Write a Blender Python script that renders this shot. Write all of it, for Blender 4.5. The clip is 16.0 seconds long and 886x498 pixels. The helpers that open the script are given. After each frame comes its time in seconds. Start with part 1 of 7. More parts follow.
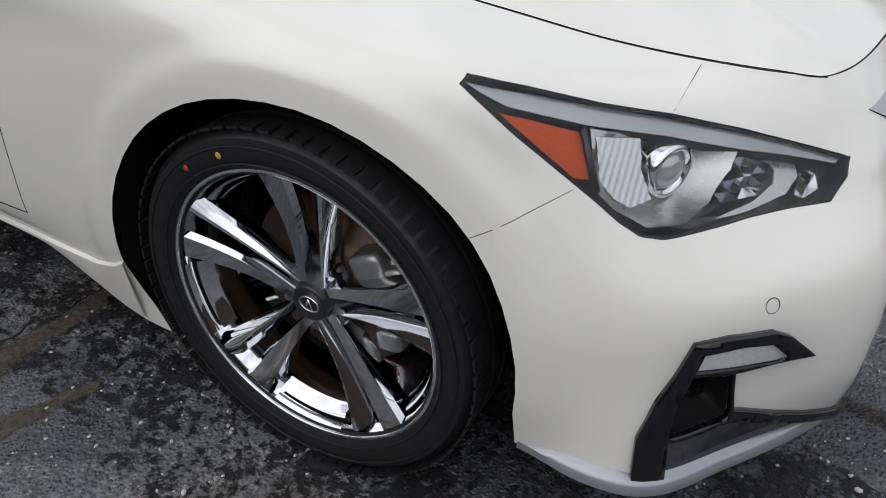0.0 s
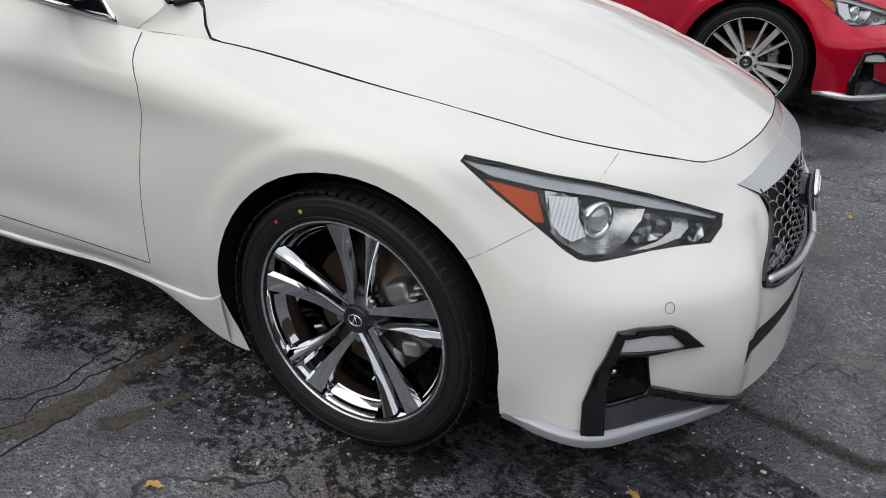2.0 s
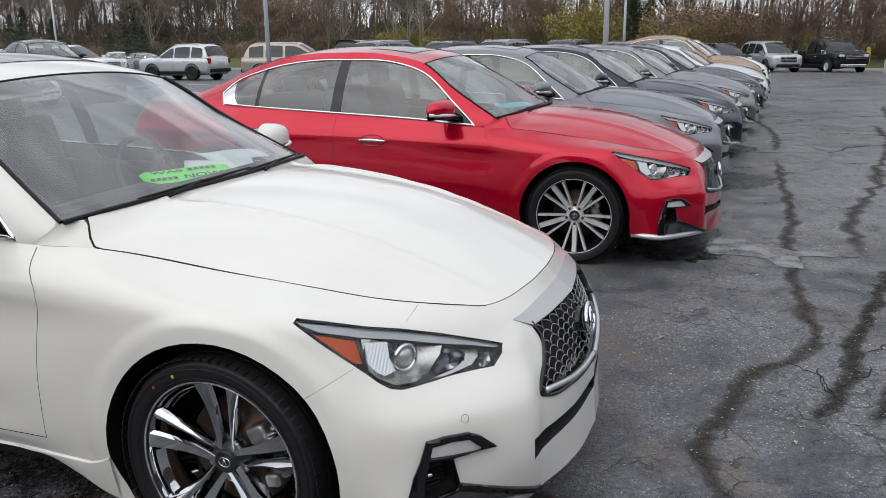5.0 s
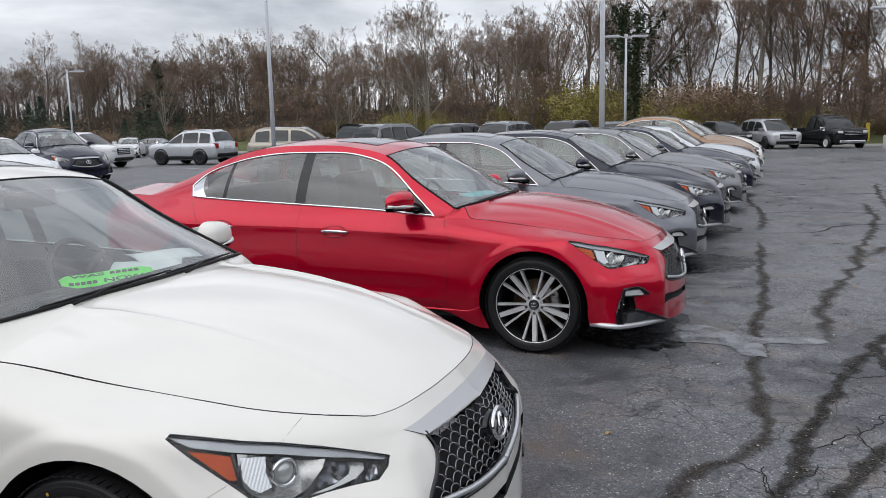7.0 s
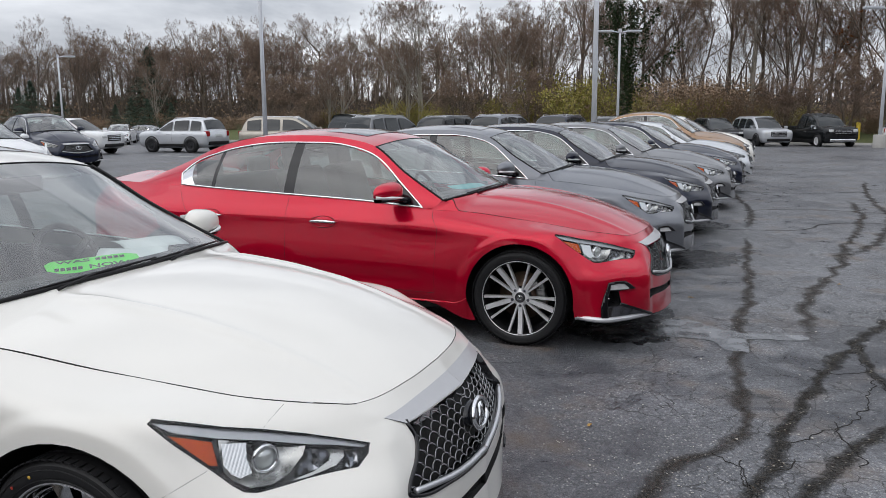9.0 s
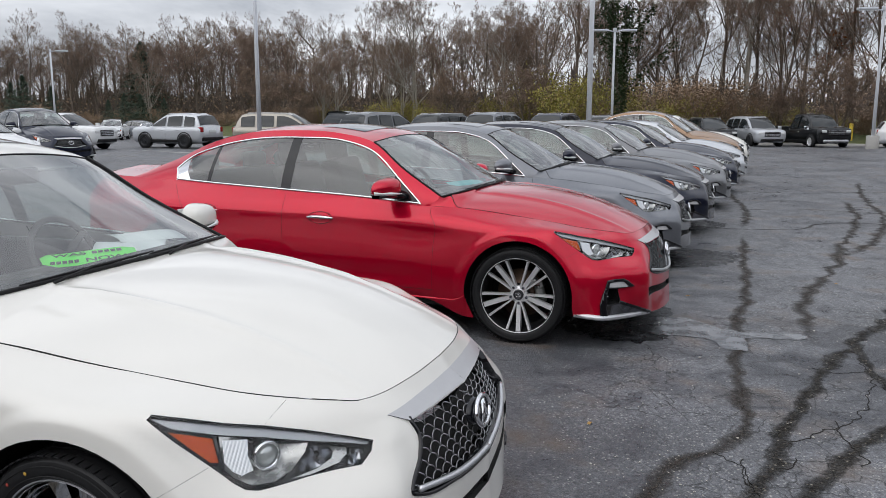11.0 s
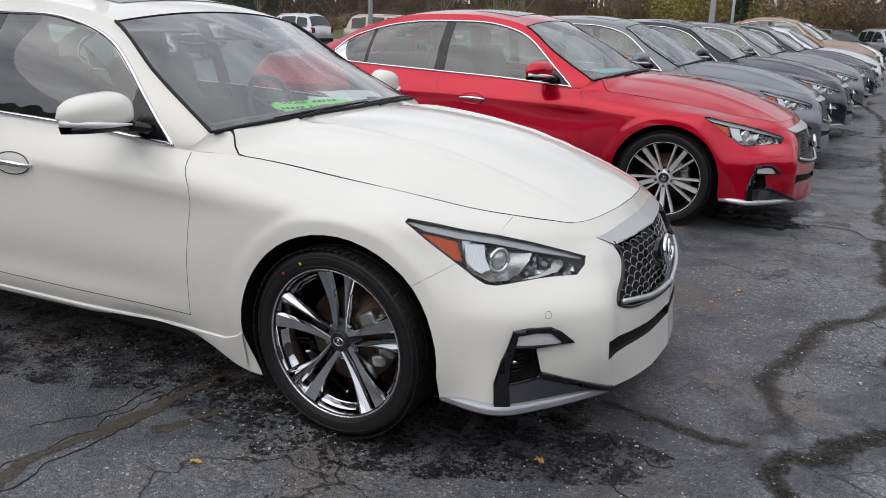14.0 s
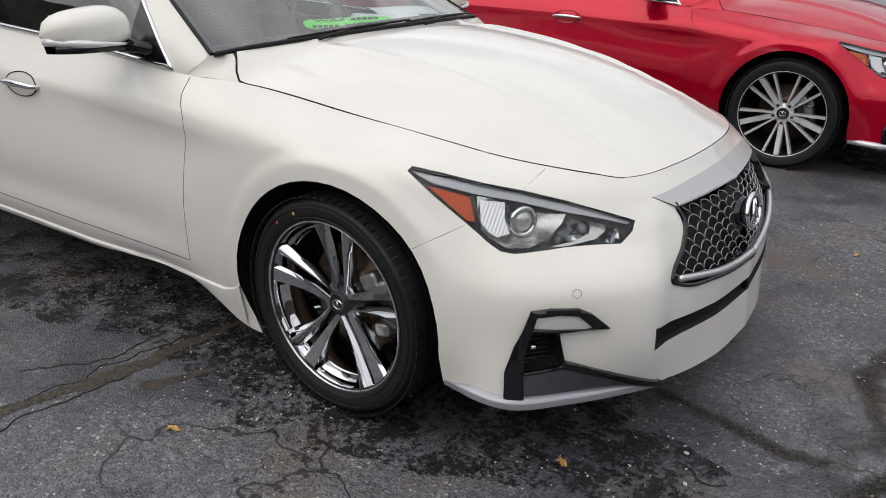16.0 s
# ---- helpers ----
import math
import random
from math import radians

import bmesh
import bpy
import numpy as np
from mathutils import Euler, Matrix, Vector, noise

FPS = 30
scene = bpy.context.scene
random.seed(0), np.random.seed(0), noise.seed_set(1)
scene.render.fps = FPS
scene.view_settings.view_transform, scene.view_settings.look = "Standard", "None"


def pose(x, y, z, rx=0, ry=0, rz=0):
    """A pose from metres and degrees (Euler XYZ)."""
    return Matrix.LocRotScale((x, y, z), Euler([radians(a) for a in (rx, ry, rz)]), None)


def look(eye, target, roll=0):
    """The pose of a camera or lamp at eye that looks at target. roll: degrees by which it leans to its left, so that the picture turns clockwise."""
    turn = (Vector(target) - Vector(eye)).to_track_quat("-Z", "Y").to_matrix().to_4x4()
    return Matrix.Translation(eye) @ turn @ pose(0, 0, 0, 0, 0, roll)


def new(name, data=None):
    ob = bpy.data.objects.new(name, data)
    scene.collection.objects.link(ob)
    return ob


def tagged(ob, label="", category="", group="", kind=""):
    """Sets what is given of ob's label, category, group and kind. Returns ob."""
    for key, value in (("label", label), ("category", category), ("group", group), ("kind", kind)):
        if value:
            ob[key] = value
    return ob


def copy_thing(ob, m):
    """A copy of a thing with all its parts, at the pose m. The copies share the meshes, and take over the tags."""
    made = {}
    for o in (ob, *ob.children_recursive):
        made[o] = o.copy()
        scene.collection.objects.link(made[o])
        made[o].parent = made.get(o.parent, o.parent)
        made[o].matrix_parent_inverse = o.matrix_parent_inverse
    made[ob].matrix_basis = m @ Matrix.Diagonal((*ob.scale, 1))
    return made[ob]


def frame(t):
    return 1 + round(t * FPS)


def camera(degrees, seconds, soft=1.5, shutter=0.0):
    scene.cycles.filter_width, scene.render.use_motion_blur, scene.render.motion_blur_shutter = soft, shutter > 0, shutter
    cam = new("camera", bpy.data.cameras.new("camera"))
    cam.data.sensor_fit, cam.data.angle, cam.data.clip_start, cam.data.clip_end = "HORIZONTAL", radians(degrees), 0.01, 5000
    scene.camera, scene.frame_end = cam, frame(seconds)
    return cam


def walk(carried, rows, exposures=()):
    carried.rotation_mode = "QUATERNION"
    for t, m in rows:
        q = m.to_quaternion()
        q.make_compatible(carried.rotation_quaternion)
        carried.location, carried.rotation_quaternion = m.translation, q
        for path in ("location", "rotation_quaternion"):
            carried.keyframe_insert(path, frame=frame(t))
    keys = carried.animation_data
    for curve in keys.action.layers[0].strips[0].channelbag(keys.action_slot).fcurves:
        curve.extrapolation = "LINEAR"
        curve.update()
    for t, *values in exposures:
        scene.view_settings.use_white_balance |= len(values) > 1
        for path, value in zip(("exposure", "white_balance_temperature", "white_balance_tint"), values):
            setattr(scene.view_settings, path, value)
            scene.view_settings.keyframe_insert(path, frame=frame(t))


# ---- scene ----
cam = camera(58.6, 16.0, 0.7)
PATH = [
    (0, (0.573, -0.833, 1.166), (-0.049, 0.671, 0.003), 3.5),
    (0.5, (0.682, -0.955, 1.216), (-0.055, 0.557, 0.135), 2.0),
    (1, (0.717, -1.136, 1.287), (-0.049, 0.417, 0.285), 0.6),
    (1.5, (0.741, -1.286, 1.309), (-0.032, 0.314, 0.389), 0.8),
    (2, (0.811, -1.349, 1.3), (0.082, 0.289, 0.413), 3.0),
    (2.5, (0.907, -1.439, 1.302), (0.213, 0.242, 0.469), 3.9),
    (3, (1.02, -1.546, 1.287), (0.319, 0.177, 0.552), 3.2),
    (3.5, (1.042, -1.627, 1.293), (0.333, 0.113, 0.608), 2.3),
    (4, (1.023, -1.719, 1.304), (0.323, 0.032, 0.637), 3.0),
    (4.5, (1.066, -1.752, 1.353), (0.457, 0.042, 0.712), 1.1),
    (5, (1.193, -1.732, 1.471), (0.616, 0.115, 0.966), -0.6),
    (5.2, (1.256, -1.691, 1.511), (0.68, 0.174, 1.075), -0.6),
    (7.3, (1.537, -1.597, 1.55), (0.924, 0.281, 1.238), -1.5),
    (7.5, (1.541, -1.604, 1.544), (0.943, 0.278, 1.229), -1.4),
    (8, (1.543, -1.603, 1.541), (0.95, 0.278, 1.211), -1.0),
    (8.5, (1.561, -1.608, 1.557), (0.968, 0.273, 1.225), -0.3),
    (9, (1.558, -1.613, 1.551), (0.967, 0.268, 1.218), -0.4),
    (11.5, (1.504, -1.588, 1.532), (0.945, 0.302, 1.192), 0.5),
    (12, (1.489, -1.604, 1.519), (0.937, 0.288, 1.179), 1.2),
    (12.5, (1.441, -1.672, 1.473), (0.873, 0.216, 1.136), 1.7),
    (13, (1.377, -1.779, 1.426), (0.709, 0.073, 1.077), 2.2),
    (13.5, (1.319, -1.939, 1.381), (0.576, -0.135, 0.942), 1.4),
    (14, (1.284, -2.077, 1.356), (0.509, -0.32, 0.8), 1.2),
    (14.5, (1.298, -2.108, 1.374), (0.52, -0.359, 0.794), 0.7),
    (15, (1.334, -2.022, 1.371), (0.554, -0.294, 0.735), 0.6),
    (15.5, (1.394, -1.764, 1.351), (0.503, -0.114, 0.656), 0.1),
    (16, (1.351, -1.538, 1.325), (0.343, 0.017, 0.576), 0.9),
]
walk(cam, [(t, look(eye, target, roll)) for t, eye, target, roll in PATH], exposures=[(0.0, 0.22, 6330, 10), (2.0, 0.32, 6380, 10), (5.0, 0.34, 6330, 10), (8.0, 0.30, 6280, 10), (12.5, 0.29, 6310, 10), (14.5, 0.32, 6450, 10), (16.0, 0.34, 6620, 10)])

# ---- world, sun, exposure ----
world = bpy.data.worlds.new("overcast_sky")
scene.world = world
world.use_nodes = True
wn = world.node_tree
wn.nodes.clear()
SUN_EL, SUN_AZ = 50.0, 200.0


def wnode(kind, **kw):
    n = wn.nodes.new(kind)
    for k, v in kw.items():
        n.inputs[k].default_value = v
    return n


sky = wn.nodes.new("ShaderNodeTexSky")
sky.sky_type, sky.sun_disc = "NISHITA", False
sky.sun_elevation, sky.sun_rotation = radians(SUN_EL), radians(SUN_AZ)
sky.air_density, sky.dust_density = 1.0, 2.0
w_coord = wn.nodes.new("ShaderNodeTexCoord")
w_map = wn.nodes.new("ShaderNodeMapping")
w_map.inputs["Scale"].default_value = (1.6, 1.6, 5.5)
w_noise = wnode("ShaderNodeTexNoise", Scale=1.7, Detail=7.0, Roughness=0.55, Distortion=0.4)
w_ramp = wn.nodes.new("ShaderNodeValToRGB")
w_ramp.color_ramp.elements[0].position, w_ramp.color_ramp.elements[0].color = 0.34, (3.75, 3.88, 4.2, 1)
w_ramp.color_ramp.elements[1].position, w_ramp.color_ramp.elements[1].color = 0.68, (9.6, 9.6, 9.7, 1)
w_mix = wn.nodes.new("ShaderNodeMixRGB")
w_mix.inputs[0].default_value = 0.9
# an overcast dome is brighter overhead than at its rim
w_sep = wn.nodes.new("ShaderNodeSeparateXYZ")
w_dome = wn.nodes.new("ShaderNodeMapRange")
for k, v in (("From Min", 0.0), ("From Max", 0.9), ("To Min", 0.80), ("To Max", 1.30)):
    w_dome.inputs[k].default_value = v
w_lift = wn.nodes.new("ShaderNodeMixRGB")
w_lift.blend_type = "MULTIPLY"
w_lift.inputs[0].default_value = 1.0
w_back = wnode("ShaderNodeBackground", Strength=0.114)
w_out = wn.nodes.new("ShaderNodeOutputWorld")
for a, b in ((w_coord.outputs["Generated"], w_map.inputs["Vector"]), (w_map.outputs[0], w_noise.inputs["Vector"]),
             (w_noise.outputs[0], w_ramp.inputs[0]), (sky.outputs[0], w_mix.inputs[1]), (w_ramp.outputs[0], w_mix.inputs[2]),
             (w_coord.outputs["Generated"], w_sep.inputs[0]), (w_sep.outputs[2], w_dome.inputs["Value"]),
             (w_mix.outputs[0], w_lift.inputs[1]), (w_dome.outputs[0], w_lift.inputs[2]), (w_lift.outputs[0], w_back.inputs["Color"]), (w_back.outputs[0], w_out.inputs["Surface"])):
    wn.links.new(a, b)
sun = new("sun", bpy.data.lights.new("sun", "SUN"))
sun.data.energy, sun.data.angle, sun.data.color = 0.65, radians(80), (1.0, 0.95, 0.88)
sun.matrix_world = look((0, 0, 30), Vector((0, 0, 30)) - 30 * Vector((math.sin(radians(SUN_AZ)) * math.cos(radians(SUN_EL)),
                        math.cos(radians(SUN_AZ)) * math.cos(radians(SUN_EL)), math.sin(radians(SUN_EL)))))


# ---- materials ----
class Mat:
    """A small builder of node materials."""

    def __init__(self, name, color=(0.5, 0.5, 0.5), rough=0.5, metal=0.0, **more):
        self.m = bpy.data.materials.new(name)
        self.m.use_nodes = True
        self.t = self.m.node_tree
        self.p = self.t.nodes["Principled BSDF"]
        self.set("Base Color", (*color, 1))
        self.set("Roughness", rough)
        self.set("Metallic", metal)
        for k, v in more.items():
            self.set(k.replace("_", " "), v)

    def set(self, key, value):
        self.p.inputs[key].default_value = value

    def node(self, kind, **kw):
        n = self.t.nodes.new(kind)
        for k, v in kw.items():
            n.inputs[k].default_value = v
        return n

    def link(self, a, b):
        self.t.links.new(a, b)

    def coords(self):
        return self.node("ShaderNodeTexCoord").outputs["Object"]

    def noise(self, scale, detail=4.0, rough=0.55, where=None, distortion=0.0):
        n = self.node("ShaderNodeTexNoise", Scale=scale, Detail=detail, Roughness=rough, Distortion=distortion)
        self.link(where or self.coords(), n.inputs["Vector"])
        return n.outputs["Fac"]

    def ramp(self, fac, stops):
        r = self.node("ShaderNodeValToRGB")
        e = r.color_ramp.elements
        while len(e) < len(stops):
            e.new(0.5)
        for el, (pos, col) in zip(e, stops):
            el.position = pos
            el.color = (*col, 1) if len(col) == 3 else col
        self.link(fac, r.inputs[0])
        return r.outputs[0]

    def grey(self, fac, stops):
        return self.ramp(fac, [(p, (v, v, v)) for p, v in stops])

    def mix(self, fac, a, b, mode="MIX"):
        n = self.node("ShaderNodeMixRGB")
        n.blend_type = mode
        for sock, v in ((n.inputs[0], fac), (n.inputs[1], a), (n.inputs[2], b)):
            if isinstance(v, (int, float)):
                sock.default_value = v
            elif isinstance(v, tuple):
                sock.default_value = (*v, 1) if len(v) == 3 else v
            else:
                self.link(v, sock)
        return n.outputs[0]

    def bump(self, height, strength=0.3, distance=0.01):
        b = self.node("ShaderNodeBump", Strength=strength, Distance=distance)
        self.link(height, b.inputs["Height"])
        self.link(b.outputs[0], self.p.inputs["Normal"])

    def to(self, key, out):
        self.link(out, self.p.inputs[key])
        return self


def paint(name, color, metal=0.0, rough=0.42, flake=0.04, coat=1.5, film=1.0):
    """Clear-coated car paint: fine flake, a film of dust and dried drops."""
    k = Mat(name, color, rough, metal, Coat_Weight=film, Coat_Roughness=0.045, Coat_IOR=coat, Specular_IOR_Level=0.08)
    fine = k.noise(900.0, 2.0)
    k.to("Base Color", k.mix(k.grey(fine, [(0.3, 0.0), (0.7, 1.0)]), tuple(c * (1 - flake) for c in color), tuple(min(1, c * (1 + flake)) for c in color)))
    dust = k.noise(5.0, 6.0, 0.65)
    k.to("Coat Roughness", k.grey(dust, [(0.35, 0.03), (0.75, 0.09)]))
    return k.m


def plain(name, color, rough=0.5, metal=0.0, scale=60.0, amount=0.15, bump=0.0, **more):
    """One colour with fine variation in tone, gloss and relief."""
    k = Mat(name, color, rough, metal, **more)
    n = k.noise(scale, 5.0, 0.6)
    k.to("Base Color", k.mix(n, tuple(c * (1 - amount) for c in color), tuple(min(1.0, c * (1 + amount)) for c in color)))
    big = k.noise(scale * 0.12, 4.0, 0.6)
    k.to("Roughness", k.grey(big, [(0.3, max(0.0, rough * 0.8)), (0.7, min(1.0, rough * 1.2))]))
    if bump:
        k.bump(n, bump, 0.003)
    return k.m


WHITE = paint("pearl_white_paint", (0.77, 0.755, 0.71), 0.08, 0.50)
RED = paint("red_metallic_paint", (0.50, 0.001, 0.024), 0.50, 0.28, 0.2, 1.45)
GREY = paint("graphite_grey_paint", (0.165, 0.175, 0.195), 0.6, 0.34, 0.2, 1.46, 0.9)
NAVY = paint("dark_navy_paint", (0.005, 0.008, 0.022), 0.35, 0.36, 0.2, 1.48, 1.0)
STEEL = paint("slate_grey_paint", (0.17, 0.175, 0.185), 0.6, 0.34, 0.2, 1.46, 0.9)
BLACK = paint("black_paint", (0.005, 0.006, 0.007), 0.2, 0.34, 0.2, 1.5, 1.0)
SILVER = paint("silver_paint", (0.56, 0.58, 0.61), 0.5, 0.4, 0.1)
COPPER = paint("copper_brown_paint", (0.30, 0.185, 0.105), 0.5, 0.4, 0.15)
BLUE = paint("dark_blue_paint", (0.005, 0.009, 0.026), 0.35, 0.36, 0.2, 1.48, 1.0)
RUBBER = plain("tyre_rubber", (0.010, 0.010, 0.011), 0.52, 0.0, 90.0, 0.35, 0.25, Specular_IOR_Level=0.4)
CHROME = plain("chrome", (0.80, 0.81, 0.83), 0.05, 1.0, 30.0, 0.03)
DARK_CHROME = plain("dark_chrome", (0.42, 0.43, 0.46), 0.09, 1.0, 30.0, 0.06)
ALLOY = plain("machined_alloy", (0.80, 0.80, 0.81), 0.40, 0.6, 120.0, 0.06)
GUNMETAL = plain("gunmetal_alloy", (0.045, 0.046, 0.05), 0.3, 0.6, 80.0, 0.15)
SATIN = plain("satin_silver", (0.60, 0.61, 0.63), 0.32, 0.75, 60.0, 0.05)
GLOSS_BLACK = plain("gloss_black_plastic", (0.006, 0.006, 0.008), 0.08, 0.0, 60.0, 0.2, Specular_IOR_Level=0.5)
TRIM_BLACK = plain("grained_black_plastic", (0.011, 0.011, 0.012), 0.5, 0.0, 260.0, 0.3, 0.2, Specular_IOR_Level=0.25)
DEEP = plain("underbody_black", (0.008, 0.008, 0.008), 0.8, 0.0, 30.0, 0.4)
LIPGREY = paint("grey_lip_paint", (0.33, 0.335, 0.37), 0.5, 0.3, 0.1)
LEDGE = plain("glossy_dark_grey_plastic", (0.17, 0.172, 0.19), 0.10, 0.9, 60.0, 0.15)
SATIN_GREY = plain("satin_grey_reflector", (0.50, 0.50, 0.49), 0.28, 0.85, 60.0, 0.06)
BAR_GREY = plain("frosted_light_bar", (0.40, 0.41, 0.43), 0.22, 0.5, 160.0, 0.12)
IRON = plain("brake_iron", (0.11, 0.075, 0.055), 0.5, 0.8, 25.0, 0.45)
CALIPER = plain("caliper_metal", (0.36, 0.36, 0.35), 0.38, 0.85, 40.0, 0.2, 0.1)
CLOTH = plain("black_leather", (0.042, 0.037, 0.034), 0.5, 0.0, 90.0, 0.2, 0.03)
PAPER = plain("white_paper", (0.72, 0.75, 0.74), 0.7, 0.0, 20.0, 0.05)
LIME = Mat("fluorescent_green_card", (0.13, 0.90, 0.07), 0.6).m
TEAL = Mat("teal_card", (0.07, 0.42, 0.42), 0.6).m
INK = Mat("black_marker", (0.02, 0.03, 0.02), 0.6).m
AMBER = plain("amber_reflector", (0.52, 0.070, 0.002), 0.18, 0.0, 200.0, 0.25, 0.3, Specular_IOR_Level=0.2)
TAIL_RED = plain("red_lamp_plastic", (0.30, 0.008, 0.010), 0.12, 0.0, 120.0, 0.2)
BADGE = plain("badge_black", (0.008, 0.009, 0.013), 0.1, 0.0, 50.0, 0.2)


def glass(name, tint=(0.82, 0.88, 0.86), rough=0.0, gain=0.06):
    """Thin pane: clear with mirror gloss that grows at grazing angles."""
    k = Mat(name, tint, rough)
    clear = k.node("ShaderNodeBsdfTransparent", Color=(*tint, 1))
    gloss = k.node("ShaderNodeBsdfGlossy", Color=(1, 1, 1, 1), Roughness=rough)
    face = k.node("ShaderNodeLayerWeight", Blend=0.5)
    steep = k.node("ShaderNodeMath")
    steep.operation = "POWER"
    k.link(face.outputs["Facing"], steep.inputs[0])
    steep.inputs[1].default_value = 3.5
    amount = k.node("ShaderNodeMath")
    amount.operation, amount.use_clamp = "MULTIPLY_ADD", True
    k.link(steep.outputs[0], amount.inputs[0])
    amount.inputs[1].default_value, amount.inputs[2].default_value = 0.85, gain
    mixed = k.node("ShaderNodeMixShader")
    k.link(amount.outputs[0], mixed.inputs[0])
    k.link(clear.outputs[0], mixed.inputs[1])
    k.link(gloss.outputs[0], mixed.inputs[2])
    k.link(mixed.outputs[0], k.t.nodes["Material Output"].inputs["Surface"])
    return k.m


WINDSHIELD = glass("windshield_glass", (0.84, 0.89, 0.88), 0.0, 0.14)
SIDE_GLASS = glass("tinted_side_glass", (0.50, 0.58, 0.55), 0.0, 0.12)
LENS = glass("lamp_lens", (0.94, 0.95, 0.95), 0.0, 0.03)


# ---- mesh helpers ----
def part(name, bm, material, parent=None, label="", smooth=True):
    """Links a bmesh as one mesh object under a thing or a part."""
    me = bpy.data.meshes.new(name)
    bm.to_mesh(me)
    bm.free()
    for m in material if isinstance(material, (list, tuple)) else [material]:
        me.materials.append(m)
    if smooth:
        me.polygons.foreach_set("use_smooth", [True] * len(me.polygons))
    ob = new(name, me)
    if parent:
        ob.parent = parent
        if label:
            ob["label"] = label
    return ob


def sharp(ob, degrees=35):
    ob.data.set_sharp_from_angle(angle=radians(degrees))
    return ob


def knots(p):
    d = np.linalg.norm(np.diff(p, axis=0), axis=-1)
    if d.ndim > 1:
        d = d.mean(axis=1)
    return np.concatenate([[0], np.cumsum(np.maximum(d, 1e-6))])


def spline(p, step=None, at=None):
    """A smooth curve (or a family of them) through p along axis 0, sampled about every step metres."""
    p = np.asarray(p, float)
    t = knots(p)
    g = np.empty_like(p)
    d = np.diff(p, axis=0) / np.diff(t).reshape((-1,) + (1,) * (p.ndim - 1))
    h = np.diff(t).reshape((-1,) + (1,) * (p.ndim - 1))
    g[1:-1] = (d[:-1] * h[1:] + d[1:] * h[:-1]) / (h[1:] + h[:-1])
    g[0], g[-1] = d[0], d[-1]
    if at is None:
        at = np.concatenate([np.linspace(t[i], t[i + 1], max(1, int(math.ceil((t[i + 1] - t[i]) / step))), endpoint=False) for i in range(len(t) - 1)] + [t[-1:]])
    i = np.clip(np.searchsorted(t, at, side="right") - 1, 0, len(t) - 2)
    w = (t[i + 1] - t[i])
    q = ((at - t[i]) / w).reshape((-1,) + (1,) * (p.ndim - 1))
    w = w.reshape((-1,) + (1,) * (p.ndim - 1))
    return (2 * q**3 - 3 * q**2 + 1) * p[i] + (q**3 - 2 * q**2 + q) * w * g[i] + (3 * q**2 - 2 * q**3) * p[i + 1] + (q**3 - q**2) * w * g[i + 1]


def grid(bm, g, flip=False):
    """Faces over an array of points g[i][j]; returns the rows of vertices."""
    v = [[bm.verts.new(c) for c in row] for row in g]
    for i in range(len(v) - 1):
        for j in range(len(v[0]) - 1):
            q = (v[i][j], v[i + 1][j], v[i + 1][j + 1], v[i][j + 1])
            bm.faces.new(q[::-1] if flip else q)
    return v


def mirrored(bm):
    """Adds the other half across y = 0 and welds the middle."""
    geo = bmesh.ops.duplicate(bm, geom=bm.verts[:] + bm.edges[:] + bm.faces[:])["geom"]
    vs = [e for e in geo if isinstance(e, bmesh.types.BMVert)]
    for v in vs:
        v.co.y = -v.co.y
    bmesh.ops.reverse_faces(bm, faces=[e for e in geo if isinstance(e, bmesh.types.BMFace)])
    bmesh.ops.remove_doubles(bm, verts=bm.verts[:], dist=0.0004)
    return bm


def flipped(bm):
    """A copy mirrored across y = 0."""
    other = bm.copy()
    for v in other.verts:
        v.co.y = -v.co.y
    bmesh.ops.reverse_faces(other, faces=other.faces[:])
    return other


def tube(bm, pts, r, sides=8, cap=True, closed=False):
    """A round bar along pts; r is one radius or one per point."""
    pts = [Vector(p) for p in pts]
    n = len(pts)
    rs = r if isinstance(r, (list, tuple)) else [r] * n
    rings, ref = [], None
    for i, p in enumerate(pts):
        a = pts[(i - 1) % n] if closed or i else p
        b = pts[(i + 1) % n] if closed or i < n - 1 else p
        d = (b - a).normalized()
        if ref is None:
            ref = d.orthogonal().normalized()
        ref = (ref - d * ref.dot(d)).normalized()
        side = d.cross(ref)
        rings.append([bm.verts.new(p + float(rs[i]) * (math.cos(k * 2 * math.pi / sides) * ref + math.sin(k * 2 * math.pi / sides) * side)) for k in range(sides)])
    for i in range(n if closed else n - 1):
        a, b = rings[i], rings[(i + 1) % n]
        for k in range(sides):
            bm.faces.new((a[k], a[(k + 1) % sides], b[(k + 1) % sides], b[k]))
    if cap and not closed:
        bm.faces.new(rings[0][::-1])
        bm.faces.new(rings[-1])
    return bm


def box(bm, lo, hi, bevel=0.0, m=None, segments=2):
    """A block from lo to hi with rounded edges."""
    r = bmesh.ops.create_cube(bm, size=1.0)["verts"]
    for v in r:
        v.co = Vector([(lo[k] + hi[k]) / 2 + v.co[k] * (hi[k] - lo[k]) for k in range(3)])
    if bevel:
        es = list({e for v in r for e in v.link_edges})
        made = bmesh.ops.bevel(bm, geom=es, offset=bevel, segments=segments, profile=0.7, affect="EDGES")
        r = list({v for f in made["faces"] for v in f.verts} | {v for v in r if v.is_valid})
    if m is not None:
        bmesh.ops.transform(bm, matrix=m, verts=r)
    return r


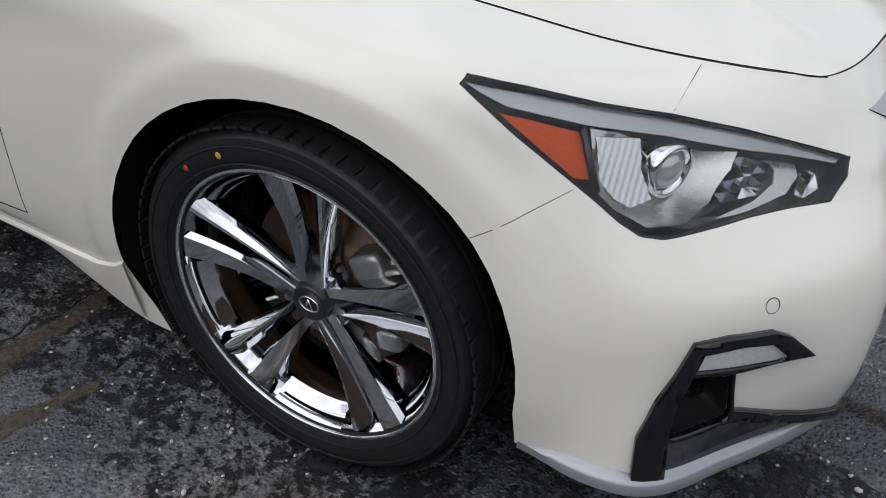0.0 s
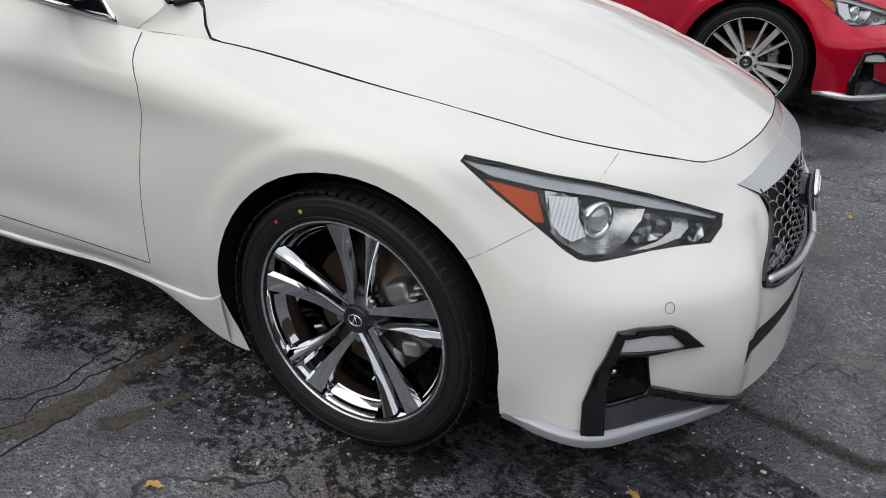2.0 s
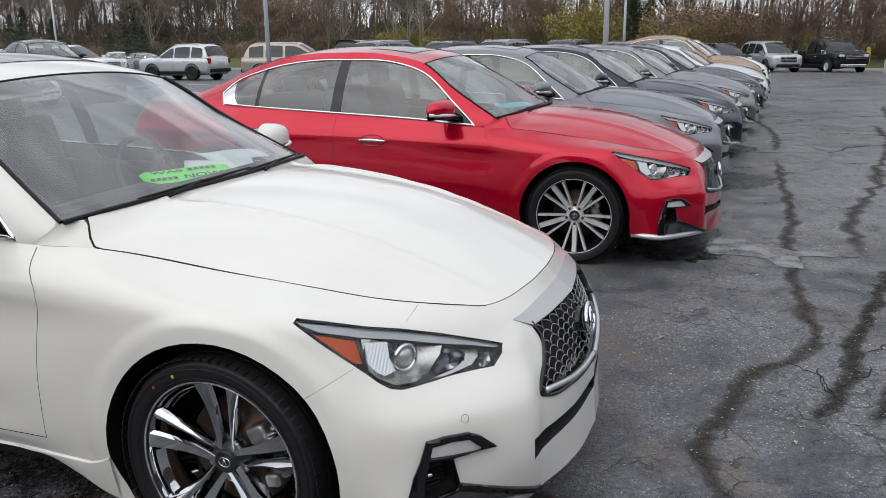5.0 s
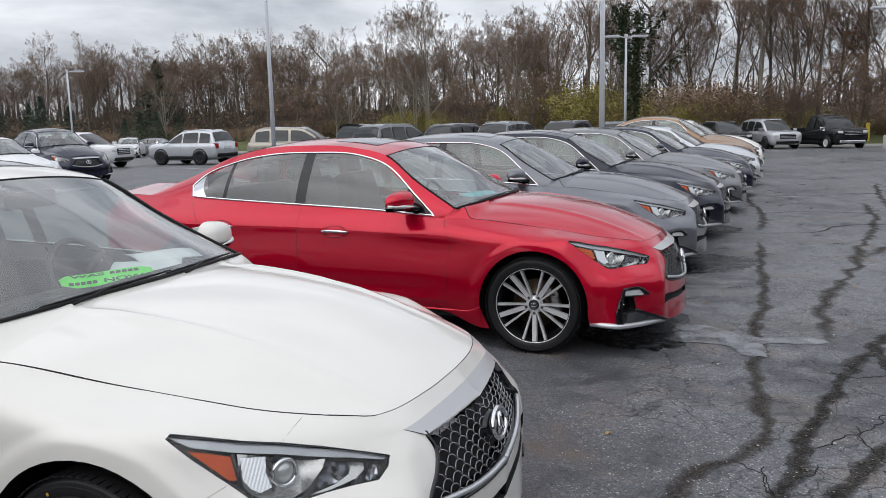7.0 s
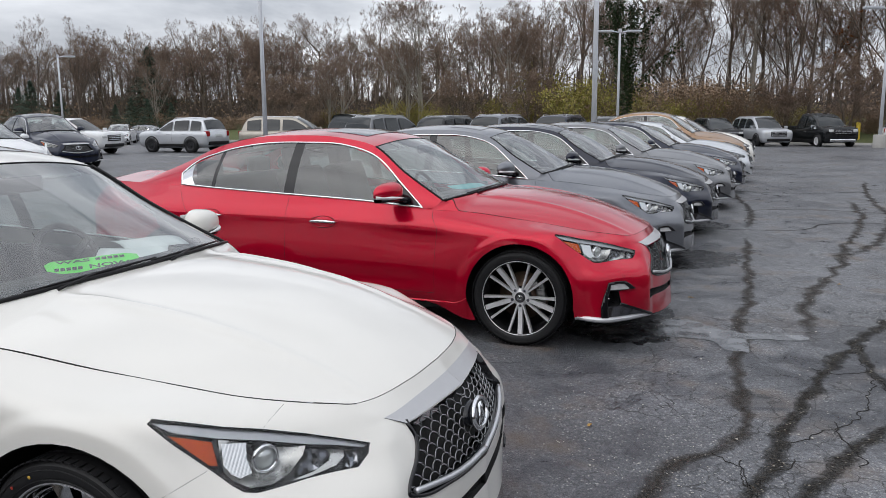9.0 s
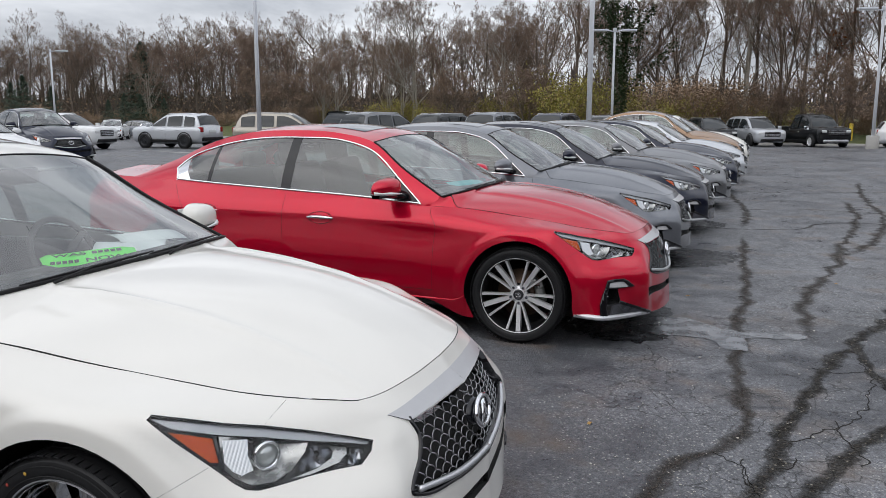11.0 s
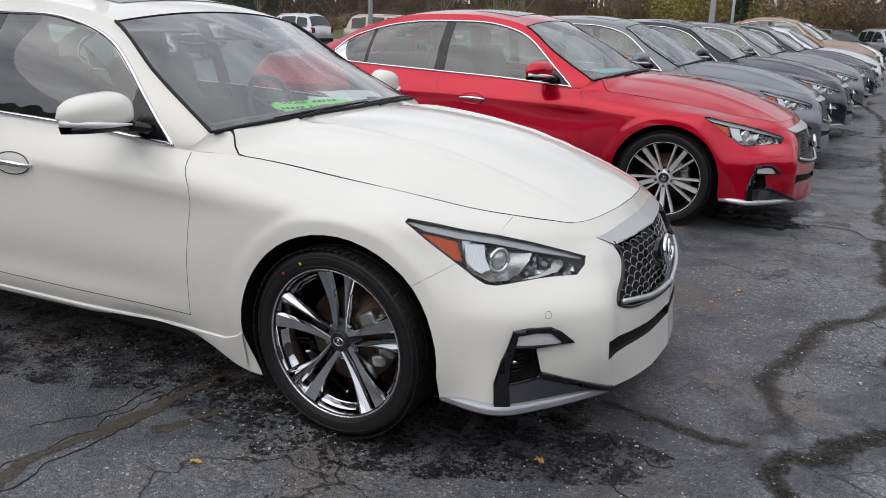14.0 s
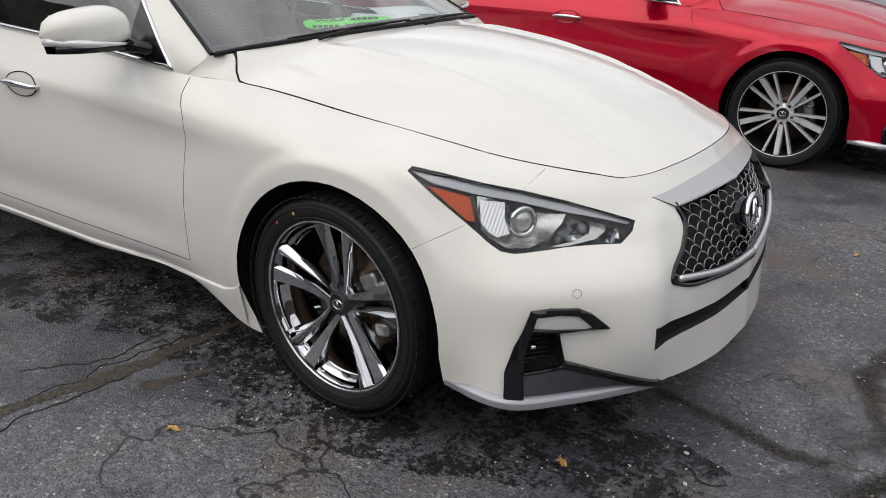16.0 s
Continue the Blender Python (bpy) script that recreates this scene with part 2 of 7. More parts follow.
def lathe(bm, profile, sides=48, axis="y", closed=False):
    """Turns a profile of (along the axis, radius) into a body round that axis."""
    rings = []
    for a, r in profile:
        ring = []
        for k in range(sides):
            c, s = r * math.cos(2 * math.pi * k / sides), r * math.sin(2 * math.pi * k / sides)
            ring.append(bm.verts.new((c, a, s) if axis == "y" else (c, s, a) if axis == "z" else (a, c, s)))
        rings.append(ring)
    for i in range(len(rings) if closed else len(rings) - 1):
        a, b = rings[i], rings[(i + 1) % len(rings)]
        for k in range(sides):
            bm.faces.new((a[k], b[k], b[(k + 1) % sides], a[(k + 1) % sides]))
    return rings


def inside(poly, a, b):
    hit = False
    for (x0, y0), (x1, y1) in zip(poly, poly[1:] + poly[:1]):
        if (y0 > b) != (y1 > b) and a < (x1 - x0) * (b - y0) / (y1 - y0) + x0:
            hit = not hit
    return hit


def stamp(bm, poly, ax, bx, layer, mark, keep=lambda c: True, only=None):
    """Cuts the outline poly, seen along ax x bx, into the mesh and marks the faces inside it."""
    ax, bx = Vector(ax).normalized(), Vector(bx).normalized()
    lo = (min(p[0] for p in poly) - 0.03, min(p[1] for p in poly) - 0.03)
    hi = (max(p[0] for p in poly) + 0.03, max(p[1] for p in poly) + 0.03)

    def near(f):
        c = f.calc_center_median()
        return lo[0] < c.dot(ax) < hi[0] and lo[1] < c.dot(bx) < hi[1] and keep(c)

    zone = [f for f in bm.faces if near(f)]
    for (a0, b0), (a1, b1) in zip(poly, poly[1:] + poly[:1]):
        length = math.hypot(a1 - a0, b1 - b0)
        if length < 1e-6:
            continue
        no = (ax * (b1 - b0) - bx * (a1 - a0)).normalized()
        co = ax * a0 + bx * b0
        l0, h0 = (min(a0, a1) - 0.004, min(b0, b1) - 0.004), (max(a0, a1) + 0.004, max(b0, b1) + 0.004)
        cut = []
        for f in zone:
            if not f.is_valid:
                continue
            sa, sb = [v.co.dot(ax) for v in f.verts], [v.co.dot(bx) for v in f.verts]
            if max(sa) > l0[0] and min(sa) < h0[0] and max(sb) > l0[1] and min(sb) < h0[1]:
                cut.append(f)
        if not cut:
            continue
        es = list({e for f in cut for e in f.edges})
        vs = list({v for f in cut for v in f.verts})
        before = set(zone)
        r = bmesh.ops.bisect_plane(bm, geom=vs + es + cut, dist=1e-5, plane_co=co, plane_no=no)
        zone = [f for f in before if f.is_valid] + [g for g in r["geom"] if isinstance(g, bmesh.types.BMFace) and g not in before]
        zone = list(set(zone))
    for f in zone:
        if f.is_valid:
            c = f.calc_center_median()
            if inside(poly, c.dot(ax), c.dot(bx)) and (only is None or f[layer] in only):
                f[layer] = mark


def pick(bm, layer, mark):
    """A new bmesh of the faces that carry the mark."""
    out = bm.copy()
    lay = out.faces.layers.int[layer.name]
    bmesh.ops.delete(out, geom=[f for f in out.faces if f[lay] != mark], context="FACES")
    return out


# ---- the sedan ----
# Stations run from the middle of the tail, along the flank, round the nose to its middle: (x, half width, height), x from the front axle.
REAR = [(-3.93, 0.0), (-3.90, 0.42), (-3.74, 0.80), (-3.35, 0.882), (-2.85, 0.905), (-2.3, 0.902), (-1.75, 0.90), (-1.2, 0.90)]
REAR_IN = [0.03, 0.0, 0.0, 0.012, 0.034, 0.0]
REAR_Z = [0.235, 0.325, 0.50, 0.66, 0.80, 0.0]
BELT = [(-3.86, 0.0, 1.045), (-3.83, 0.36, 1.04), (-3.68, 0.62, 1.03), (-3.33, 0.70, 1.02), (-2.85, 0.755, 1.0), (-2.3, 0.782, 0.982), (-1.75, 0.795, 0.957), (-1.2, 0.793, 0.93)]
FRONT = [
    [(-0.62, 0.87, 0.235), (-0.40, 0.885, 0.15), (0, 0.89, 0.2), (0.24, 0.89, 0.2), (0.385, 0.895, 0.222), (0.572, 0.878, 0.215), (0.672, 0.762, 0.208), (0.805, 0.572, 0.205), (0.825, 0.53, 0.20), (0.902, 0.26, 0.18), (0.925, 0, 0.175)],
    [(-0.62, 0.896, 0.32), (-0.40, 0.90, 0.33), (0, 0.905, 0.34), (0.24, 0.905, 0.34), (0.385, 0.90, 0.35), (0.555, 0.858, 0.345), (0.68, 0.745, 0.34), (0.804, 0.612, 0.335), (0.822, 0.568, 0.33), (0.890, 0.28, 0.31), (0.915, 0, 0.305)],
    [(-0.62, 0.90, 0.50), (-0.40, 0.903, 0.50), (0, 0.908, 0.50), (0.24, 0.905, 0.50), (0.375, 0.89, 0.50), (0.545, 0.83, 0.50), (0.671, 0.737, 0.497), (0.794, 0.577, 0.49), (0.811, 0.53, 0.485), (0.880, 0.27, 0.45), (0.905, 0, 0.44)],
    [(-0.62, 0.885, 0.66), (-0.40, 0.893, 0.67), (0, 0.906, 0.70), (0.24, 0.885, 0.66), (0.365, 0.84, 0.635), (0.53, 0.735, 0.61), (0.64, 0.62, 0.60), (0.735, 0.51, 0.595), (0.755, 0.475, 0.60), (0.833, 0.24, 0.61), (0.858, 0, 0.61)],
    [(-0.63, 0.866, 0.802), (-0.42, 0.862, 0.795), (0, 0.868, 0.780), (0.235, 0.835, 0.765), (0.37, 0.755, 0.735), (0.51, 0.65, 0.705), (0.61, 0.56, 0.688), (0.695, 0.47, 0.678), (0.715, 0.44, 0.675), (0.770, 0.22, 0.672), (0.788, 0, 0.672)],
    [(-0.66, 0.785, 0.893), (-0.472, 0.752, 0.887), (0, 0.715, 0.835), (0.22, 0.67, 0.80), (0.36, 0.625, 0.772), (0.49, 0.57, 0.752), (0.58, 0.515, 0.737), (0.649, 0.46, 0.724), (0.665, 0.43, 0.722), (0.725, 0.22, 0.728), (0.742, 0, 0.732)],
]
HOOD_C = [(-0.60, 0.985), (-0.35, 0.992), (-0.08, 0.974), (0.18, 0.934), (0.43, 0.864), (0.57, 0.812), (0.66, 0.772), (0.742, 0.732)]
RAIL = [(-0.60, 0.754, 0.955), (-0.925, 0.662, 1.14), (-1.2, 0.58, 1.325), (-1.5, 0.555, 1.39), (-1.9, 0.545, 1.408), (-2.3, 0.54, 1.385), (-2.65, 0.55, 1.305), (-2.95, 0.575, 1.18), (-3.3, 0.64, 1.045)]
SX, SZ = (1, 0, 0), (0, 0, 1)
LAMP_A = (math.cos(radians(40)), math.sin(radians(40)), 0)
FOG_A = (math.cos(radians(50)), math.sin(radians(50)), 0)
HUB_Z, WHEELBASE = 0.325, 2.85


def arch(x0, r=0.376, n=26):
    """The outline of a wheel opening seen from the side."""
    pts = [(x0 + r * math.cos(a), HUB_Z + r * math.sin(a)) for a in np.linspace(radians(-5), radians(184), n)]
    return [(x0 + 0.385, 0.05), (x0 + 0.383, 0.2)] + pts + [(x0 - 0.355, 0.24), (x0 - 0.315, 0.15), (x0 - 0.29, 0.05)]


def shell_rows():
    rows = []
    for k in range(6):
        if k < 5:
            back = [(x + (REAR_IN[k] if i < 2 else 0), max(0.0, w - (REAR_IN[k] if i else 0)), REAR_Z[k] + (0.0 if k < 4 else 0.1 * (7 - i) / 7)) for i, (x, w) in enumerate(REAR)]
        else:
            back = BELT
        rows.append(back + FRONT[k])
    return np.array(rows)


def skin():
    """The right half of the lower body as an array of points, bottom to top along its second axis."""
    rows = shell_rows()
    fine = spline(np.swapaxes(rows, 0, 1), 0.022)
    net = spline(np.swapaxes(fine, 0, 1), 0.016)
    x, w, z = net[..., 0], net[..., 1], net[..., 2]
    for x0 in (0.0, -WHEELBASE):
        r = np.hypot(x - x0, z - HUB_Z)
        e = np.clip((0.462 - r) / 0.045, 0, 1)
        w += 0.013 * e * e * (3 - 2 * e) * np.clip((z - 0.2) / 0.12, 0, 1) * np.clip((w - 0.74) / 0.08, 0, 1)
    # the doors draw in a little between sill and shoulder
    w -= 0.012 * np.exp(-(((z - 0.40) / 0.07) ** 2)) * np.clip((-0.55 - x) / 0.3, 0, 1) * np.clip((x + 2.5) / 0.2, 0, 1)
    w += 0.014 * np.clip((-0.40 - x) / 0.8, 0, 1) * np.clip((w - 0.5) / 0.3, 0, 1) * np.clip((0.9 - z) / 0.1, 0, 1)
    # the flank's character line: a soft edge that falls from the doors to the front wheel
    under = np.clip((0.735 + 0.055 * np.clip((-0.25 - x) / 1.0, 0, 1.3) - z) / 0.06, 0, 6)
    w -= 0.009 * under * np.exp(1 - under) * np.clip((-0.30 - x) / 0.35, 0, 1) * np.clip((x + 3.4) / 0.5, 0, 1) * (w > 0.7)
    # a crisp fold down each side of the nose, from the grille's corner to the chin
    fold = np.interp(z, [0.20, 0.335, 0.49, 0.60, 0.66], [0.56, 0.592, 0.548, 0.492, 0.45])
    off = w - fold
    tent = np.where(off > 0, np.clip(1 - off / 0.16, 0, 1) ** 1.5, np.clip(1 + off / 0.07, 0, 1)) * np.clip((x - 0.60) / 0.08, 0, 1) * np.clip((0.67 - z) / 0.05, 0, 1)
    x += 0.016 * tent
    w += 0.008 * tent
    return np.stack([x, -w, z], -1)


def hood_net():
    top = spline(shell_rows()[5], 0.02)
    side = [p for p in top if -0.46 < p[0] < 0.655 and p[1] > 0.44]
    side = np.array([(-0.545, 0.70, 0.966), (-0.53, 0.712, 0.950), (-0.507, 0.736, 0.915), (-0.483, 0.750, 0.892)] + [tuple(p) for p in side])
    zc = spline(HOOD_C, 0.01)
    n = len(side)
    rows = []
    for i, (x, w, z) in enumerate(side):
        s = i / (n - 1)
        xc = -0.44 + (0.738 + 0.44) * (x + 0.545) / (0.655 + 0.545)
        mid = float(np.interp(xc, zc[:, 0], zc[:, 1]))
        line = []
        for q in np.linspace(0, 1, 34):
            ww = (w - 0.003) * (1 - q)
            f = 1 - (1 - q) ** 2.4
            ridge = 0.017 * math.exp(-(((ww - 0.43 + 0.03 * s) / 0.020) ** 2)) * (1 - s) ** 0.5 * min(1, s * 6 + 0.2)
            line.append((x + (xc - x) * (1 - (1 - q) ** 2), -ww, z + (mid - z) * f + ridge + 0.001))
        rows.append(line)
    rows = np.array(rows)
    # the front edge follows the top of the bumper
    nose_line = np.array([p for p in top if p[0] > 0.60 and p[1] < 0.47])[::-1]
    last = rows[-1].copy()
    tx = np.interp(-last[:, 1], nose_line[:, 1], nose_line[:, 0]) - 0.003
    tz = np.interp(-last[:, 1], nose_line[:, 1], nose_line[:, 2]) + 0.001
    for i in range(n):
        k = (i / (n - 1)) ** 10
        rows[i, :, 0] += (tx - last[:, 0]) * k
        rows[i, :, 2] += (tz - last[:, 2]) * k
    return rows, side


def glasshouse():
    """Right side of the cabin from the belt to the roof rail."""
    belt = spline(shell_rows()[5], 0.02)
    belt = belt[(belt[:, 0] > -3.7) & (belt[:, 0] < -0.5) & (belt[:, 1] > 0.4)]
    rail = spline(RAIL, 0.025)
    rows = []
    for x, w, z in rail:
        xb = -0.68 + (x + 0.60) * (3.33 - 0.68) / (3.3 - 0.60)
        b = [float(np.interp(xb, belt[:, 0], belt[:, k])) for k in (1, 2)]
        rows.append([(xb + (x - xb) * q, -(b[0] + (w - b[0]) * q + 0.028 * math.sin(math.pi * q) * min(1, (z - b[1]) / 0.3)), b[1] + (z - b[1]) * q) for q in np.linspace(0, 1, 19)])
    return np.array(rows), rail


def roof_net(rail, lo, hi, crown, n=15, ahead=0.0):
    rows = []
    for x, w, z in rail:
        if lo <= x <= hi:
            rows.append([(x + ahead * (1 - (1 - q) ** 2), -w * (1 - q), z + crown * (1 - (1 - q) ** 2.2)) for q in np.linspace(0, 1, n)])
    return np.array(rows)


def seam(bm, tree, pts, ax, bx, depth=0.0014, r=0.0022):
    """A dark gap line laid into the skin along an outline seen along ax x bx."""
    ax, bx = Vector(ax).normalized(), Vector(bx).normalized()
    out = ax.cross(bx)
    fine, laid = spline([(a, b, 0.0) for a, b in pts], 0.015), []
    for a, b, _ in fine:
        hit, n, _, _ = tree.ray_cast(ax * a + bx * b + out * 3.0, -out)
        if hit:
            laid.append(hit - (n if n.dot(out) > 0 else -n) * depth)
    if len(laid) > 2:
        tube(bm, laid, r, 5, False)


def on(tree, a, b, ax, bx, depth=0.0):
    """The place on the skin at (a, b), seen along ax x bx, and the way out of it."""
    ax, bx = Vector(ax).normalized(), Vector(bx).normalized()
    out = ax.cross(bx)
    hit, n, _, _ = tree.ray_cast(ax * a + bx * b + out * 3.0, -out)
    if hit is None:
        hit, n, _, _ = tree.find_nearest(ax * a + bx * b + out * 0.7)
    if n.dot(out) < 0:
        n = -n
    return hit - n * depth, n


PAINTED = ("hood", "front_bumper", "fender", "front_door", "rear_door", "rear_quarter", "rear_bumper", "roof", "pillar", "trunk_lid", "sill", "mirror_housing", "bumper_chin", "handle_cup", "side_skirt")
from mathutils.bvhtree import BVHTree

# Outlines on the skin, right half. Side views: (x, z). Lamp and corner views: (a, z) along a slanted axis. Front view: (y, z).
BUMPER = [(0.272, 0.570), (0.388, 0.640), (0.44, 0.68), (0.472, 0.714), (0.482, 0.749), (0.482, 1.0), (1.2, 1.0), (1.2, 0.0), (0.2, 0.0), (0.2, 0.4)]
LAMP = [(-0.370, 0.759), (-0.358, 0.768), (-0.285, 0.754), (-0.184, 0.731), (-0.077, 0.711), (0.033, 0.685), (0.127, 0.658), (0.217, 0.633), (0.207, 0.612), (0.171, 0.587),
        (0.098, 0.588), (0.02, 0.588), (-0.054, 0.584), (-0.112, 0.580), (-0.145, 0.585), (-0.172, 0.601), (-0.203, 0.626), (-0.249, 0.661), (-0.305, 0.704), (-0.348, 0.741)]
LIGHT_BAR = [(-0.362, 0.765), (-0.237, 0.742), (-0.080, 0.710), (0.069, 0.674), (0.210, 0.634), (0.200, 0.629), (0.058, 0.658), (-0.082, 0.691), (-0.202, 0.712), (-0.310, 0.737)]
AMBER_PATCH = [(-0.322, 0.732), (-0.262, 0.717), (-0.208, 0.704), (-0.204, 0.650), (-0.225, 0.652), (-0.268, 0.686)]
BOWL = [(-0.196, 0.708), (-0.082, 0.689), (0.040, 0.661), (0.030, 0.642), (-0.015, 0.611), (-0.070, 0.594), (-0.128, 0.594), (-0.172, 0.615), (-0.198, 0.641)]
CELL = [(0.044, 0.656), (0.112, 0.641), (0.108, 0.624), (0.074, 0.608), (0.012, 0.606), (0.014, 0.620), (0.034, 0.638)]
SCOOP = [(0.100, 0.644), (0.146, 0.634), (0.143, 0.620), (0.115, 0.603), (0.043, 0.594), (-0.020, 0.594), (0.060, 0.603), (0.098, 0.616), (0.108, 0.630)]
END_CELL = [(0.154, 0.631), (0.202, 0.622), (0.184, 0.604), (0.160, 0.596), (0.146, 0.602), (0.153, 0.616)]
CRYSTAL = [(-0.190, 0.698), (-0.124, 0.692), (-0.128, 0.655), (-0.118, 0.624), (-0.150, 0.616), (-0.172, 0.627), (-0.190, 0.648)]
PROJ = (-0.076, 0.654)
GRILLE = [(0.0, 0.645), (-0.173, 0.647), (-0.372, 0.643), (-0.376, 0.605), (-0.412, 0.556), (-0.498, 0.482), (-0.457, 0.462), (-0.287, 0.433), (-0.15, 0.418), (0.0, 0.410)]
STRIP = [(0.05, 0.690), (-0.207, 0.686), (-0.426, 0.675), (-0.374, 0.645), (-0.173, 0.649), (0.05, 0.647)]
INTAKE = [(0.05, 0.342), (-0.275, 0.356), (-0.458, 0.373), (-0.589, 0.385), (-0.588, 0.321), (-0.452, 0.325), (-0.266, 0.312), (0.05, 0.302)]
BEAD = [(-0.468, 0.482), (-0.375, 0.467), (-0.285, 0.452), (-0.15, 0.437), (-0.001, 0.430)]
BADGE_Z = 0.553
BEZEL = [(-0.318, 0.238), (-0.315, 0.299), (-0.293, 0.36), (-0.272, 0.403), (-0.252, 0.458), (-0.204, 0.465), (-0.134, 0.463), (-0.101, 0.448), (-0.053, 0.408), (-0.095, 0.407), (-0.15, 0.403), (-0.182, 0.401),
         (-0.165, 0.322), (-0.095, 0.296), (-0.03, 0.273), (0.07, 0.237), (0.125, 0.215), (0.125, 0.17), (-0.318, 0.17)]
SHELF = [(-0.272, 0.165), (-0.272, 0.290), (-0.17, 0.300), (-0.095, 0.276), (-0.03, 0.254), (0.07, 0.220), (0.12, 0.202), (0.12, 0.165)]
POCKET = [(-0.248, 0.405), (-0.184, 0.399), (-0.168, 0.322), (-0.172, 0.307), (-0.272, 0.297), (-0.266, 0.345)]
FOG = [(-0.246, 0.413), (-0.238, 0.443), (-0.183, 0.449), (-0.136, 0.445), (-0.096, 0.411), (-0.113, 0.407), (-0.175, 0.409)]
SENSOR = (-0.136, 0.497)
DLO = [(-0.742, 0.908), (-0.925, 1.06), (-1.19, 1.262), (-1.45, 1.335), (-1.8, 1.352), (-2.2, 1.338), (-2.55, 1.275), (-2.83, 1.165), (-2.90, 1.10), (-2.86, 1.018), (-2.5, 1.0), (-1.84, 0.972), (-1.2, 0.942)]
PILLAR_B = [(-1.80, 0.9), (-1.79, 1.5), (-1.87, 1.5), (-1.89, 0.9)]
PILLAR_C = [(-2.54, 0.9), (-2.50, 1.5), (-2.53, 1.5), (-2.575, 0.9)]
TAIL_TRIM = [(-2.80, 1.175), (-2.88, 1.13), (-2.905, 1.09), (-2.87, 1.012), (-2.72, 1.006), (-2.775, 1.07), (-2.79, 1.12)]
SAIL = [(-0.7, 0.85), (-0.7, 1.2), (-0.985, 1.2), (-0.955, 0.85)]
MIRROR = (-0.945, -0.928, 1.006)
WHITE_PHASE = 0.0



def sedan(coat, name="sedan"):
    car = new(name)
    net = skin()
    bm = bmesh.new()
    lay = bm.faces.layers.int.new("panel")
    lay = bm.faces.layers.int["panel"]
    grid(bm, net, flip=False)
    bmesh.ops.recalc_face_normals(bm, faces=bm.faces[:])
    probe = max(bm.faces, key=lambda f: -f.calc_center_median().y)
    if probe.normal.y > 0:
        bmesh.ops.reverse_faces(bm, faces=bm.faces[:])
    tree = BVHTree.FromBMesh(bm)
    for f in bm.faces:
        c = f.calc_center_median()
        f[lay] = 1 if c.x > -0.62 else 5
    flank = lambda c: c.y < -0.3
    # panels
    stamp(bm, [(-0.617, 0.318), (-0.612, 0.65), (-0.605, 0.775), (-0.66, 0.86), (-0.67, 1.2), (-1.835, 1.2), (-1.83, 0.95), (-1.82, 0.33), (-1.2, 0.325)], SX, SZ, lay, 3, flank)
    stamp(bm, [(-1.82, 0.33), (-1.83, 0.95), (-1.835, 1.2), (-2.88, 1.2), (-2.86, 0.98), (-2.66, 0.74), (-2.44, 0.40), (-2.40, 0.335)], SX, SZ, lay, 4, flank)
    stamp(bm, [(-0.2, 0.05), (-0.3, 0.2), (-0.45, 0.30), (-0.60, 0.315), (-1.2, 0.322), (-2.5, 0.33), (-2.5, 0.05)], SX, SZ, lay, 7, flank, (1, 5))
    stamp(bm, [(-3.30, 0.60), (-3.6, 0.66), (-4.2, 0.66), (-4.2, 0.0), (-3.0, 0.0), (-3.2, 0.4)], SX, SZ, lay, 6)
    stamp(bm, BUMPER, SX, SZ, lay, 2)
    stamp(bm, arch(0.0), SX, SZ, lay, 99, flank)
    stamp(bm, arch(-WHEELBASE), SX, SZ, lay, 99, flank)
    stamp(bm, LAMP, LAMP_A, SZ, lay, 20, lambda c: c.y < -0.2 and c.x > 0)
    stamp(bm, GRILLE, (0, 1, 0), SZ, lay, 99, lambda c: c.x > 0.3)
    stamp(bm, STRIP, (0, 1, 0), SZ, lay, 23, lambda c: c.x > 0.3)
    stamp(bm, INTAKE, (0, 1, 0), SZ, lay, 99, lambda c: c.x > 0.3)
    stamp(bm, BEZEL, FOG_A, SZ, lay, 21, lambda c: c.x > 0.3)
    stamp(bm, SHELF, FOG_A, SZ, lay, 24, lambda c: c.x > 0.3, (21,))
    stamp(bm, POCKET, FOG_A, SZ, lay, 99, lambda c: c.x > 0.3)
    stamp(bm, FOG, FOG_A, SZ, lay, 22, lambda c: c.x > 0.3)
    for mark, label, both in ((1, "fender", 0), (2, "front_bumper", 1), (3, "front_door", 0), (4, "rear_door", 0), (5, "rear_quarter", 0), (6, "rear_bumper", 1), (7, "sill", 0)):
        p = pick(bm, lay, mark)
        if both:
            part(label, mirrored(p), coat, car)
        else:
            q = flipped(p)
            part(label, p, coat, car)
            part(label, q, coat, car)
    lens = pick(bm, lay, 20)
    for k in (0, 1):
        headlamp(car, lens.copy() if k == 0 else None, tree, k)
    lens.free()
    fog_corner(car, bm, lay, tree)
    nose(car, bm, lay, tree)

    # raised lower skirt behind the front wheel and along the sill
    sk = bmesh.new()
    rows = []
    for x in np.linspace(-2.38, -0.372, 70):
        top = float(np.interp(x, [-2.4, -0.63, -0.46, -0.40, -0.36], [0.272, 0.262, 0.262, 0.285, 0.312]))
        low = float(np.interp(x, [-2.4, -0.62, -0.40, -0.3], [0.239, 0.239, 0.158, 0.15]))
        rows.append([on(tree, x, z, SX, SZ, d)[0] for z, d in ((top, -0.0002), (top - 0.004, -0.007), (top - 0.4 * (top - low), -0.009), (low, -0.004))])
    grid(sk, rows)
    bmesh.ops.recalc_face_normals(sk, faces=sk.faces[:])
    if sum(f.normal.y for f in sk.faces) > 0:
        bmesh.ops.reverse_faces(sk, faces=sk.faces[:])
    q = flipped(sk)
    sharp(part("side_skirt", sk, coat, car), 30)
    sharp(part("side_skirt", q, coat, car), 30)

    # hood
    hn, side = hood_net()
    hb = bmesh.new()
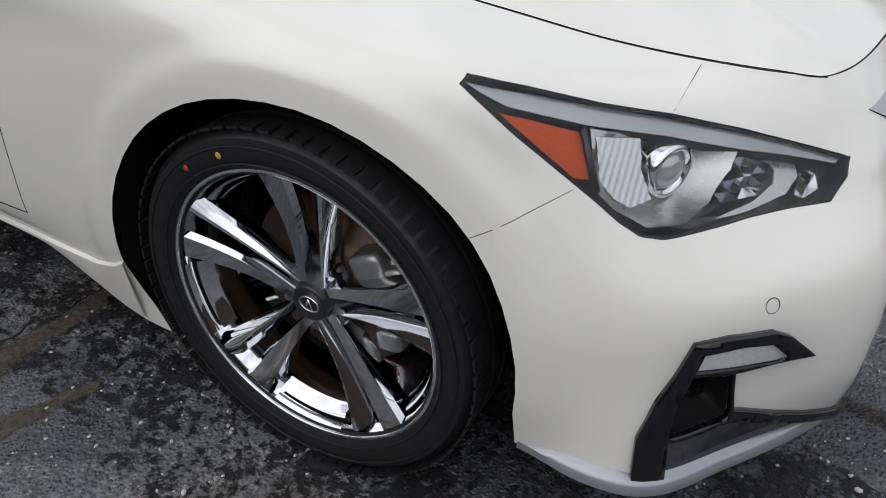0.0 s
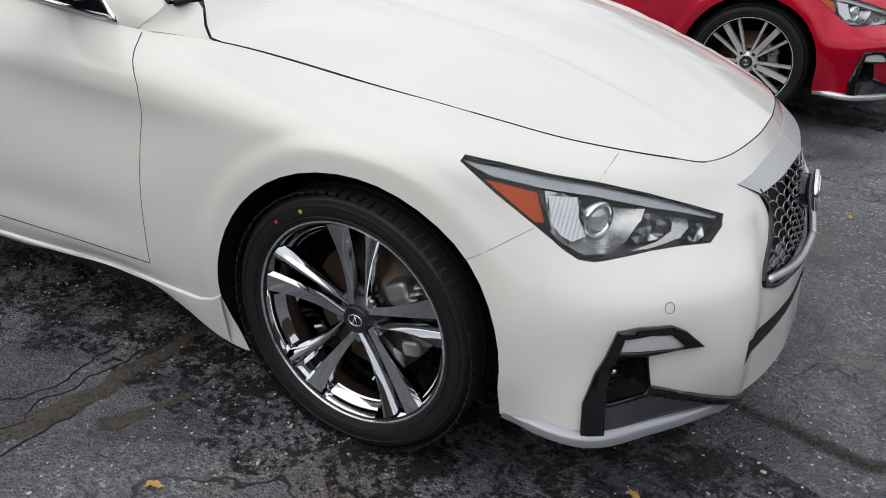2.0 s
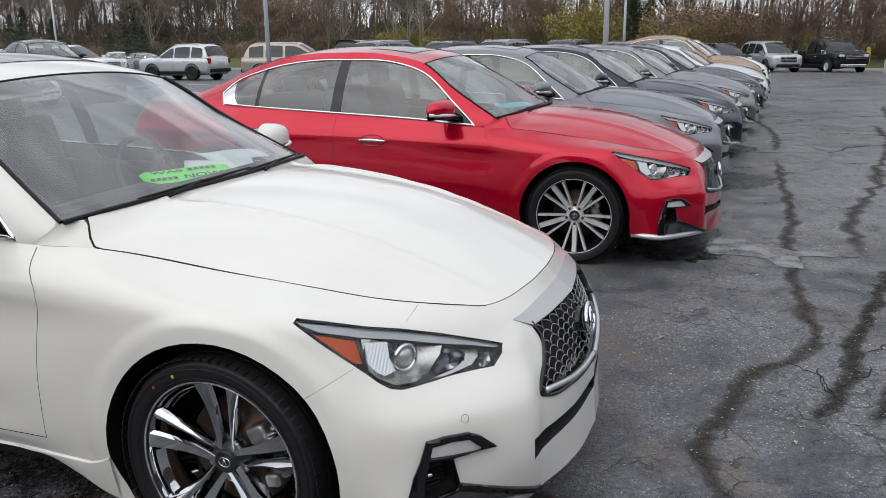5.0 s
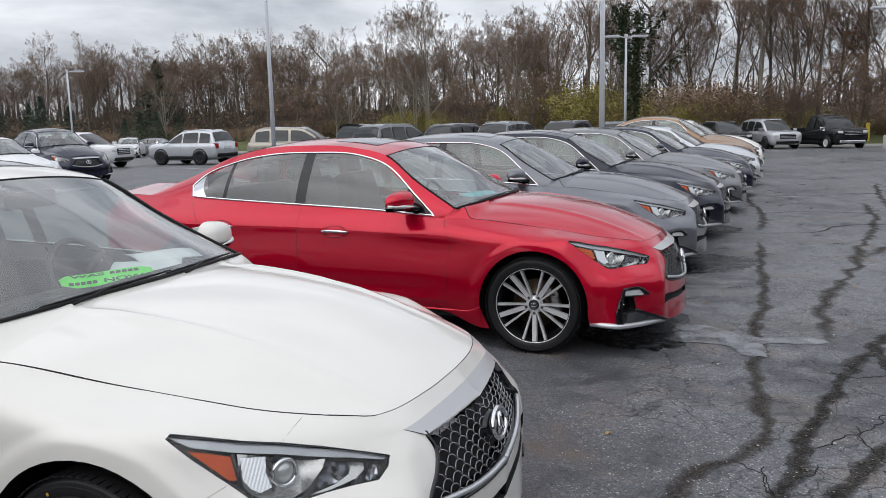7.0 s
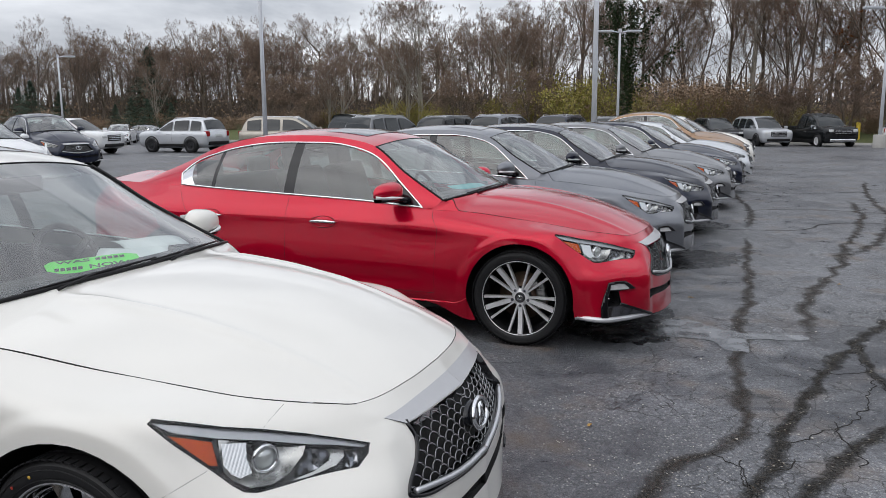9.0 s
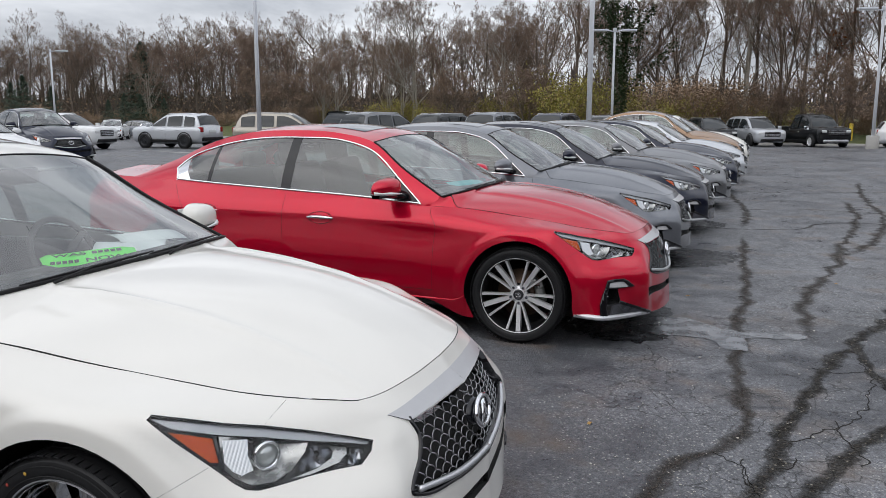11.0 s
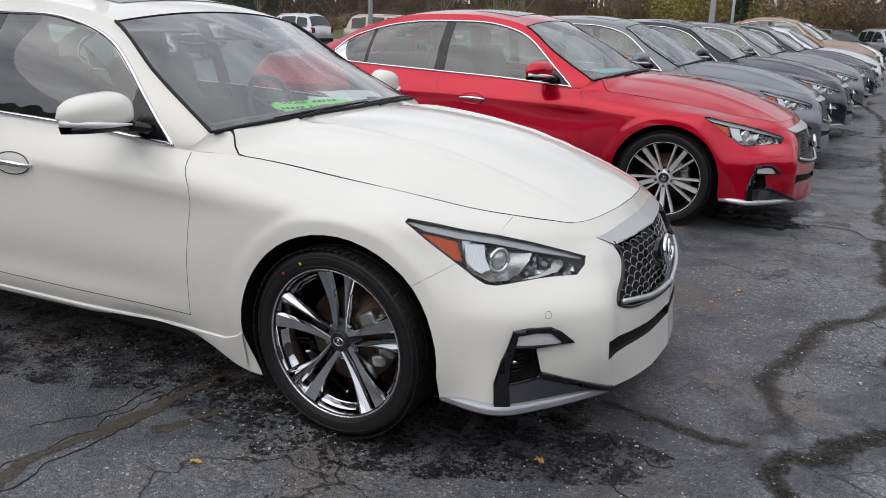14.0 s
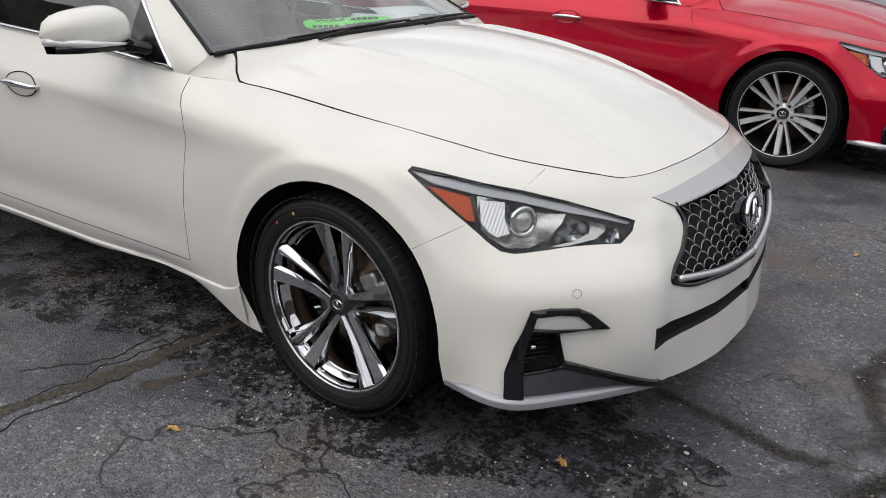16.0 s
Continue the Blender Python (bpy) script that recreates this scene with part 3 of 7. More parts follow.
    grid(hb, hn)
    mirrored(hb)
    bmesh.ops.recalc_face_normals(hb, faces=hb.faces[:])
    part("hood", hb, coat, car)
    # fender corner behind the hood, up to the pillar
    fb = bmesh.new()
    edge = [(-0.600, -0.754, 0.956), (-0.551, -0.708, 0.962), (-0.533, -0.715, 0.949), (-0.510, -0.739, 0.914), (-0.485, -0.753, 0.891), (-0.472, -0.754, 0.887)]
    belt = spline(shell_rows()[5], 0.02)
    back = [(-0.682, -0.787, 0.893), (-0.63, -0.783, 0.893), (-0.58, -0.772, 0.892), (-0.54, -0.764, 0.890), (-0.50, -0.757, 0.888), (-0.474, -0.7535, 0.887)]
    steps = (0, 0.25, 0.5, 0.75, 1)
    foot = [[Vector(a).lerp(Vector(b), q) - Vector((0, 0.006 * math.sin(math.pi * q) * (i == 0), 0)) for q in steps] for i, (a, b) in enumerate(zip(back, edge))]
    tuck = [p + Vector((-0.03, 0.0015 + 0.006 * q, 0.0154 * q)) for p, q in zip(foot[0], steps)]
    grid(fb, [tuck] + foot)
    q = flipped(fb)
    part("fender_corner", fb, coat, car)
    part("fender_corner", q, coat, car)

    # gap lines
    gb = bmesh.new()
    hood_line = [(x, -w, z - 0.0012) for x, w, z in side]
    front_line = [(hn[-1][j][0] + 0.001, hn[-1][j][1], hn[-1][j][2] - 0.0026) for j in range(hn.shape[1])]
    tube(gb, hood_line, 0.0017, 6, False)
    tube(gb, front_line, 0.0016, 6, False)
    seam(gb, tree, [(-0.617, 0.318), (-0.612, 0.65), (-0.605, 0.775), (-0.655, 0.86), (-0.662, 0.888)], SX, SZ)
    seam(gb, tree, [(-0.617, 0.318), (-0.9, 0.322), (-1.82, 0.33)], SX, SZ)
    seam(gb, tree, [(-1.82, 0.33), (-1.822, 0.6), (-1.83, 0.95)], SX, SZ)
    seam(gb, tree, [(-1.82, 0.33), (-2.40, 0.335), (-2.45, 0.41), (-2.66, 0.74), (-2.86, 0.98)], SX, SZ)
    seam(gb, tree, BUMPER[:2], SX, SZ, 0.0003, 0.0007)
    seam(gb, tree, BUMPER[3:5], SX, SZ, 0.0003, 0.0007)
    mirrored(gb)
    part("panel_gap", gb, DEEP, car, "dark gap lines between body panels")
    cabin(car, coat, tree)
    under(car)
    bm.free()
    return car


def headlamp(car, lens, tree, left):
    """One headlight: clear lens, dark housing, projector, amber reflector and light bar."""
    s = -1 if left else 1
    fix = (lambda b: flipped_free(b)) if left else (lambda b: b)
    bm = bmesh.new()
    at = lambda a, b, d: on(tree, a, b, LAMP_A, SZ, d)
    out = Vector(LAMP_A).cross(Vector(SZ))
    cover = bmesh.new()
    lamp_face(cover, tree, LAMP, 0.0)
    top = part("headlight", fix(cover), LENS, car, "clear swept-back headlight with amber corner")
    bm = bmesh.new()
    lamp_face(bm, tree, LAMP, 0.062, wall=True)
    part("lamp_housing", fix(bm), LAMP_DARK, top)
    rim = bmesh.new()
    ring = []
    for (a0, b0), (a1, b1) in zip(LAMP, LAMP[1:] + LAMP[:1]):
        k = max(1, int(math.hypot(a1 - a0, b1 - b0) / 0.012))
        ring += [on_edge(tree, a0 + (a1 - a0) * i / k, b0 + (b1 - b0) * i / k, 0.002) for i in range(k)]
    tube(rim, ring, 0.0026, 6, closed=True)
    part("lamp_seal", fix(rim), GLOSS_BLACK, top)
    bar = bmesh.new()
    lamp_face(bar, tree, LIGHT_BAR, 0.012)
    part("light_bar", fix(bar), BAR_GREY, top, "pale light bar along the upper edge")
    am = bmesh.new()
    lamp_face(am, tree, AMBER_PATCH, 0.016)
    part("amber_reflector", fix(am), AMBER, top, "amber side reflector")
    shroud = bmesh.new()
    lamp_face(shroud, tree, BOWL, lambda a, b: 0.014 + 0.050 * max(0.0, 1 - math.hypot((a - PROJ[0]) / 0.13, (b - PROJ[1]) / 0.06) ** 2), step=0.010)
    part("reflector_bowl", fix(shroud), SATIN_GREY, top, "satin silver bowl round the projector")
    scoop = bmesh.new()
    lamp_face(scoop, tree, SCOOP, lambda a, b: 0.018 + 0.35 * max(0.0, b - 0.595), step=0.010)
    part("lamp_scoop", fix(scoop), SATIN_GREY, top)
    for poly, deep in ((CELL, 0.040), (END_CELL, 0.034)):
        cell = bmesh.new()
        lamp_face(cell, tree, poly, lambda a, b: deep + 0.012 * math.sin(a * 310) * math.cos(b * 270), step=0.012)
        part("lamp_cell", fix(cell), DARK_CHROME, top, "faceted bright lamp cell", smooth=False)
    dv = bmesh.new()
    tube(dv, [at(-0.209, 0.708, 0.010)[0], at(-0.203, 0.675, 0.012)[0], at(-0.196, 0.635, 0.012)[0]], 0.006, 6)
    part("lamp_divider", fix(dv), GLOSS_BLACK, top)
    # crystal pattern of the reflector
    rb = bmesh.new()
    lamp_face(rb, tree, CRYSTAL, lambda a, b: 0.0125 + 0.0010 * math.sin(a * 620 + 180 * b) * math.sin(b * 480), step=0.0026)
    part("reflector", fix(rb), SATIN, top, "sparkling patterned reflector")
    # projector lens in a chrome ring
    c, n = at(*PROJ, 0.030)
    look_out = (out * 0.75 + Vector((1, 0, 0)) * 0.5).normalized()
    m = Matrix.Translation(c) @ look_out.to_track_quat("Z", "Y").to_matrix().to_4x4()
    pr = bmesh.new()
    lathe(pr, [(-0.03, 0.040), (0.0, 0.041), (0.008, 0.039), (0.008, 0.033), (-0.01, 0.031)], 28, "z")
    bmesh.ops.transform(pr, matrix=m, verts=pr.verts[:])
    part("projector_ring", fix(pr), CHROME, top)
    eye = bmesh.new()
    lathe(eye, [(0.016, 0.0005), (0.013, 0.014), (0.006, 0.024), (-0.006, 0.031)], 24, "z")
    bmesh.ops.transform(eye, matrix=m, verts=eye.verts[:])
    part("projector_lens", fix(eye), EYE_GLASS, top)
    if lens:
        lens.free()


LAMP_DARK = plain("smoked_lamp_housing", (0.010, 0.010, 0.012), 0.15, 0.1, 60.0, 0.2)
EYE_GLASS = plain("projector_glass", (0.52, 0.54, 0.54), 0.12, 0.5, 30.0, 0.05)


def flipped_free(b):
    o = flipped(b)
    b.free()
    return o


def on_edge(tree, a, b, d):
    return tuple(on(tree, a, b, LAMP_A, SZ, d)[0])


def lamp_face(bm, tree, poly, depth, wall=False, ax=LAMP_A, step=0.018, flat=False):
    """A sheet with the outline poly, sunk below the skin by depth; wall adds a rim up to the skin."""
    ring = []
    for (a0, b0), (a1, b1) in zip(poly, poly[1:] + poly[:1]):
        k = max(1, int(math.hypot(a1 - a0, b1 - b0) / step))
        ring += [(a0 + (a1 - a0) * i / k, b0 + (b1 - b0) * i / k, 0) for i in range(k)]
    ring = np.array(ring)
    pl = [(float(a), float(b)) for a, b, _ in ring]
    edge = [bm.verts.new((a, b, 0)) for a, b in pl]
    f = bm.faces.new(edge)
    lo, hi = np.min(ring[:, :2], 0), np.max(ring[:, :2], 0)
    for k, (l, h) in enumerate(((lo[0], hi[0]), (lo[1], hi[1]))):
        for c in np.arange(l + step, h, step):
            co, no = ((c, 0, 0), (1, 0, 0)) if k == 0 else ((0, c, 0), (0, 1, 0))
            bmesh.ops.bisect_plane(bm, geom=bm.verts[:] + bm.edges[:] + bm.faces[:], dist=1e-6, plane_co=co, plane_no=no)
    border = {v for e in bm.edges if e.is_boundary for v in e.verts}
    order = [e for e in bm.edges if e.is_boundary]
    place = {}
    for v in bm.verts:
        a, b = v.co.x, v.co.y
        p, n = on(tree, a, b, ax, SZ, depth(a, b) if callable(depth) else depth)
        place[v] = (p, on(tree, a, b, ax, SZ, 0.002)[0] if v in border and wall else None)
    up = {}
    if wall:
        for v in border:
            up[v] = bm.verts.new(place[v][1])
    for v, (p, _) in place.items():
        v.co = p
    if wall:
        for e in order:
            a, b = e.verts
            bm.faces.new((a, b, up[b], up[a]))
    bmesh.ops.recalc_face_normals(bm, faces=bm.faces[:])
    return bm


def fog_corner(car, bm, lay, tree):
    """Black corner bezel with its lamp and meshed pocket, on both sides, and the splitter lip below it."""
    bez = pick(bm, lay, 21)
    shelf = pick(bm, lay, 24)
    fog = pick(bm, lay, 22)
    for left in (0, 1):
        fix = flipped_free if left else (lambda b: b)
        b = bez.copy()
        r = bmesh.ops.solidify(b, geom=b.faces[:], thickness=-0.012)
        top = part("fog_bezel", fix(b), GLOSS_BLACK, car, "gloss black corner bezel")
        sh = shelf.copy()
        part("splitter_ledge", fix(sh), LEDGE, car, "glossy dark grey ledge above the front lip")
        f = fog.copy()
        for v in f.verts:
            v.co += Vector((0.004, -0.004, 0))
        part("fog_lamp", fix(f), FOG_GLASS, top, "clear ribbed fog lamp")
        p = bmesh.new()
        lamp_face(p, tree, POCKET, 0.06, True, FOG_A)
        part("pocket", fix(p), TRIM_BLACK, top)
        ribs = bmesh.new()
        a0, a1 = min(q[0] for q in POCKET), max(q[0] for q in POCKET)
        b0, b1 = min(q[1] for q in POCKET), max(q[1] for q in POCKET)
        for i in range(9):
            bb = b0 + (b1 - b0) * (i + 0.5) / 9
            row = [a for a in np.linspace(a0, a1, 14) if inside(POCKET, a, bb)]
            if len(row) > 2:
                tube(ribs, [on(tree, a, bb + 0.004 * (k % 2), FOG_A, SZ, 0.045)[0] for k, a in enumerate(row)], 0.0022, 5)
        part("pocket_mesh", fix(ribs), GLOSS_BLACK, top)
        eye = bmesh.new()
        c, n = on(tree, -0.238, 0.352, FOG_A, SZ, 0.035)
        bmesh.ops.create_uvsphere(eye, u_segments=14, v_segments=8, radius=0.013, matrix=Matrix.Translation(c) @ Matrix.Diagonal((1.2, 1.2, 0.8, 1)))
        part("corner_eye", fix(eye), CHROME, top, "small bright lamp eye in the pocket")
    bez.free()
    shelf.free()
    fog.free()
    # splitter lip: a blade that follows the lower edge of the bumper
    low = spline(shell_rows()[0], 0.02)
    run = [p for p in low if p[0] > 0.37 and p[1] > 0.50]
    rows = []
    for i, (x, w, z) in enumerate(run):
        t = i / (len(run) - 1)
        d = Vector((run[min(i + 1, len(run) - 1)][0] - run[max(i - 1, 0)][0], run[min(i + 1, len(run) - 1)][1] - run[max(i - 1, 0)][1], 0)).normalized()
        o = Vector((-d.y, d.x, 0))
        if o.x < 0:
            o = -o
        if x < 0.5:
            o = Vector((0.15, 1, 0)).normalized()
        grow = min(1, t * 8, (1 - t) * 8)
        bulge = LIP_OUT * grow + 0.004
        prof = [(-0.045, 0.030 * grow), (-0.01, 0.014 * grow + 0.004), (bulge * 0.6, 0.010 * grow + 0.003), (bulge, 0.004), (bulge, -0.010), (bulge - 0.010, -0.018), (-0.05, -0.016)]
        rows.append([(x + o.x * a, -(w + o.y * a), z + LIP_DZ + h) for a, h in prof])
    for left in (0, 1):
        b = bmesh.new()
        v = grid(b, rows)
        b.faces.new(v[0])
        b.faces.new(v[-1][::-1])
        bmesh.ops.recalc_face_normals(b, faces=b.faces[:])
        sharp(part("splitter_lip", flipped_free(b) if left else b, LIPGREY, car, "grey painted front lip"), 40)


FOG_GLASS = plain("ribbed_lamp_glass", (0.80, 0.82, 0.84), 0.15, 0.3, 220.0, 0.30, 0.6)
LIP_OUT, LIP_DZ = 0.014, 0.003


def nose(car, bm, lay, tree):
    """Grille with its mesh, frame, bright strip and badge, and the lower intake."""
    strip = bmesh.new()
    rows = []
    for t in np.linspace(0, 1, 22):
        upper = on(tree, float(np.interp(t, [0, 0.5, 1], [-0.426, -0.21, -1e-4])), float(np.interp(t, [0, 0.5, 1], [0.676, 0.687, 0.691])), (0, 1, 0), SZ, -0.0012)[0]
        lower = on(tree, float(np.interp(t, [0, 0.5, 1], [-0.376, -0.18, -1e-4])), float(np.interp(t, [0, 0.5, 1], [0.644, 0.648, 0.646])), (0, 1, 0), SZ, -0.007)[0]
        rows.append([upper - Vector((0.004, 0, 0.003))] + [upper.lerp(lower, q) for q in (0, 0.33, 0.67, 1)] + [lower - Vector((0.014, 0, 0.004))])
    grid(strip, rows)
    bmesh.ops.recalc_face_normals(strip, faces=strip.faces[:])
    sharp(part("grille_strip", mirrored(strip), STRIP_GREY, car, "satin silver strip above the grille"), 40)
    Y = (0, 1, 0)
    half = GRILLE
    fb = bmesh.new()
    line = spline([(a, b, 0.0) for a, b in half], 0.012)[:, :2]
    heart = np.array([-0.05, 0.53])
    line = line[next(i for i, q in enumerate(line) if q[0] < -0.366):]
    rows = []
    for i, p in enumerate(line):
        d = line[min(i + 1, len(line) - 1)] - line[max(i - 1, 0)]
        side = np.array([-d[1], d[0]]) / (np.linalg.norm(d) + 1e-9)
        if side.dot(heart - p) < 0:
            side = -side
        if p[0] > -0.002:
            side = np.array([0.0, math.copysign(1.0, heart[1] - p[1])])
        row = []
        for off, deep in ((-0.004, 0.003), (-0.002, -0.006), (0.003, -0.008), (0.008, -0.005), (0.018, 0.012), (0.019, 0.034)):
            q = p + side * off
            row.append(on(tree, min(q[0], -1e-4), q[1], Y, SZ, deep)[0])
        rows.append(row)
    grid(fb, rows)
    bmesh.ops.recalc_face_normals(fb, faces=fb.faces[:])
    mirrored(fb)
    grille = part("grille", fb, GLOSS_BLACK, car, "dark mesh grille in a gloss black frame")
    back = bmesh.new()
    lamp_face(back, tree, [(min(a, -0.0005), b) for a, b in half], 0.07, False, Y)
    part("grille_backing", mirrored(back), DEEP, grille)
    # woven wavy bars
    mesh = bmesh.new()
    b0, b1 = min(p[1] for p in half), max(p[1] for p in half)
    a0 = min(p[0] for p in half)
    rows = 9
    for i in range(rows):
        run = []
        for k, a in enumerate(np.linspace(a0, 0.0, 56)):
            phase = math.sin(a / 0.058 * math.pi * 2 + (i % 2) * math.pi)
            b = b0 + (b1 - b0) * (i + 0.5) / rows + phase * (b1 - b0) / rows * 0.46
            if inside(half, a - 1e-4, b):
                run.append(on(tree, a - 1e-4, b, Y, SZ, 0.022 + 0.006 * math.cos(a / 0.058 * math.pi * 2 + (i % 2) * math.pi))[0])
            elif len(run) > 2:
                tube(mesh, run, 0.0026, 6, False)
                run = []
        if len(run) > 2:
            tube(mesh, run, 0.0026, 6, False)
    part("grille_mesh", mirrored(mesh), MESH_METAL, grille)
    low = bmesh.new()
    bead = [tuple(on(tree, a, b, Y, SZ, -0.004)[0]) for a, b in BEAD]
    tube(low, spline(bead, 0.02).tolist(), 0.010, 8)
    part("grille_bead", mirrored(low), SATIN, grille, "bright lower edge of the grille")
    c = on(tree, -0.001, BADGE_Z, Y, SZ, -0.003)[0]
    m = Matrix.Translation((c.x, 0, c.z)) @ pose(0, 0, 0, 0, 78, 0)
    bd = bmesh.new()
    lathe(bd, [(-0.03, 0.052), (-0.006, 0.050), (-0.008, 0.04), (-0.008, 0.0005)], 36, "z")
    bmesh.ops.transform(bd, matrix=m @ Matrix.Diagonal((0.82, 1.25, 1, 1)), verts=bd.verts[:])
    badge = part("badge", bd, BADGE, grille, "oval badge with chrome ring")
    rg = bmesh.new()
    k = 0.82
    tube(rg, [(0.058 * k * math.cos(t), 0.058 * 1.25 * math.sin(t), 0.009) for t in np.linspace(0, 2 * math.pi, 40, endpoint=False)], 0.0085, 8, closed=True)
    tube(rg, [(0.03, 0.030, 0.011), (0.004, 0.016, 0.013), (-0.036, 0.006, 0.013)], 0.006, 6)
    tube(rg, [(0.03, -0.030, 0.011), (0.004, -0.016, 0.013), (-0.036, -0.006, 0.013)], 0.006, 6)
    bmesh.ops.transform(rg, matrix=m, verts=rg.verts[:])
    part("badge_ring", rg, CHROME, badge)
    ib = bmesh.new()
    lamp_face(ib, tree, [(min(a, -0.0005), b) for a, b in INTAKE], 0.05, True, Y)
    intake = part("lower_intake", mirrored(ib), DEEP, car, "black meshed lower intake")
    im = bmesh.new()
    b0, b1 = min(p[1] for p in INTAKE), max(p[1] for p in INTAKE)
    for i in range(12):
        b = b0 + (b1 - b0) * (i + 0.5) / 12
        run = [on(tree, a - 1e-4, b + 0.003 * (k % 2), Y, SZ, 0.02)[0] for k, a in enumerate(np.linspace(min(p[0] for p in INTAKE), 0, 60)) if inside(INTAKE, a - 1e-4, b)]
        if len(run) > 2:
            tube(im, run, 0.0022, 5, False)
    part("intake_mesh", mirrored(im), TRIM_BLACK, intake)
    for left in (1, -1):
        sb = bmesh.new()
        c, n = on(tree, SENSOR[0], SENSOR[1], FOG_A, SZ)
        m = Matrix.Translation(c) @ n.to_track_quat("Z", "Y").to_matrix().to_4x4()
        tube(sb, [m @ Vector((0.0115 * math.cos(t), 0.0115 * math.sin(t), 0.0)) for t in np.linspace(0, 2 * math.pi, 20, endpoint=False)], 0.0006, 5, closed=True)
        part("parking_sensor", sb if left > 0 else flipped_free(sb), TRIM_BLACK, car)


SUNROOF = plain("sunroof_glass", (0.22, 0.23, 0.25), 0.06, 0.85, 20.0, 0.1)
STRIP_GREY = plain("brushed_grey_strip", (0.50, 0.50, 0.51), 0.36, 0.6, 60.0, 0.05)
MESH_METAL = plain("grille_mesh_metal", (0.30, 0.304, 0.315), 0.22, 0.9, 50.0, 0.1)


def cabin(car, coat, tree):
    side, rail = glasshouse()
    bm = bmesh.new()
    bm.faces.layers.int.new("panel")
    lay = bm.faces.layers.int["panel"]
    grid(bm, side, True)
    bmesh.ops.recalc_face_normals(bm, faces=bm.faces[:])
    if max(bm.faces, key=lambda f: f.calc_area()).normal.y > 0:
        bmesh.ops.reverse_faces(bm, faces=bm.faces[:])
    tree2 = BVHTree.FromBMesh(bm)
    stamp(bm, DLO, SX, SZ, lay, 1)
    stamp(bm, PILLAR_B, SX, SZ, lay, 2, only=(1,))
    stamp(bm, PILLAR_C, SX, SZ, lay, 3, only=(1,))
    stamp(bm, SAIL, SX, SZ, lay, 4, only=(1,))
    stamp(bm, TAIL_TRIM, SX, SZ, lay, 5, only=(0, 1))
    for mark, label, mat in ((0, "pillar", coat), (1, "side_window", SIDE_GLASS), (2, "window_pillar", GLOSS_BLACK), (3, "window_pillar", GLOSS_BLACK), (4, "mirror_sail", GLOSS_BLACK), (5, "trim_corner", CHROME)):
        p = pick(bm, lay, mark)
        q = flipped(p)
        part(label, p, mat, car)
        part(label, q, mat, car)
    bm.free()
    for left in (0, 1):
        t = bmesh.new()
        upper = spline([(a, b, 0.0) for a, b in DLO[:9]], 0.02)
        lower = spline([(a, b, 0.0) for a, b in DLO[9:] + DLO[:1]], 0.03)[:-1]
        ring = [on(tree2, a, b, SX, SZ, -0.002)[0] for a, b, _ in np.concatenate([upper, lower])]
        tube(t, ring, 0.0085, 6, closed=True)
        part("window_trim", flipped_free(t) if left else t, CHROME, car, "bright chrome window surround")
    # roof, windshield and rear glass
    rb = bmesh.new()
    rn = roof_net(rail, -2.62, -1.19, 0.045, 15, 0.05)
    grid(rb, rn)
    mirrored(rb)
    bmesh.ops.recalc_face_normals(rb, faces=rb.faces[:])
    part("roof", rb, coat, car)
    sb = bmesh.new()
    rows = [[Vector(p) + Vector((0, 0, 0.003)) for p in r[4:]] for r in rn if -1.78 < r[0][0] < -1.38]
    grid(sb, rows)
    mirrored(sb)
    bmesh.ops.recalc_face_normals(sb, faces=sb.faces[:])
    part("sunroof", sb, SUNROOF, car, "dark tinted glass sunroof")
    wb = bmesh.new()
    base = spline([(-0.600, -0.752, 0.956), (-0.560, -0.68, 0.968), (-0.505, -0.5, 0.982), (-0.458, -0.25, 0.993), (-0.44, 0.0, 0.996)], 0.03)
    head = np.array(rn[0] if rn[0][0][0] > rn[-1][0][0] else rn[-1])
    head_at = spline(head, at=np.linspace(0, knots(head)[-1], len(base)))
    pillar_line = rail[rail[:, 0] > -1.2]
    rows = []
    for j, (b, h) in enumerate(zip(base, head_at)):
        q = j / (len(base) - 1)
        line = []
        for s in np.linspace(0, 1, 18):
            straight = b + (h - b) * s
            k = s * (len(pillar_line) - 1)
            i = min(int(k), len(pillar_line) - 2)
            pl = pillar_line[i] + (pillar_line[i + 1] - pillar_line[i]) * (k - i)
            pl0 = pillar_line[0] + (pillar_line[-1] - pillar_line[0]) * s
            sag = np.array([pl[0] - pl0[0], -(pl[1] - pl0[1]), pl[2] - pl0[2]]) * (1 - q) + np.array([0.03, 0, 0.02]) * math.sin(math.pi * s) * q
            line.append(straight + sag)
        rows.append(line)
    grid(wb, rows)
    ws = np.array(rows)
    mirrored(wb)
    part("windshield", wb, WINDSHIELD, car, "raked laminated windshield")
    bb = bmesh.new()
    edge = [tuple(p + np.array([0.002, -0.0, 0.003])) for p in ws[0]]
    tube(bb, edge, 0.007, 6, False)
    low = [tuple(r[0] + np.array([0.012, 0, 0.004])) for r in ws]
    tube(bb, low, 0.008, 6, False)
    tube(bb, [tuple(r[-1]) for r in ws], 0.004, 6, False)
    part("windshield_seal", mirrored(bb), TRIM_BLACK, car)
    # dark frit band inside the edges of the windshield
    fr = bmesh.new()
    for i0, i1, j0, j1 in ((0, 1, 0, 17), (0, len(rows) - 1, 0, 1)):
        grid(fr, [[ws[i][j] + np.array([-0.003, 0, -0.004]) for j in range(j0, j1 + 1)] for i in range(i0, i1 + 1)])
    part("windshield_frit", mirrored(fr), TRIM_BLACK, car)
    cb = bmesh.new()
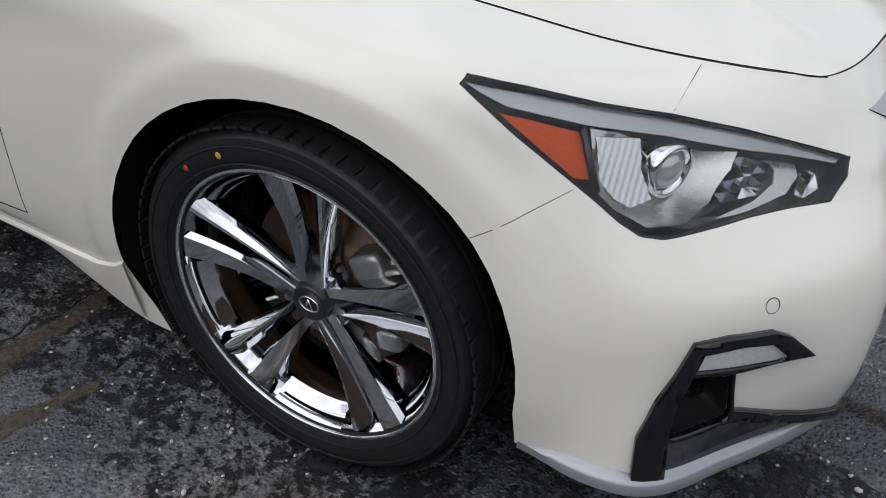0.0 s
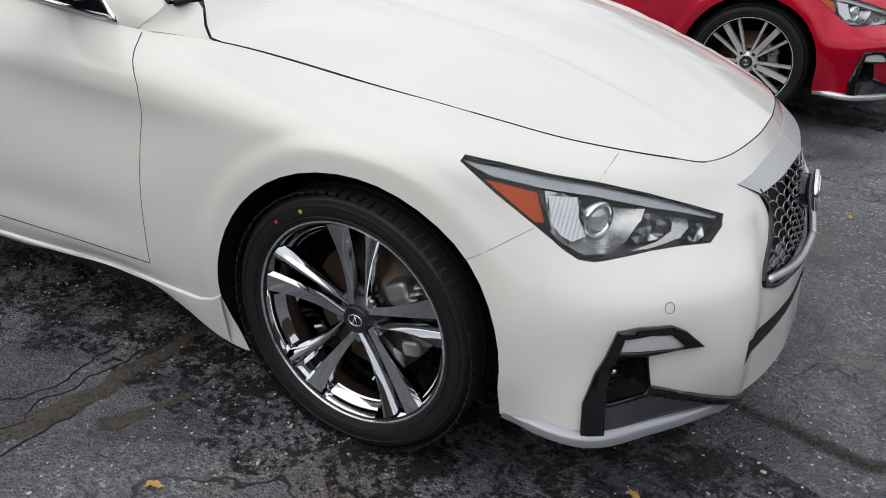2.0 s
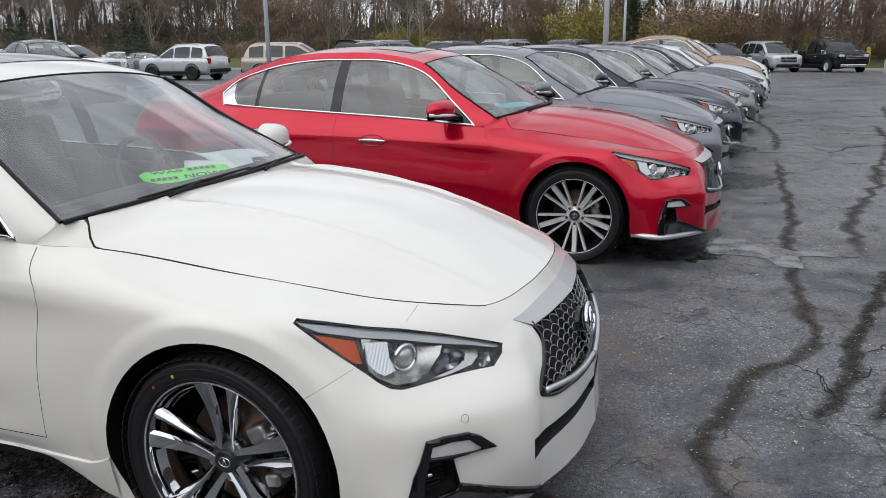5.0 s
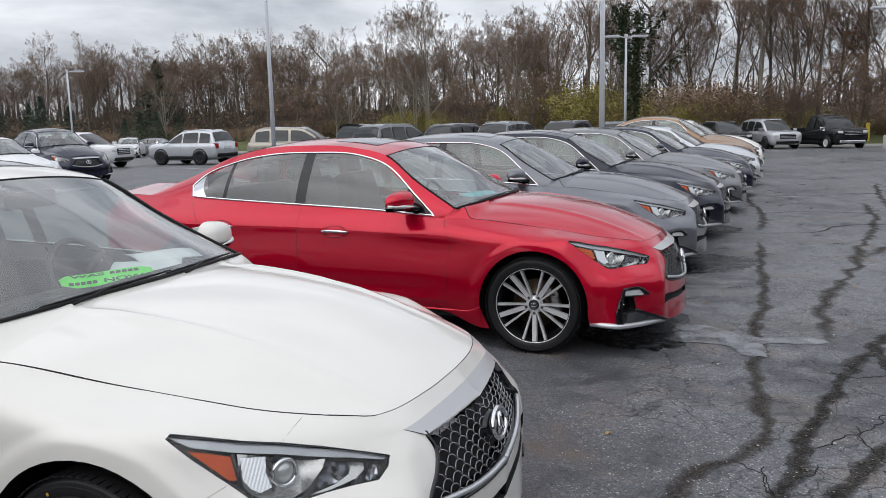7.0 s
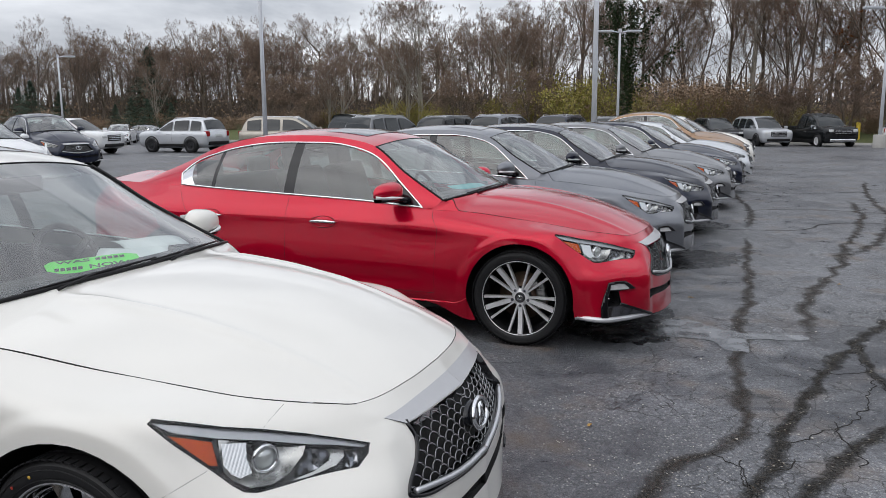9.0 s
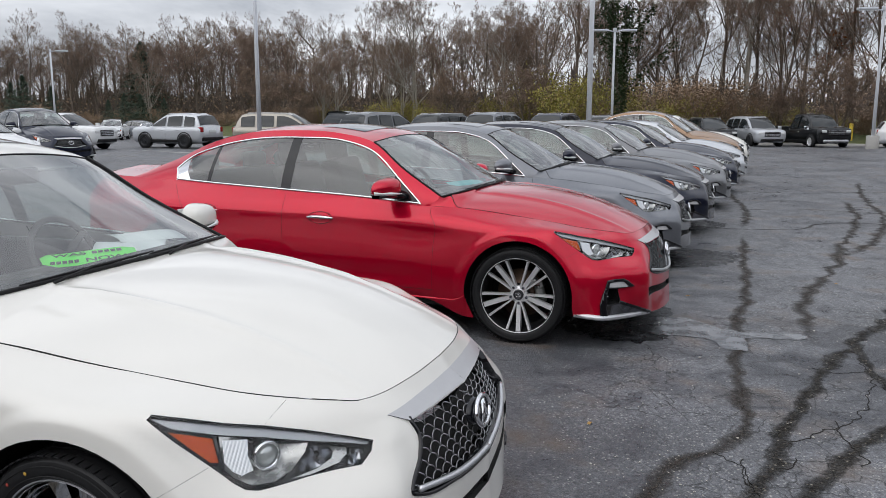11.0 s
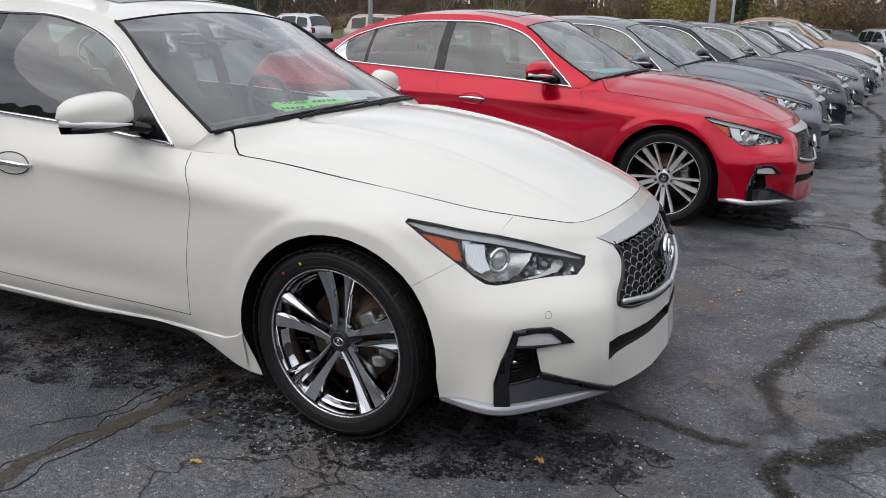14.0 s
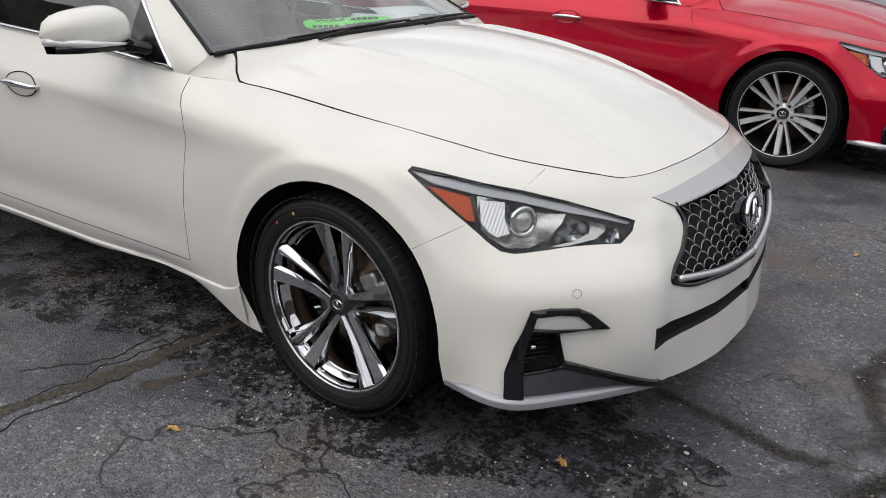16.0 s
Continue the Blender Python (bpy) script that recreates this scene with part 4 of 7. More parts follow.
    cow = [[(r[0][0] + dx, r[0][1] * (1 - dx * 0.1), r[0][2] - dz) for r in ws[3:]] for dx, dz in ((-0.01, 0.002), (0.008, 0.010), (0.022, 0.03))]
    grid(cb, cow)
    part("cowl", mirrored(cb), TRIM_BLACK, car)
    gb = bmesh.new()
    back = roof_net(rail, -3.32, -2.60, 0.055, 12)
    grid(gb, back)
    part("rear_window", mirrored(gb), SIDE_GLASS, car)
    tb = bmesh.new()
    belt = spline(shell_rows()[5], 0.03)
    deck = [[(x + (min(0, 0) if x > -3.3 else 0), -w * (1 - q), z + 0.02 * (1 - (1 - q) ** 2)) for q in np.linspace(0, 1, 10)] for x, w, z in belt if x < -2.9 and w > 0.001]
    grid(tb, deck)
    mirrored(tb)
    bmesh.ops.recalc_face_normals(tb, faces=tb.faces[:])
    part("trunk_lid", tb, coat, car)
    # wipers
    for y0, y1, sag in ((-0.52, 0.06, 0.0), (0.02, 0.60, 0.0)):
        wp = bmesh.new()
        run = []
        for y in np.linspace(y0, y1, 14):
            j = min(range(len(ws)), key=lambda i: abs(ws[i][0][1] + abs(y)))
            p = ws[j][0] + (ws[j][1] - ws[j][0]) * (0.02 + 0.22 * (y - y0) / (y1 - y0))
            run.append((p[0] + 0.010, y, p[2] + 0.012))
        tube(wp, run, [0.003 + 0.0025 * math.sin(math.pi * i / 13) for i in range(14)], 6)
        tube(wp, [run[6], (run[2][0] + 0.03, run[2][1], run[2][2] - 0.012)], 0.005, 6)
        part("wiper", wp, TRIM_BLACK, car)
    for left in (0, 1):
        mirror(car, coat, left)
        door_handle(car, tree, -1.50, left, coat)
        door_handle(car, tree, -2.50, left, coat)
    interior(car)


def mirror(car, coat, left):
    """Door mirror: painted shell with a flat underside, indicator strip, black foot and arm, glass."""
    fix = flipped_free if left else (lambda b: b)
    mx, my, mz = MIRROR
    mx += 0.09 * left
    b = bmesh.new()
    prof = []
    for t in np.linspace(0, 1, 17):
        y = my + 0.125 - 0.265 * t
        r = (1 - abs(2 * t - 1) ** 3.2) ** 0.5 if 0 < t < 1 else 0.03
        ring = []
        for k in range(24):
            ang = 2 * math.pi * k / 24
            c, s = math.cos(ang), math.sin(ang)
            xx = (0.095 if c > 0 else 0.035) * math.copysign(abs(c) ** 0.8, c) * r * (1 - 0.1 * t)
            zz = ((0.092 - 0.028 * t) if s > 0 else 0.040) * math.copysign(abs(s) ** 0.65, s) * r
            ring.append((mx + xx - 0.045 * t**2, y, mz + zz + 0.006))
        prof.append(ring)
    v = [[b.verts.new(p) for p in ring] for ring in prof]
    for i in range(len(v) - 1):
        for k in range(24):
            b.faces.new((v[i][k], v[i + 1][k], v[i + 1][(k + 1) % 24], v[i][(k + 1) % 24]))
    b.faces.new(v[0])
    b.faces.new(v[-1][::-1])
    bmesh.ops.recalc_face_normals(b, faces=b.faces[:])
    top = part("mirror_housing", fix(b), coat, car, "painted door mirror with indicator strip")
    ind = bmesh.new()
    run = [(mx + 0.088 * (1 - 0.9 * max(0, (t - 0.35) / 0.65) ** 2.2) - 0.045 * t**2 + 0.004, my + 0.06 - 0.195 * t, mz - 0.024 + 0.012 * t) for t in np.linspace(0, 1, 14)]
    tube(ind, run, [0.003 + 0.010 * min(1, 1.5 * t) for t in np.linspace(0, 1, 14)], 8)
    part("indicator", fix(ind), FOG_GLASS, top)
    foot = bmesh.new()
    rows = []
    for t in np.linspace(0.06, 0.94, 11):
        r = (1 - abs(2 * t - 1) ** 3.2) ** 0.5
        y = my + 0.125 - 0.265 * t
        x0, x1 = mx - 0.03 * r - 0.045 * t**2, mx + 0.084 * r - 0.045 * t**2
        rows.append([(x0, y, mz - 0.024), (x1, y, mz - 0.024), (x1 - 0.008, y, mz - 0.046), (x0 + 0.01, y, mz - 0.050), (x0, y, mz - 0.024)])
    g = grid(foot, rows)
    tube(foot, [(mx + 0.02, my + 0.08, mz - 0.036), (mx + 0.05, my + 0.13, mz - 0.045), (mx + 0.095, my + 0.165, mz - 0.060)], [0.024, 0.022, 0.026], 10)
    bmesh.ops.recalc_face_normals(foot, faces=foot.faces[:])
    part("mirror_foot", fix(foot), GLOSS_BLACK, top)
    gl = bmesh.new()
    box(gl, (mx - 0.050, my - 0.10, mz - 0.03), (mx - 0.044, my + 0.10, mz + 0.062), 0.002)
    part("mirror_glass", fix(gl), CHROME, top)


def door_handle(car, tree, x, left, coat):
    fix = flipped_free if left else (lambda b: b)
    z = 0.785 + (0.018 if x < -2 else 0)
    b = bmesh.new()
    pts = []
    for t in np.linspace(0, 1, 12):
        p, n = on(tree, x + 0.115 - 0.23 * t, z + 0.008 * math.sin(math.pi * t), SX, SZ)
        pts.append(p + Vector((0, -0.004 - 0.030 * math.sin(math.pi * t) ** 0.5, 0)))
    tube(b, pts, [0.007 + 0.006 * math.sin(math.pi * t) ** 0.6 for t in np.linspace(0, 1, 12)], 8)
    top = part("door_handle", fix(b), CHROME, car, "chrome pull door handle")
    cup = bmesh.new()
    c, n = on(tree, x, z, SX, SZ, -0.001)
    ring = [on(tree, x + 0.10 * math.cos(t), z + 0.042 * math.sin(t), SX, SZ, -0.0015)[0] for t in np.linspace(0, 2 * math.pi, 28, endpoint=False)]
    inner = [on(tree, x + 0.06 * math.cos(t), z + 0.022 * math.sin(t), SX, SZ, 0.002)[0] for t in np.linspace(0, 2 * math.pi, 28, endpoint=False)]
    a, d = [cup.verts.new(p) for p in ring], [cup.verts.new(p) for p in inner]
    for k in range(28):
        cup.faces.new((a[k], a[(k + 1) % 28], d[(k + 1) % 28], d[k]))
    cup.faces.new(d)
    bmesh.ops.recalc_face_normals(cup, faces=cup.faces[:])
    part("handle_cup", fix(cup), coat, top)
    # the cup is nearly flush; a black ring draws the shadow of its edge
    rim = bmesh.new()
    tube(rim, ring, 0.0022, 5, closed=True)
    part("cup_shadow_ring", fix(rim), DEEP, top, "dark ring standing in for the shadow round the handle cup")


def seat(name, x, y, car, back=0.62):
    b = bmesh.new()
    box(b, (x - 0.26, y - 0.25, 0.42), (x + 0.28, y + 0.25, 0.62), 0.06, None, 3)
    box(b, (-0.09, -0.25, 0.0), (0.09, 0.25, back), 0.07, Matrix.Translation((x - 0.26, y, 0.55)) @ pose(0, 0, 0, 0, -18, 0), 3)
    s = part(name, b, CLOTH, car)
    h = bmesh.new()
    box(h, (-0.05, -0.135, 0.0), (0.05, 0.135, 0.19), 0.045, Matrix.Translation((x - 0.46, y, 1.13)) @ pose(0, 0, 0, 0, -10, 0), 3)
    part("headrest", h, CLOTH, s)


def interior(car):
    seat("front_seat", -1.55, -0.37, car)
    seat("front_seat", -1.55, 0.37, car)
    b = bmesh.new()
    box(b, (-2.75, -0.62, 0.45), (-2.3, 0.62, 0.62), 0.06)
    box(b, (-2.95, -0.62, 0.58), (-2.72, 0.62, 1.06), 0.07, None, 3)
    rear = part("rear_seat", b, CLOTH, car)
    for y in (-0.36, 0.36):
        h = bmesh.new()
        box(h, (-2.93, y - 0.13, 1.04), (-2.82, y + 0.13, 1.19), 0.045, None, 3)
        part("headrest", h, CLOTH, rear)
    d = bmesh.new()
    prof = [(-0.50, 0.950), (-0.66, 0.955), (-0.85, 0.945), (-1.0, 0.92), (-1.06, 0.87), (-1.04, 0.70)]
    grid(d, [[(x - 0.10 * (abs(y) / 0.68) ** 2, y, z - 0.035 * (abs(y) / 0.68) ** 2) for y in np.linspace(-0.68, 0.68, 15)] for x, z in prof])
    part("dashboard", d, CLOTH, car, "black leather dashboard top")
    w = bmesh.new()
    tilt = Matrix.Translation((-1.17, 0.37, 0.90)) @ pose(0, 0, 0, 0, 65, 0)
    tube(w, [tilt @ Vector((0.18 * math.cos(t), 0.18 * math.sin(t), 0)) for t in np.linspace(0, 2 * math.pi, 32, endpoint=False)], 0.015, 8, closed=True)
    for t in (0, 2.1, 4.2):
        tube(w, [tilt @ Vector((0, 0, 0)), tilt @ Vector((0.17 * math.cos(t), 0.17 * math.sin(t), 0))], 0.02, 6)
    part("steering_wheel", w, CLOTH, car)
    for y in (-0.33, 0.33):
        vb = bmesh.new()
        box(vb, (-0.09, -0.20, -0.006), (0.09, 0.20, 0.006), 0.005, Matrix.Translation((-1.30, y, 1.325)) @ pose(0, 0, 0, 0, 22, 0))
        part("sun_visor", vb, PAPER, car, "pale grey sun visor")
    m = bmesh.new()
    box(m, (-1.06, -0.12, 1.255), (-1.03, 0.12, 1.32), 0.012)
    part("rear_view_mirror", m, TRIM_BLACK, car)
    f = bmesh.new()
    box(f, (-3.2, -0.78, 0.22), (-0.55, 0.78, 0.40), 0.02)
    part("cabin_floor", f, DEEP, car)
    for y in (-0.70, 0.70):
        dp = bmesh.new()
        box(dp, (-2.75, y - 0.03, 0.38), (-0.75, y + 0.03, 0.91), 0.02)
        part("door_panel", dp, CLOTH, car)
    pb = bmesh.new()
    box(pb, (-3.35, -0.62, 0.95), (-2.9, 0.62, 0.99), 0.01)
    part("parcel_shelf", pb, CLOTH, car)
    hl = bmesh.new()
    grid(hl, [[(x, y, 1.372 - 0.05 * (abs(y) / 0.5) ** 2 - (0.07 if x < -2.4 else 0)) for y in np.linspace(-0.52, 0.52, 7)] for x in (-1.25, -1.6, -2.0, -2.5)])
    part("headliner", hl, PAPER, car)


def under(car):
    """Wheel liners, floor pan and bay walls that close the body from below."""
    for x0 in (0.0, -WHEELBASE):
        for s in (-1, 1):
            b = bmesh.new()
            ang = np.linspace(radians(-25), radians(205), 22)
            grid(b, [[(x0 + 0.398 * math.cos(t), s * y, HUB_Z + 0.392 * math.sin(t)) for y in (0.885, 0.58)] for t in ang])
            mid = b.verts.new((x0, s * 0.58, HUB_Z))
            ring = [b.verts.new((x0 + 0.398 * math.cos(t), s * 0.58, HUB_Z + 0.392 * math.sin(t))) for t in ang]
            for k in range(21):
                b.faces.new((mid, ring[k], ring[k + 1]))
            part("wheel_liner", b, DEEP, car)
    f = bmesh.new()
    box(f, (-3.75, -0.57, 0.19), (0.74, 0.57, 0.24), 0.02)
    box(f, (-2.42, -0.85, 0.20), (-0.42, 0.85, 0.30), 0.02)
    part("floor_pan", f, DEEP, car)


# ---- wheels ----
def tyre(bm, r=0.329, half=0.118, rim=0.254):
    """Tyre with a rounded sidewall and a grooved tread."""
    prof = [(half * 0.86, rim - 0.006), (half * 0.97, rim + 0.012), (half * 1.03, rim + 0.035), (half * 0.99, rim + 0.056), (half * 0.90, r - 0.009), (half * 0.80, r - 0.002)]
    tread = []
    for g in (0.52, 0.18, -0.18, -0.52):
        tread += [(half * (g + 0.055), r), (half * (g + 0.05), r - 0.007), (half * (g - 0.05), r - 0.007), (half * (g - 0.055), r)]
    full = prof + tread + [(-a, b) for a, b in prof[::-1]]
    lathe(bm, full, 72)
    bmesh.ops.recalc_face_normals(bm, faces=bm.faces[:])
    # shoulder sipes
    for k in range(72):
        t = 2 * math.pi * k / 72
        for s in (1, -1):
            m = Matrix.Rotation(t, 4, "Y")
            box(bm, (r - 0.0035, s * half * 0.88 - 0.016, -0.0105), (r + 0.0006, s * half * 0.88 + 0.013, 0.0105), 0.0, m)
    # rings on the sidewall
    for rr, a in ((rim + 0.016, half * 0.992), (rim + 0.045, half * 1.022)):
        tube(bm, [(rr * math.cos(t), -a, rr * math.sin(t)) for t in np.linspace(0, 2 * math.pi, 72, endpoint=False)], 0.0016, 5, closed=True)


def arm(bm, ang, r0, r1, w0, w1, off0, off1, y0, y1, depth, edge=0.3):
    """One spoke from the hub to the rim: a ridged bar whose face leans out; angles in radians."""
    ca, sa = math.cos(ang), math.sin(ang)
    rows = []
    for t in np.linspace(0, 1, 7):
        r = r0 + (r1 - r0) * t
        w = w0 + (w1 - w0) * t
        o = off0 + (off1 - off0) * t
        y = y0 + (y1 - y0) * t ** 1.5
        sect = [(o - w, y + depth), (o - w, y + 0.010), (o - w * edge, y), (o + w * edge, y), (o + w, y + 0.010), (o + w, y + depth)]
        rows.append([(r * ca - c * sa, yy, r * sa + c * ca) for c, yy in sect])
    v = grid(bm, rows)
    bm.faces.new(v[0])
    bm.faces.new(v[-1][::-1])


def blade(bm, ang, r0, r1, w0, w1, off0, off1, y0, y1, depth, rounded):
    """A spoke that widens and curves towards the rim: a flat mirror face with slim bevels, or a rounded ridge."""
    ca, sa = math.cos(ang), math.sin(ang)
    rows = []
    flat = [(-1, 1.0), (-1, 0.010), (-0.72, 0.0), (0.80, 0.002), (1, 0.013), (1, 1.0)]
    ridge = [(-1, 1.0), (-1, 0.020), (-0.72, 0.009), (-0.35, 0.001), (-0.05, 0.0), (0.35, 0.006), (0.72, 0.014), (1, 0.024), (1, 1.0)]
    for t in np.linspace(0, 1, 13):
        r, w = r0 + (r1 - r0) * t, w0 + (w1 - w0) * t**1.4
        o = off0 + (off1 - off0) * t + 0.006 * math.sin(math.pi * t) * (1 if off0 < 0 else -1)
        y = y0 + (y1 - y0) * t**1.3 + 0.004 * math.sin(math.pi * t)
        sect = [(w * c, depth if q == 1.0 else q) for c, q in (ridge if rounded else flat)]
        rows.append([(r * ca - (o + c) * sa, y + yy, r * sa + (o + c) * ca) for c, yy in sect])
    v = grid(bm, rows)
    bm.faces.new(v[0])
    bm.faces.new(v[-1][::-1])


def rim_barrel(bm, r=0.258):
    lathe(bm, [(-0.104, r - 0.006), (-0.110, r - 0.001), (-0.106, r + 0.003), (-0.085, r - 0.004), (-0.06, r - 0.018), (0.06, r - 0.030), (0.10, r - 0.012)], 72)
    bmesh.ops.recalc_face_normals(bm, faces=bm.faces[:])
    bmesh.ops.reverse_faces(bm, faces=bm.faces[:])


def wheel(car, x, y, style, turn=0.0, phase=0.0):
    """A wheel with its brake; the outer face looks to -y of the wheel's own frame."""
    m = Matrix.Translation((x, y, HUB_Z)) @ pose(0, 0, 0, 0, 0, turn + (180 if y > 0 else 0)) @ Matrix.Rotation(-phase, 4, "Y")
    tb = bmesh.new()
    tyre(tb)
    top = part("wheel", tb, RUBBER, car, "low-profile black tyre on its alloy wheel")
    sharp(top, 30)
    top.matrix_basis = m
    rb = bmesh.new()
    rim_barrel(rb)
    part("rim", rb, CHROME if style == "chrome" else ALLOY_DARK, top)
    for k in range(5):
        a = 2 * math.pi * k / 5 + math.pi / 2
        if style == "chrome":
            # a pair of twisted blades: a broad one and a ridged one, with a slot between
            for d, w0, w1, rounded in ((0.165, 0.011, 0.031, False), (-0.185, 0.010, 0.027, True)):
                b = bmesh.new()
                blade(b, a + d, 0.036, 0.254, w0, w1, d * 0.075, 0.0, -0.068, -0.102, 0.040, rounded)
                bmesh.ops.recalc_face_normals(b, faces=b.faces[:])
                sharp(part("spoke", b, SPOKE_CHROME, top, "chrome twin spoke"), 24)
            st = bmesh.new()
            for q0, q1 in ((a + 0.33, a + 2 * math.pi / 5 - 0.33),):
                ang = np.linspace(q0, q1, 10)
                for prof in (((0.252, -0.104), (0.246, -0.099), (0.244, -0.088)), ((0.238, -0.084), (0.231, -0.078), (0.228, -0.062), (0.224, -0.058))):
                    grid(st, [[(r * math.cos(t), y, r * math.sin(t)) for r, y in prof] for t in ang])
            bmesh.ops.recalc_face_normals(st, faces=st.faces[:])
            sharp(part("rim_step", st, SPOKE_CHROME, top), 60)
        else:
            a += math.pi
            # a broad bar between two slim ones that leave it near the hub
            for r0, w0, w1, o0, o1 in ((0.03, 0.016, 0.0170, 0.0, 0.0), (0.050, 0.0060, 0.0095, 0.018, 0.080), (0.050, 0.0060, 0.0095, -0.018, -0.080)):
                b = bmesh.new()
                arm(b, a, r0, 0.242 if o1 else 0.253, w0, w1, o0, o1, -0.066 if r0 < 0.05 else -0.074, -0.099, 0.032, 0.88)
                bmesh.ops.recalc_face_normals(b, faces=b.faces[:])
                sharp(part("spoke", b, ALLOY, top), 25)
    lp = bmesh.new()
    tube(lp, [(0.2555 * math.cos(t), -0.107, 0.2555 * math.sin(t)) for t in np.linspace(0, 2 * math.pi, 72, endpoint=False)], 0.0032, 6, closed=True)
    part("rim_lip", lp, CHROME if style == "chrome" else ALLOY, top)
    if x == 0 and style == "chrome":
        for ang, mat, r in ((1.98, DOT_YELLOW, 0.0055), (2.27, DOT_RED, 0.0050)):
            dt = bmesh.new()
            lathe(dt, [(-0.1226, r), (-0.1232, r * 0.9), (-0.1232, 0.0003)], 14)
            for v in dt.verts:
                v.co += Vector((0.287 * math.cos(ang), 0, 0.287 * math.sin(ang)))
            part("paint_dot", dt, mat, top)
    hb = bmesh.new()
    lathe(hb, [(0.0, 0.075), (-0.040, 0.07), (-0.048, 0.055), (-0.054, 0.037), (-0.074, 0.035), (-0.079, 0.031), (-0.077, 0.028), (-0.076, 0.0005)], 32)
    part("hub_cap", hb, GUNMETAL, top, "dark centre cap")
    if style != "chrome":
        st = bmesh.new()
        lathe(st, [(-0.050, 0.062), (-0.064, 0.058), (-0.068, 0.036)], 30)
        part("hub_star", st, ALLOY, top)
    hr = bmesh.new()
    tube(hr, [(0.019 * math.cos(t), -0.077, 0.014 * math.sin(t)) for t in np.linspace(0, 2 * math.pi, 24, endpoint=False)], 0.0018, 6, closed=True)
    tube(hr, [(-0.007, -0.078, -0.010), (0.0, -0.079, 0.011)], 0.0016, 5)
    tube(hr, [(0.007, -0.078, -0.010), (0.0, -0.079, 0.011)], 0.0016, 5)
    part("cap_ring", hr, CHROME, top)
    for k in range(5):
        a = 2 * math.pi * k / 5 + math.pi / 2 + math.pi / 5
        nb = bmesh.new()
        lathe(nb, [(-0.03, 0.013), (-0.058, 0.012), (-0.064, 0.008), (-0.064, 0.0005)], 6)
        for v in nb.verts:
            v.co += Vector((0.058 * math.cos(a), -0.012 if style != "chrome" else 0, 0.058 * math.sin(a)))
        part("lug_nut", nb, DARK_CHROME, top, smooth=False)
    db = bmesh.new()
    lathe(db, [(0.035, 0.165), (0.0, 0.165), (0.0, 0.105), (-0.02, 0.10), (-0.025, 0.07)], 48)
    disc = part("brake_disc", db, IRON, top, "rust-tinged brake disc")
    cb = bmesh.new()
    back = Matrix.Rotation(phase, 4, "Y")
    flip = -1 if y > 0 else 1
    box(cb, (0.085, -0.046, 0.010), (0.150, 0.03, 0.062), 0.022, pose(0, 0, 0, 0, -14, 0), 4)
    box(cb, (0.125, -0.040, -0.018), (0.180, 0.03, 0.030), 0.020, pose(0, 0, 0, 0, -14, 0), 4)
    box(cb, (0.10, -0.02, -0.085), (0.165, 0.04, 0.075), 0.02, None, 2)
    box(cb, (0.085, -0.036, -0.105), (0.135, 0.03, -0.062), 0.018, None, 4)
    tube(cb, [(0.132, -0.05, 0.028), (0.150, -0.05, 0.036)], 0.007, 8)
    bmesh.ops.transform(cb, matrix=back @ Matrix.Diagonal((flip, 1, 1, 1)) @ Matrix.Rotation(radians(-12), 4, "Y"), verts=cb.verts[:])
    if flip < 0:
        bmesh.ops.reverse_faces(cb, faces=cb.faces[:])
    part("brake_caliper", cb, CALIPER, top, "bare metal brake caliper")
    pin = bmesh.new()
    tube(pin, [(0.110, -0.040, 0.048), (0.150, -0.038, 0.036)], 0.006, 8)
    bmesh.ops.transform(pin, matrix=back @ Matrix.Diagonal((flip, 1, 1, 1)) @ Matrix.Rotation(radians(-12), 4, "Y"), verts=pin.verts[:])
    part("caliper_pin", pin, IRON, top, "rusty caliper pin")
    return top


SPOKE_CHROME = plain("polished_spoke_chrome", (0.62, 0.63, 0.65), 0.06, 1.0, 30.0, 0.03)
DOT_YELLOW = plain("yellow_dot", (0.62, 0.38, 0.06), 0.6)
DOT_RED = plain("red_dot", (0.45, 0.05, 0.03), 0.6)
ALLOY_DARK = plain("dark_rim_barrel", (0.03, 0.03, 0.032), 0.35, 0.7, 60.0, 0.2)


def repaint(car, coat):
    """Gives the painted parts of a copied car their own colour."""
    for o in car.children_recursive:
        if o.name.split(".")[0] in PAINTED + ("fender_corner",):
            o.material_slots[0].link = "OBJECT"
            o.material_slots[0].material = coat
        elif o.name.split(".")[0] == "splitter_lip":
            o.material_slots[0].link = "OBJECT"
            o.material_slots[0].material = SATIN


# ---- ground ----
gm = Mat("wet_worn_asphalt", (0.05, 0.05, 0.052), 0.5)
GROUND = gm.m
where = gm.coords()
wide = gm.noise(0.45, 6.0, 0.6, where)
mid = gm.noise(3.2, 6.0, 0.65, where, 0.5)
grit = gm.mix(0.45, gm.noise(150.0, 4.0, 0.75, where), gm.noise(38.0, 5.0, 0.7, where))
stones = gm.node("ShaderNodeTexVoronoi", Scale=120.0)
gm.link(where, stones.inputs["Vector"])
stone_tone = gm.grey(stones.outputs["Color"], [(0.0, 0.55), (0.70, 1.0), (0.92, 1.3), (1.0, 2.2)])
dry = gm.mix(gm.grey(grit, [(0.40, 0.0), (0.62, 1.0)]), (0.050, 0.053, 0.061), (0.230, 0.236, 0.252))
dry = gm.mix(1.0, dry, stone_tone, "MULTIPLY")
dry = gm.mix(1.0, dry, gm.grey(gm.noise(0.8, 5.0, 0.6, where), [(0.32, 0.62), (0.50, 1.0), (0.68, 1.30)]), "MULTIPLY")
lane_x = gm.node("ShaderNodeSeparateXYZ")
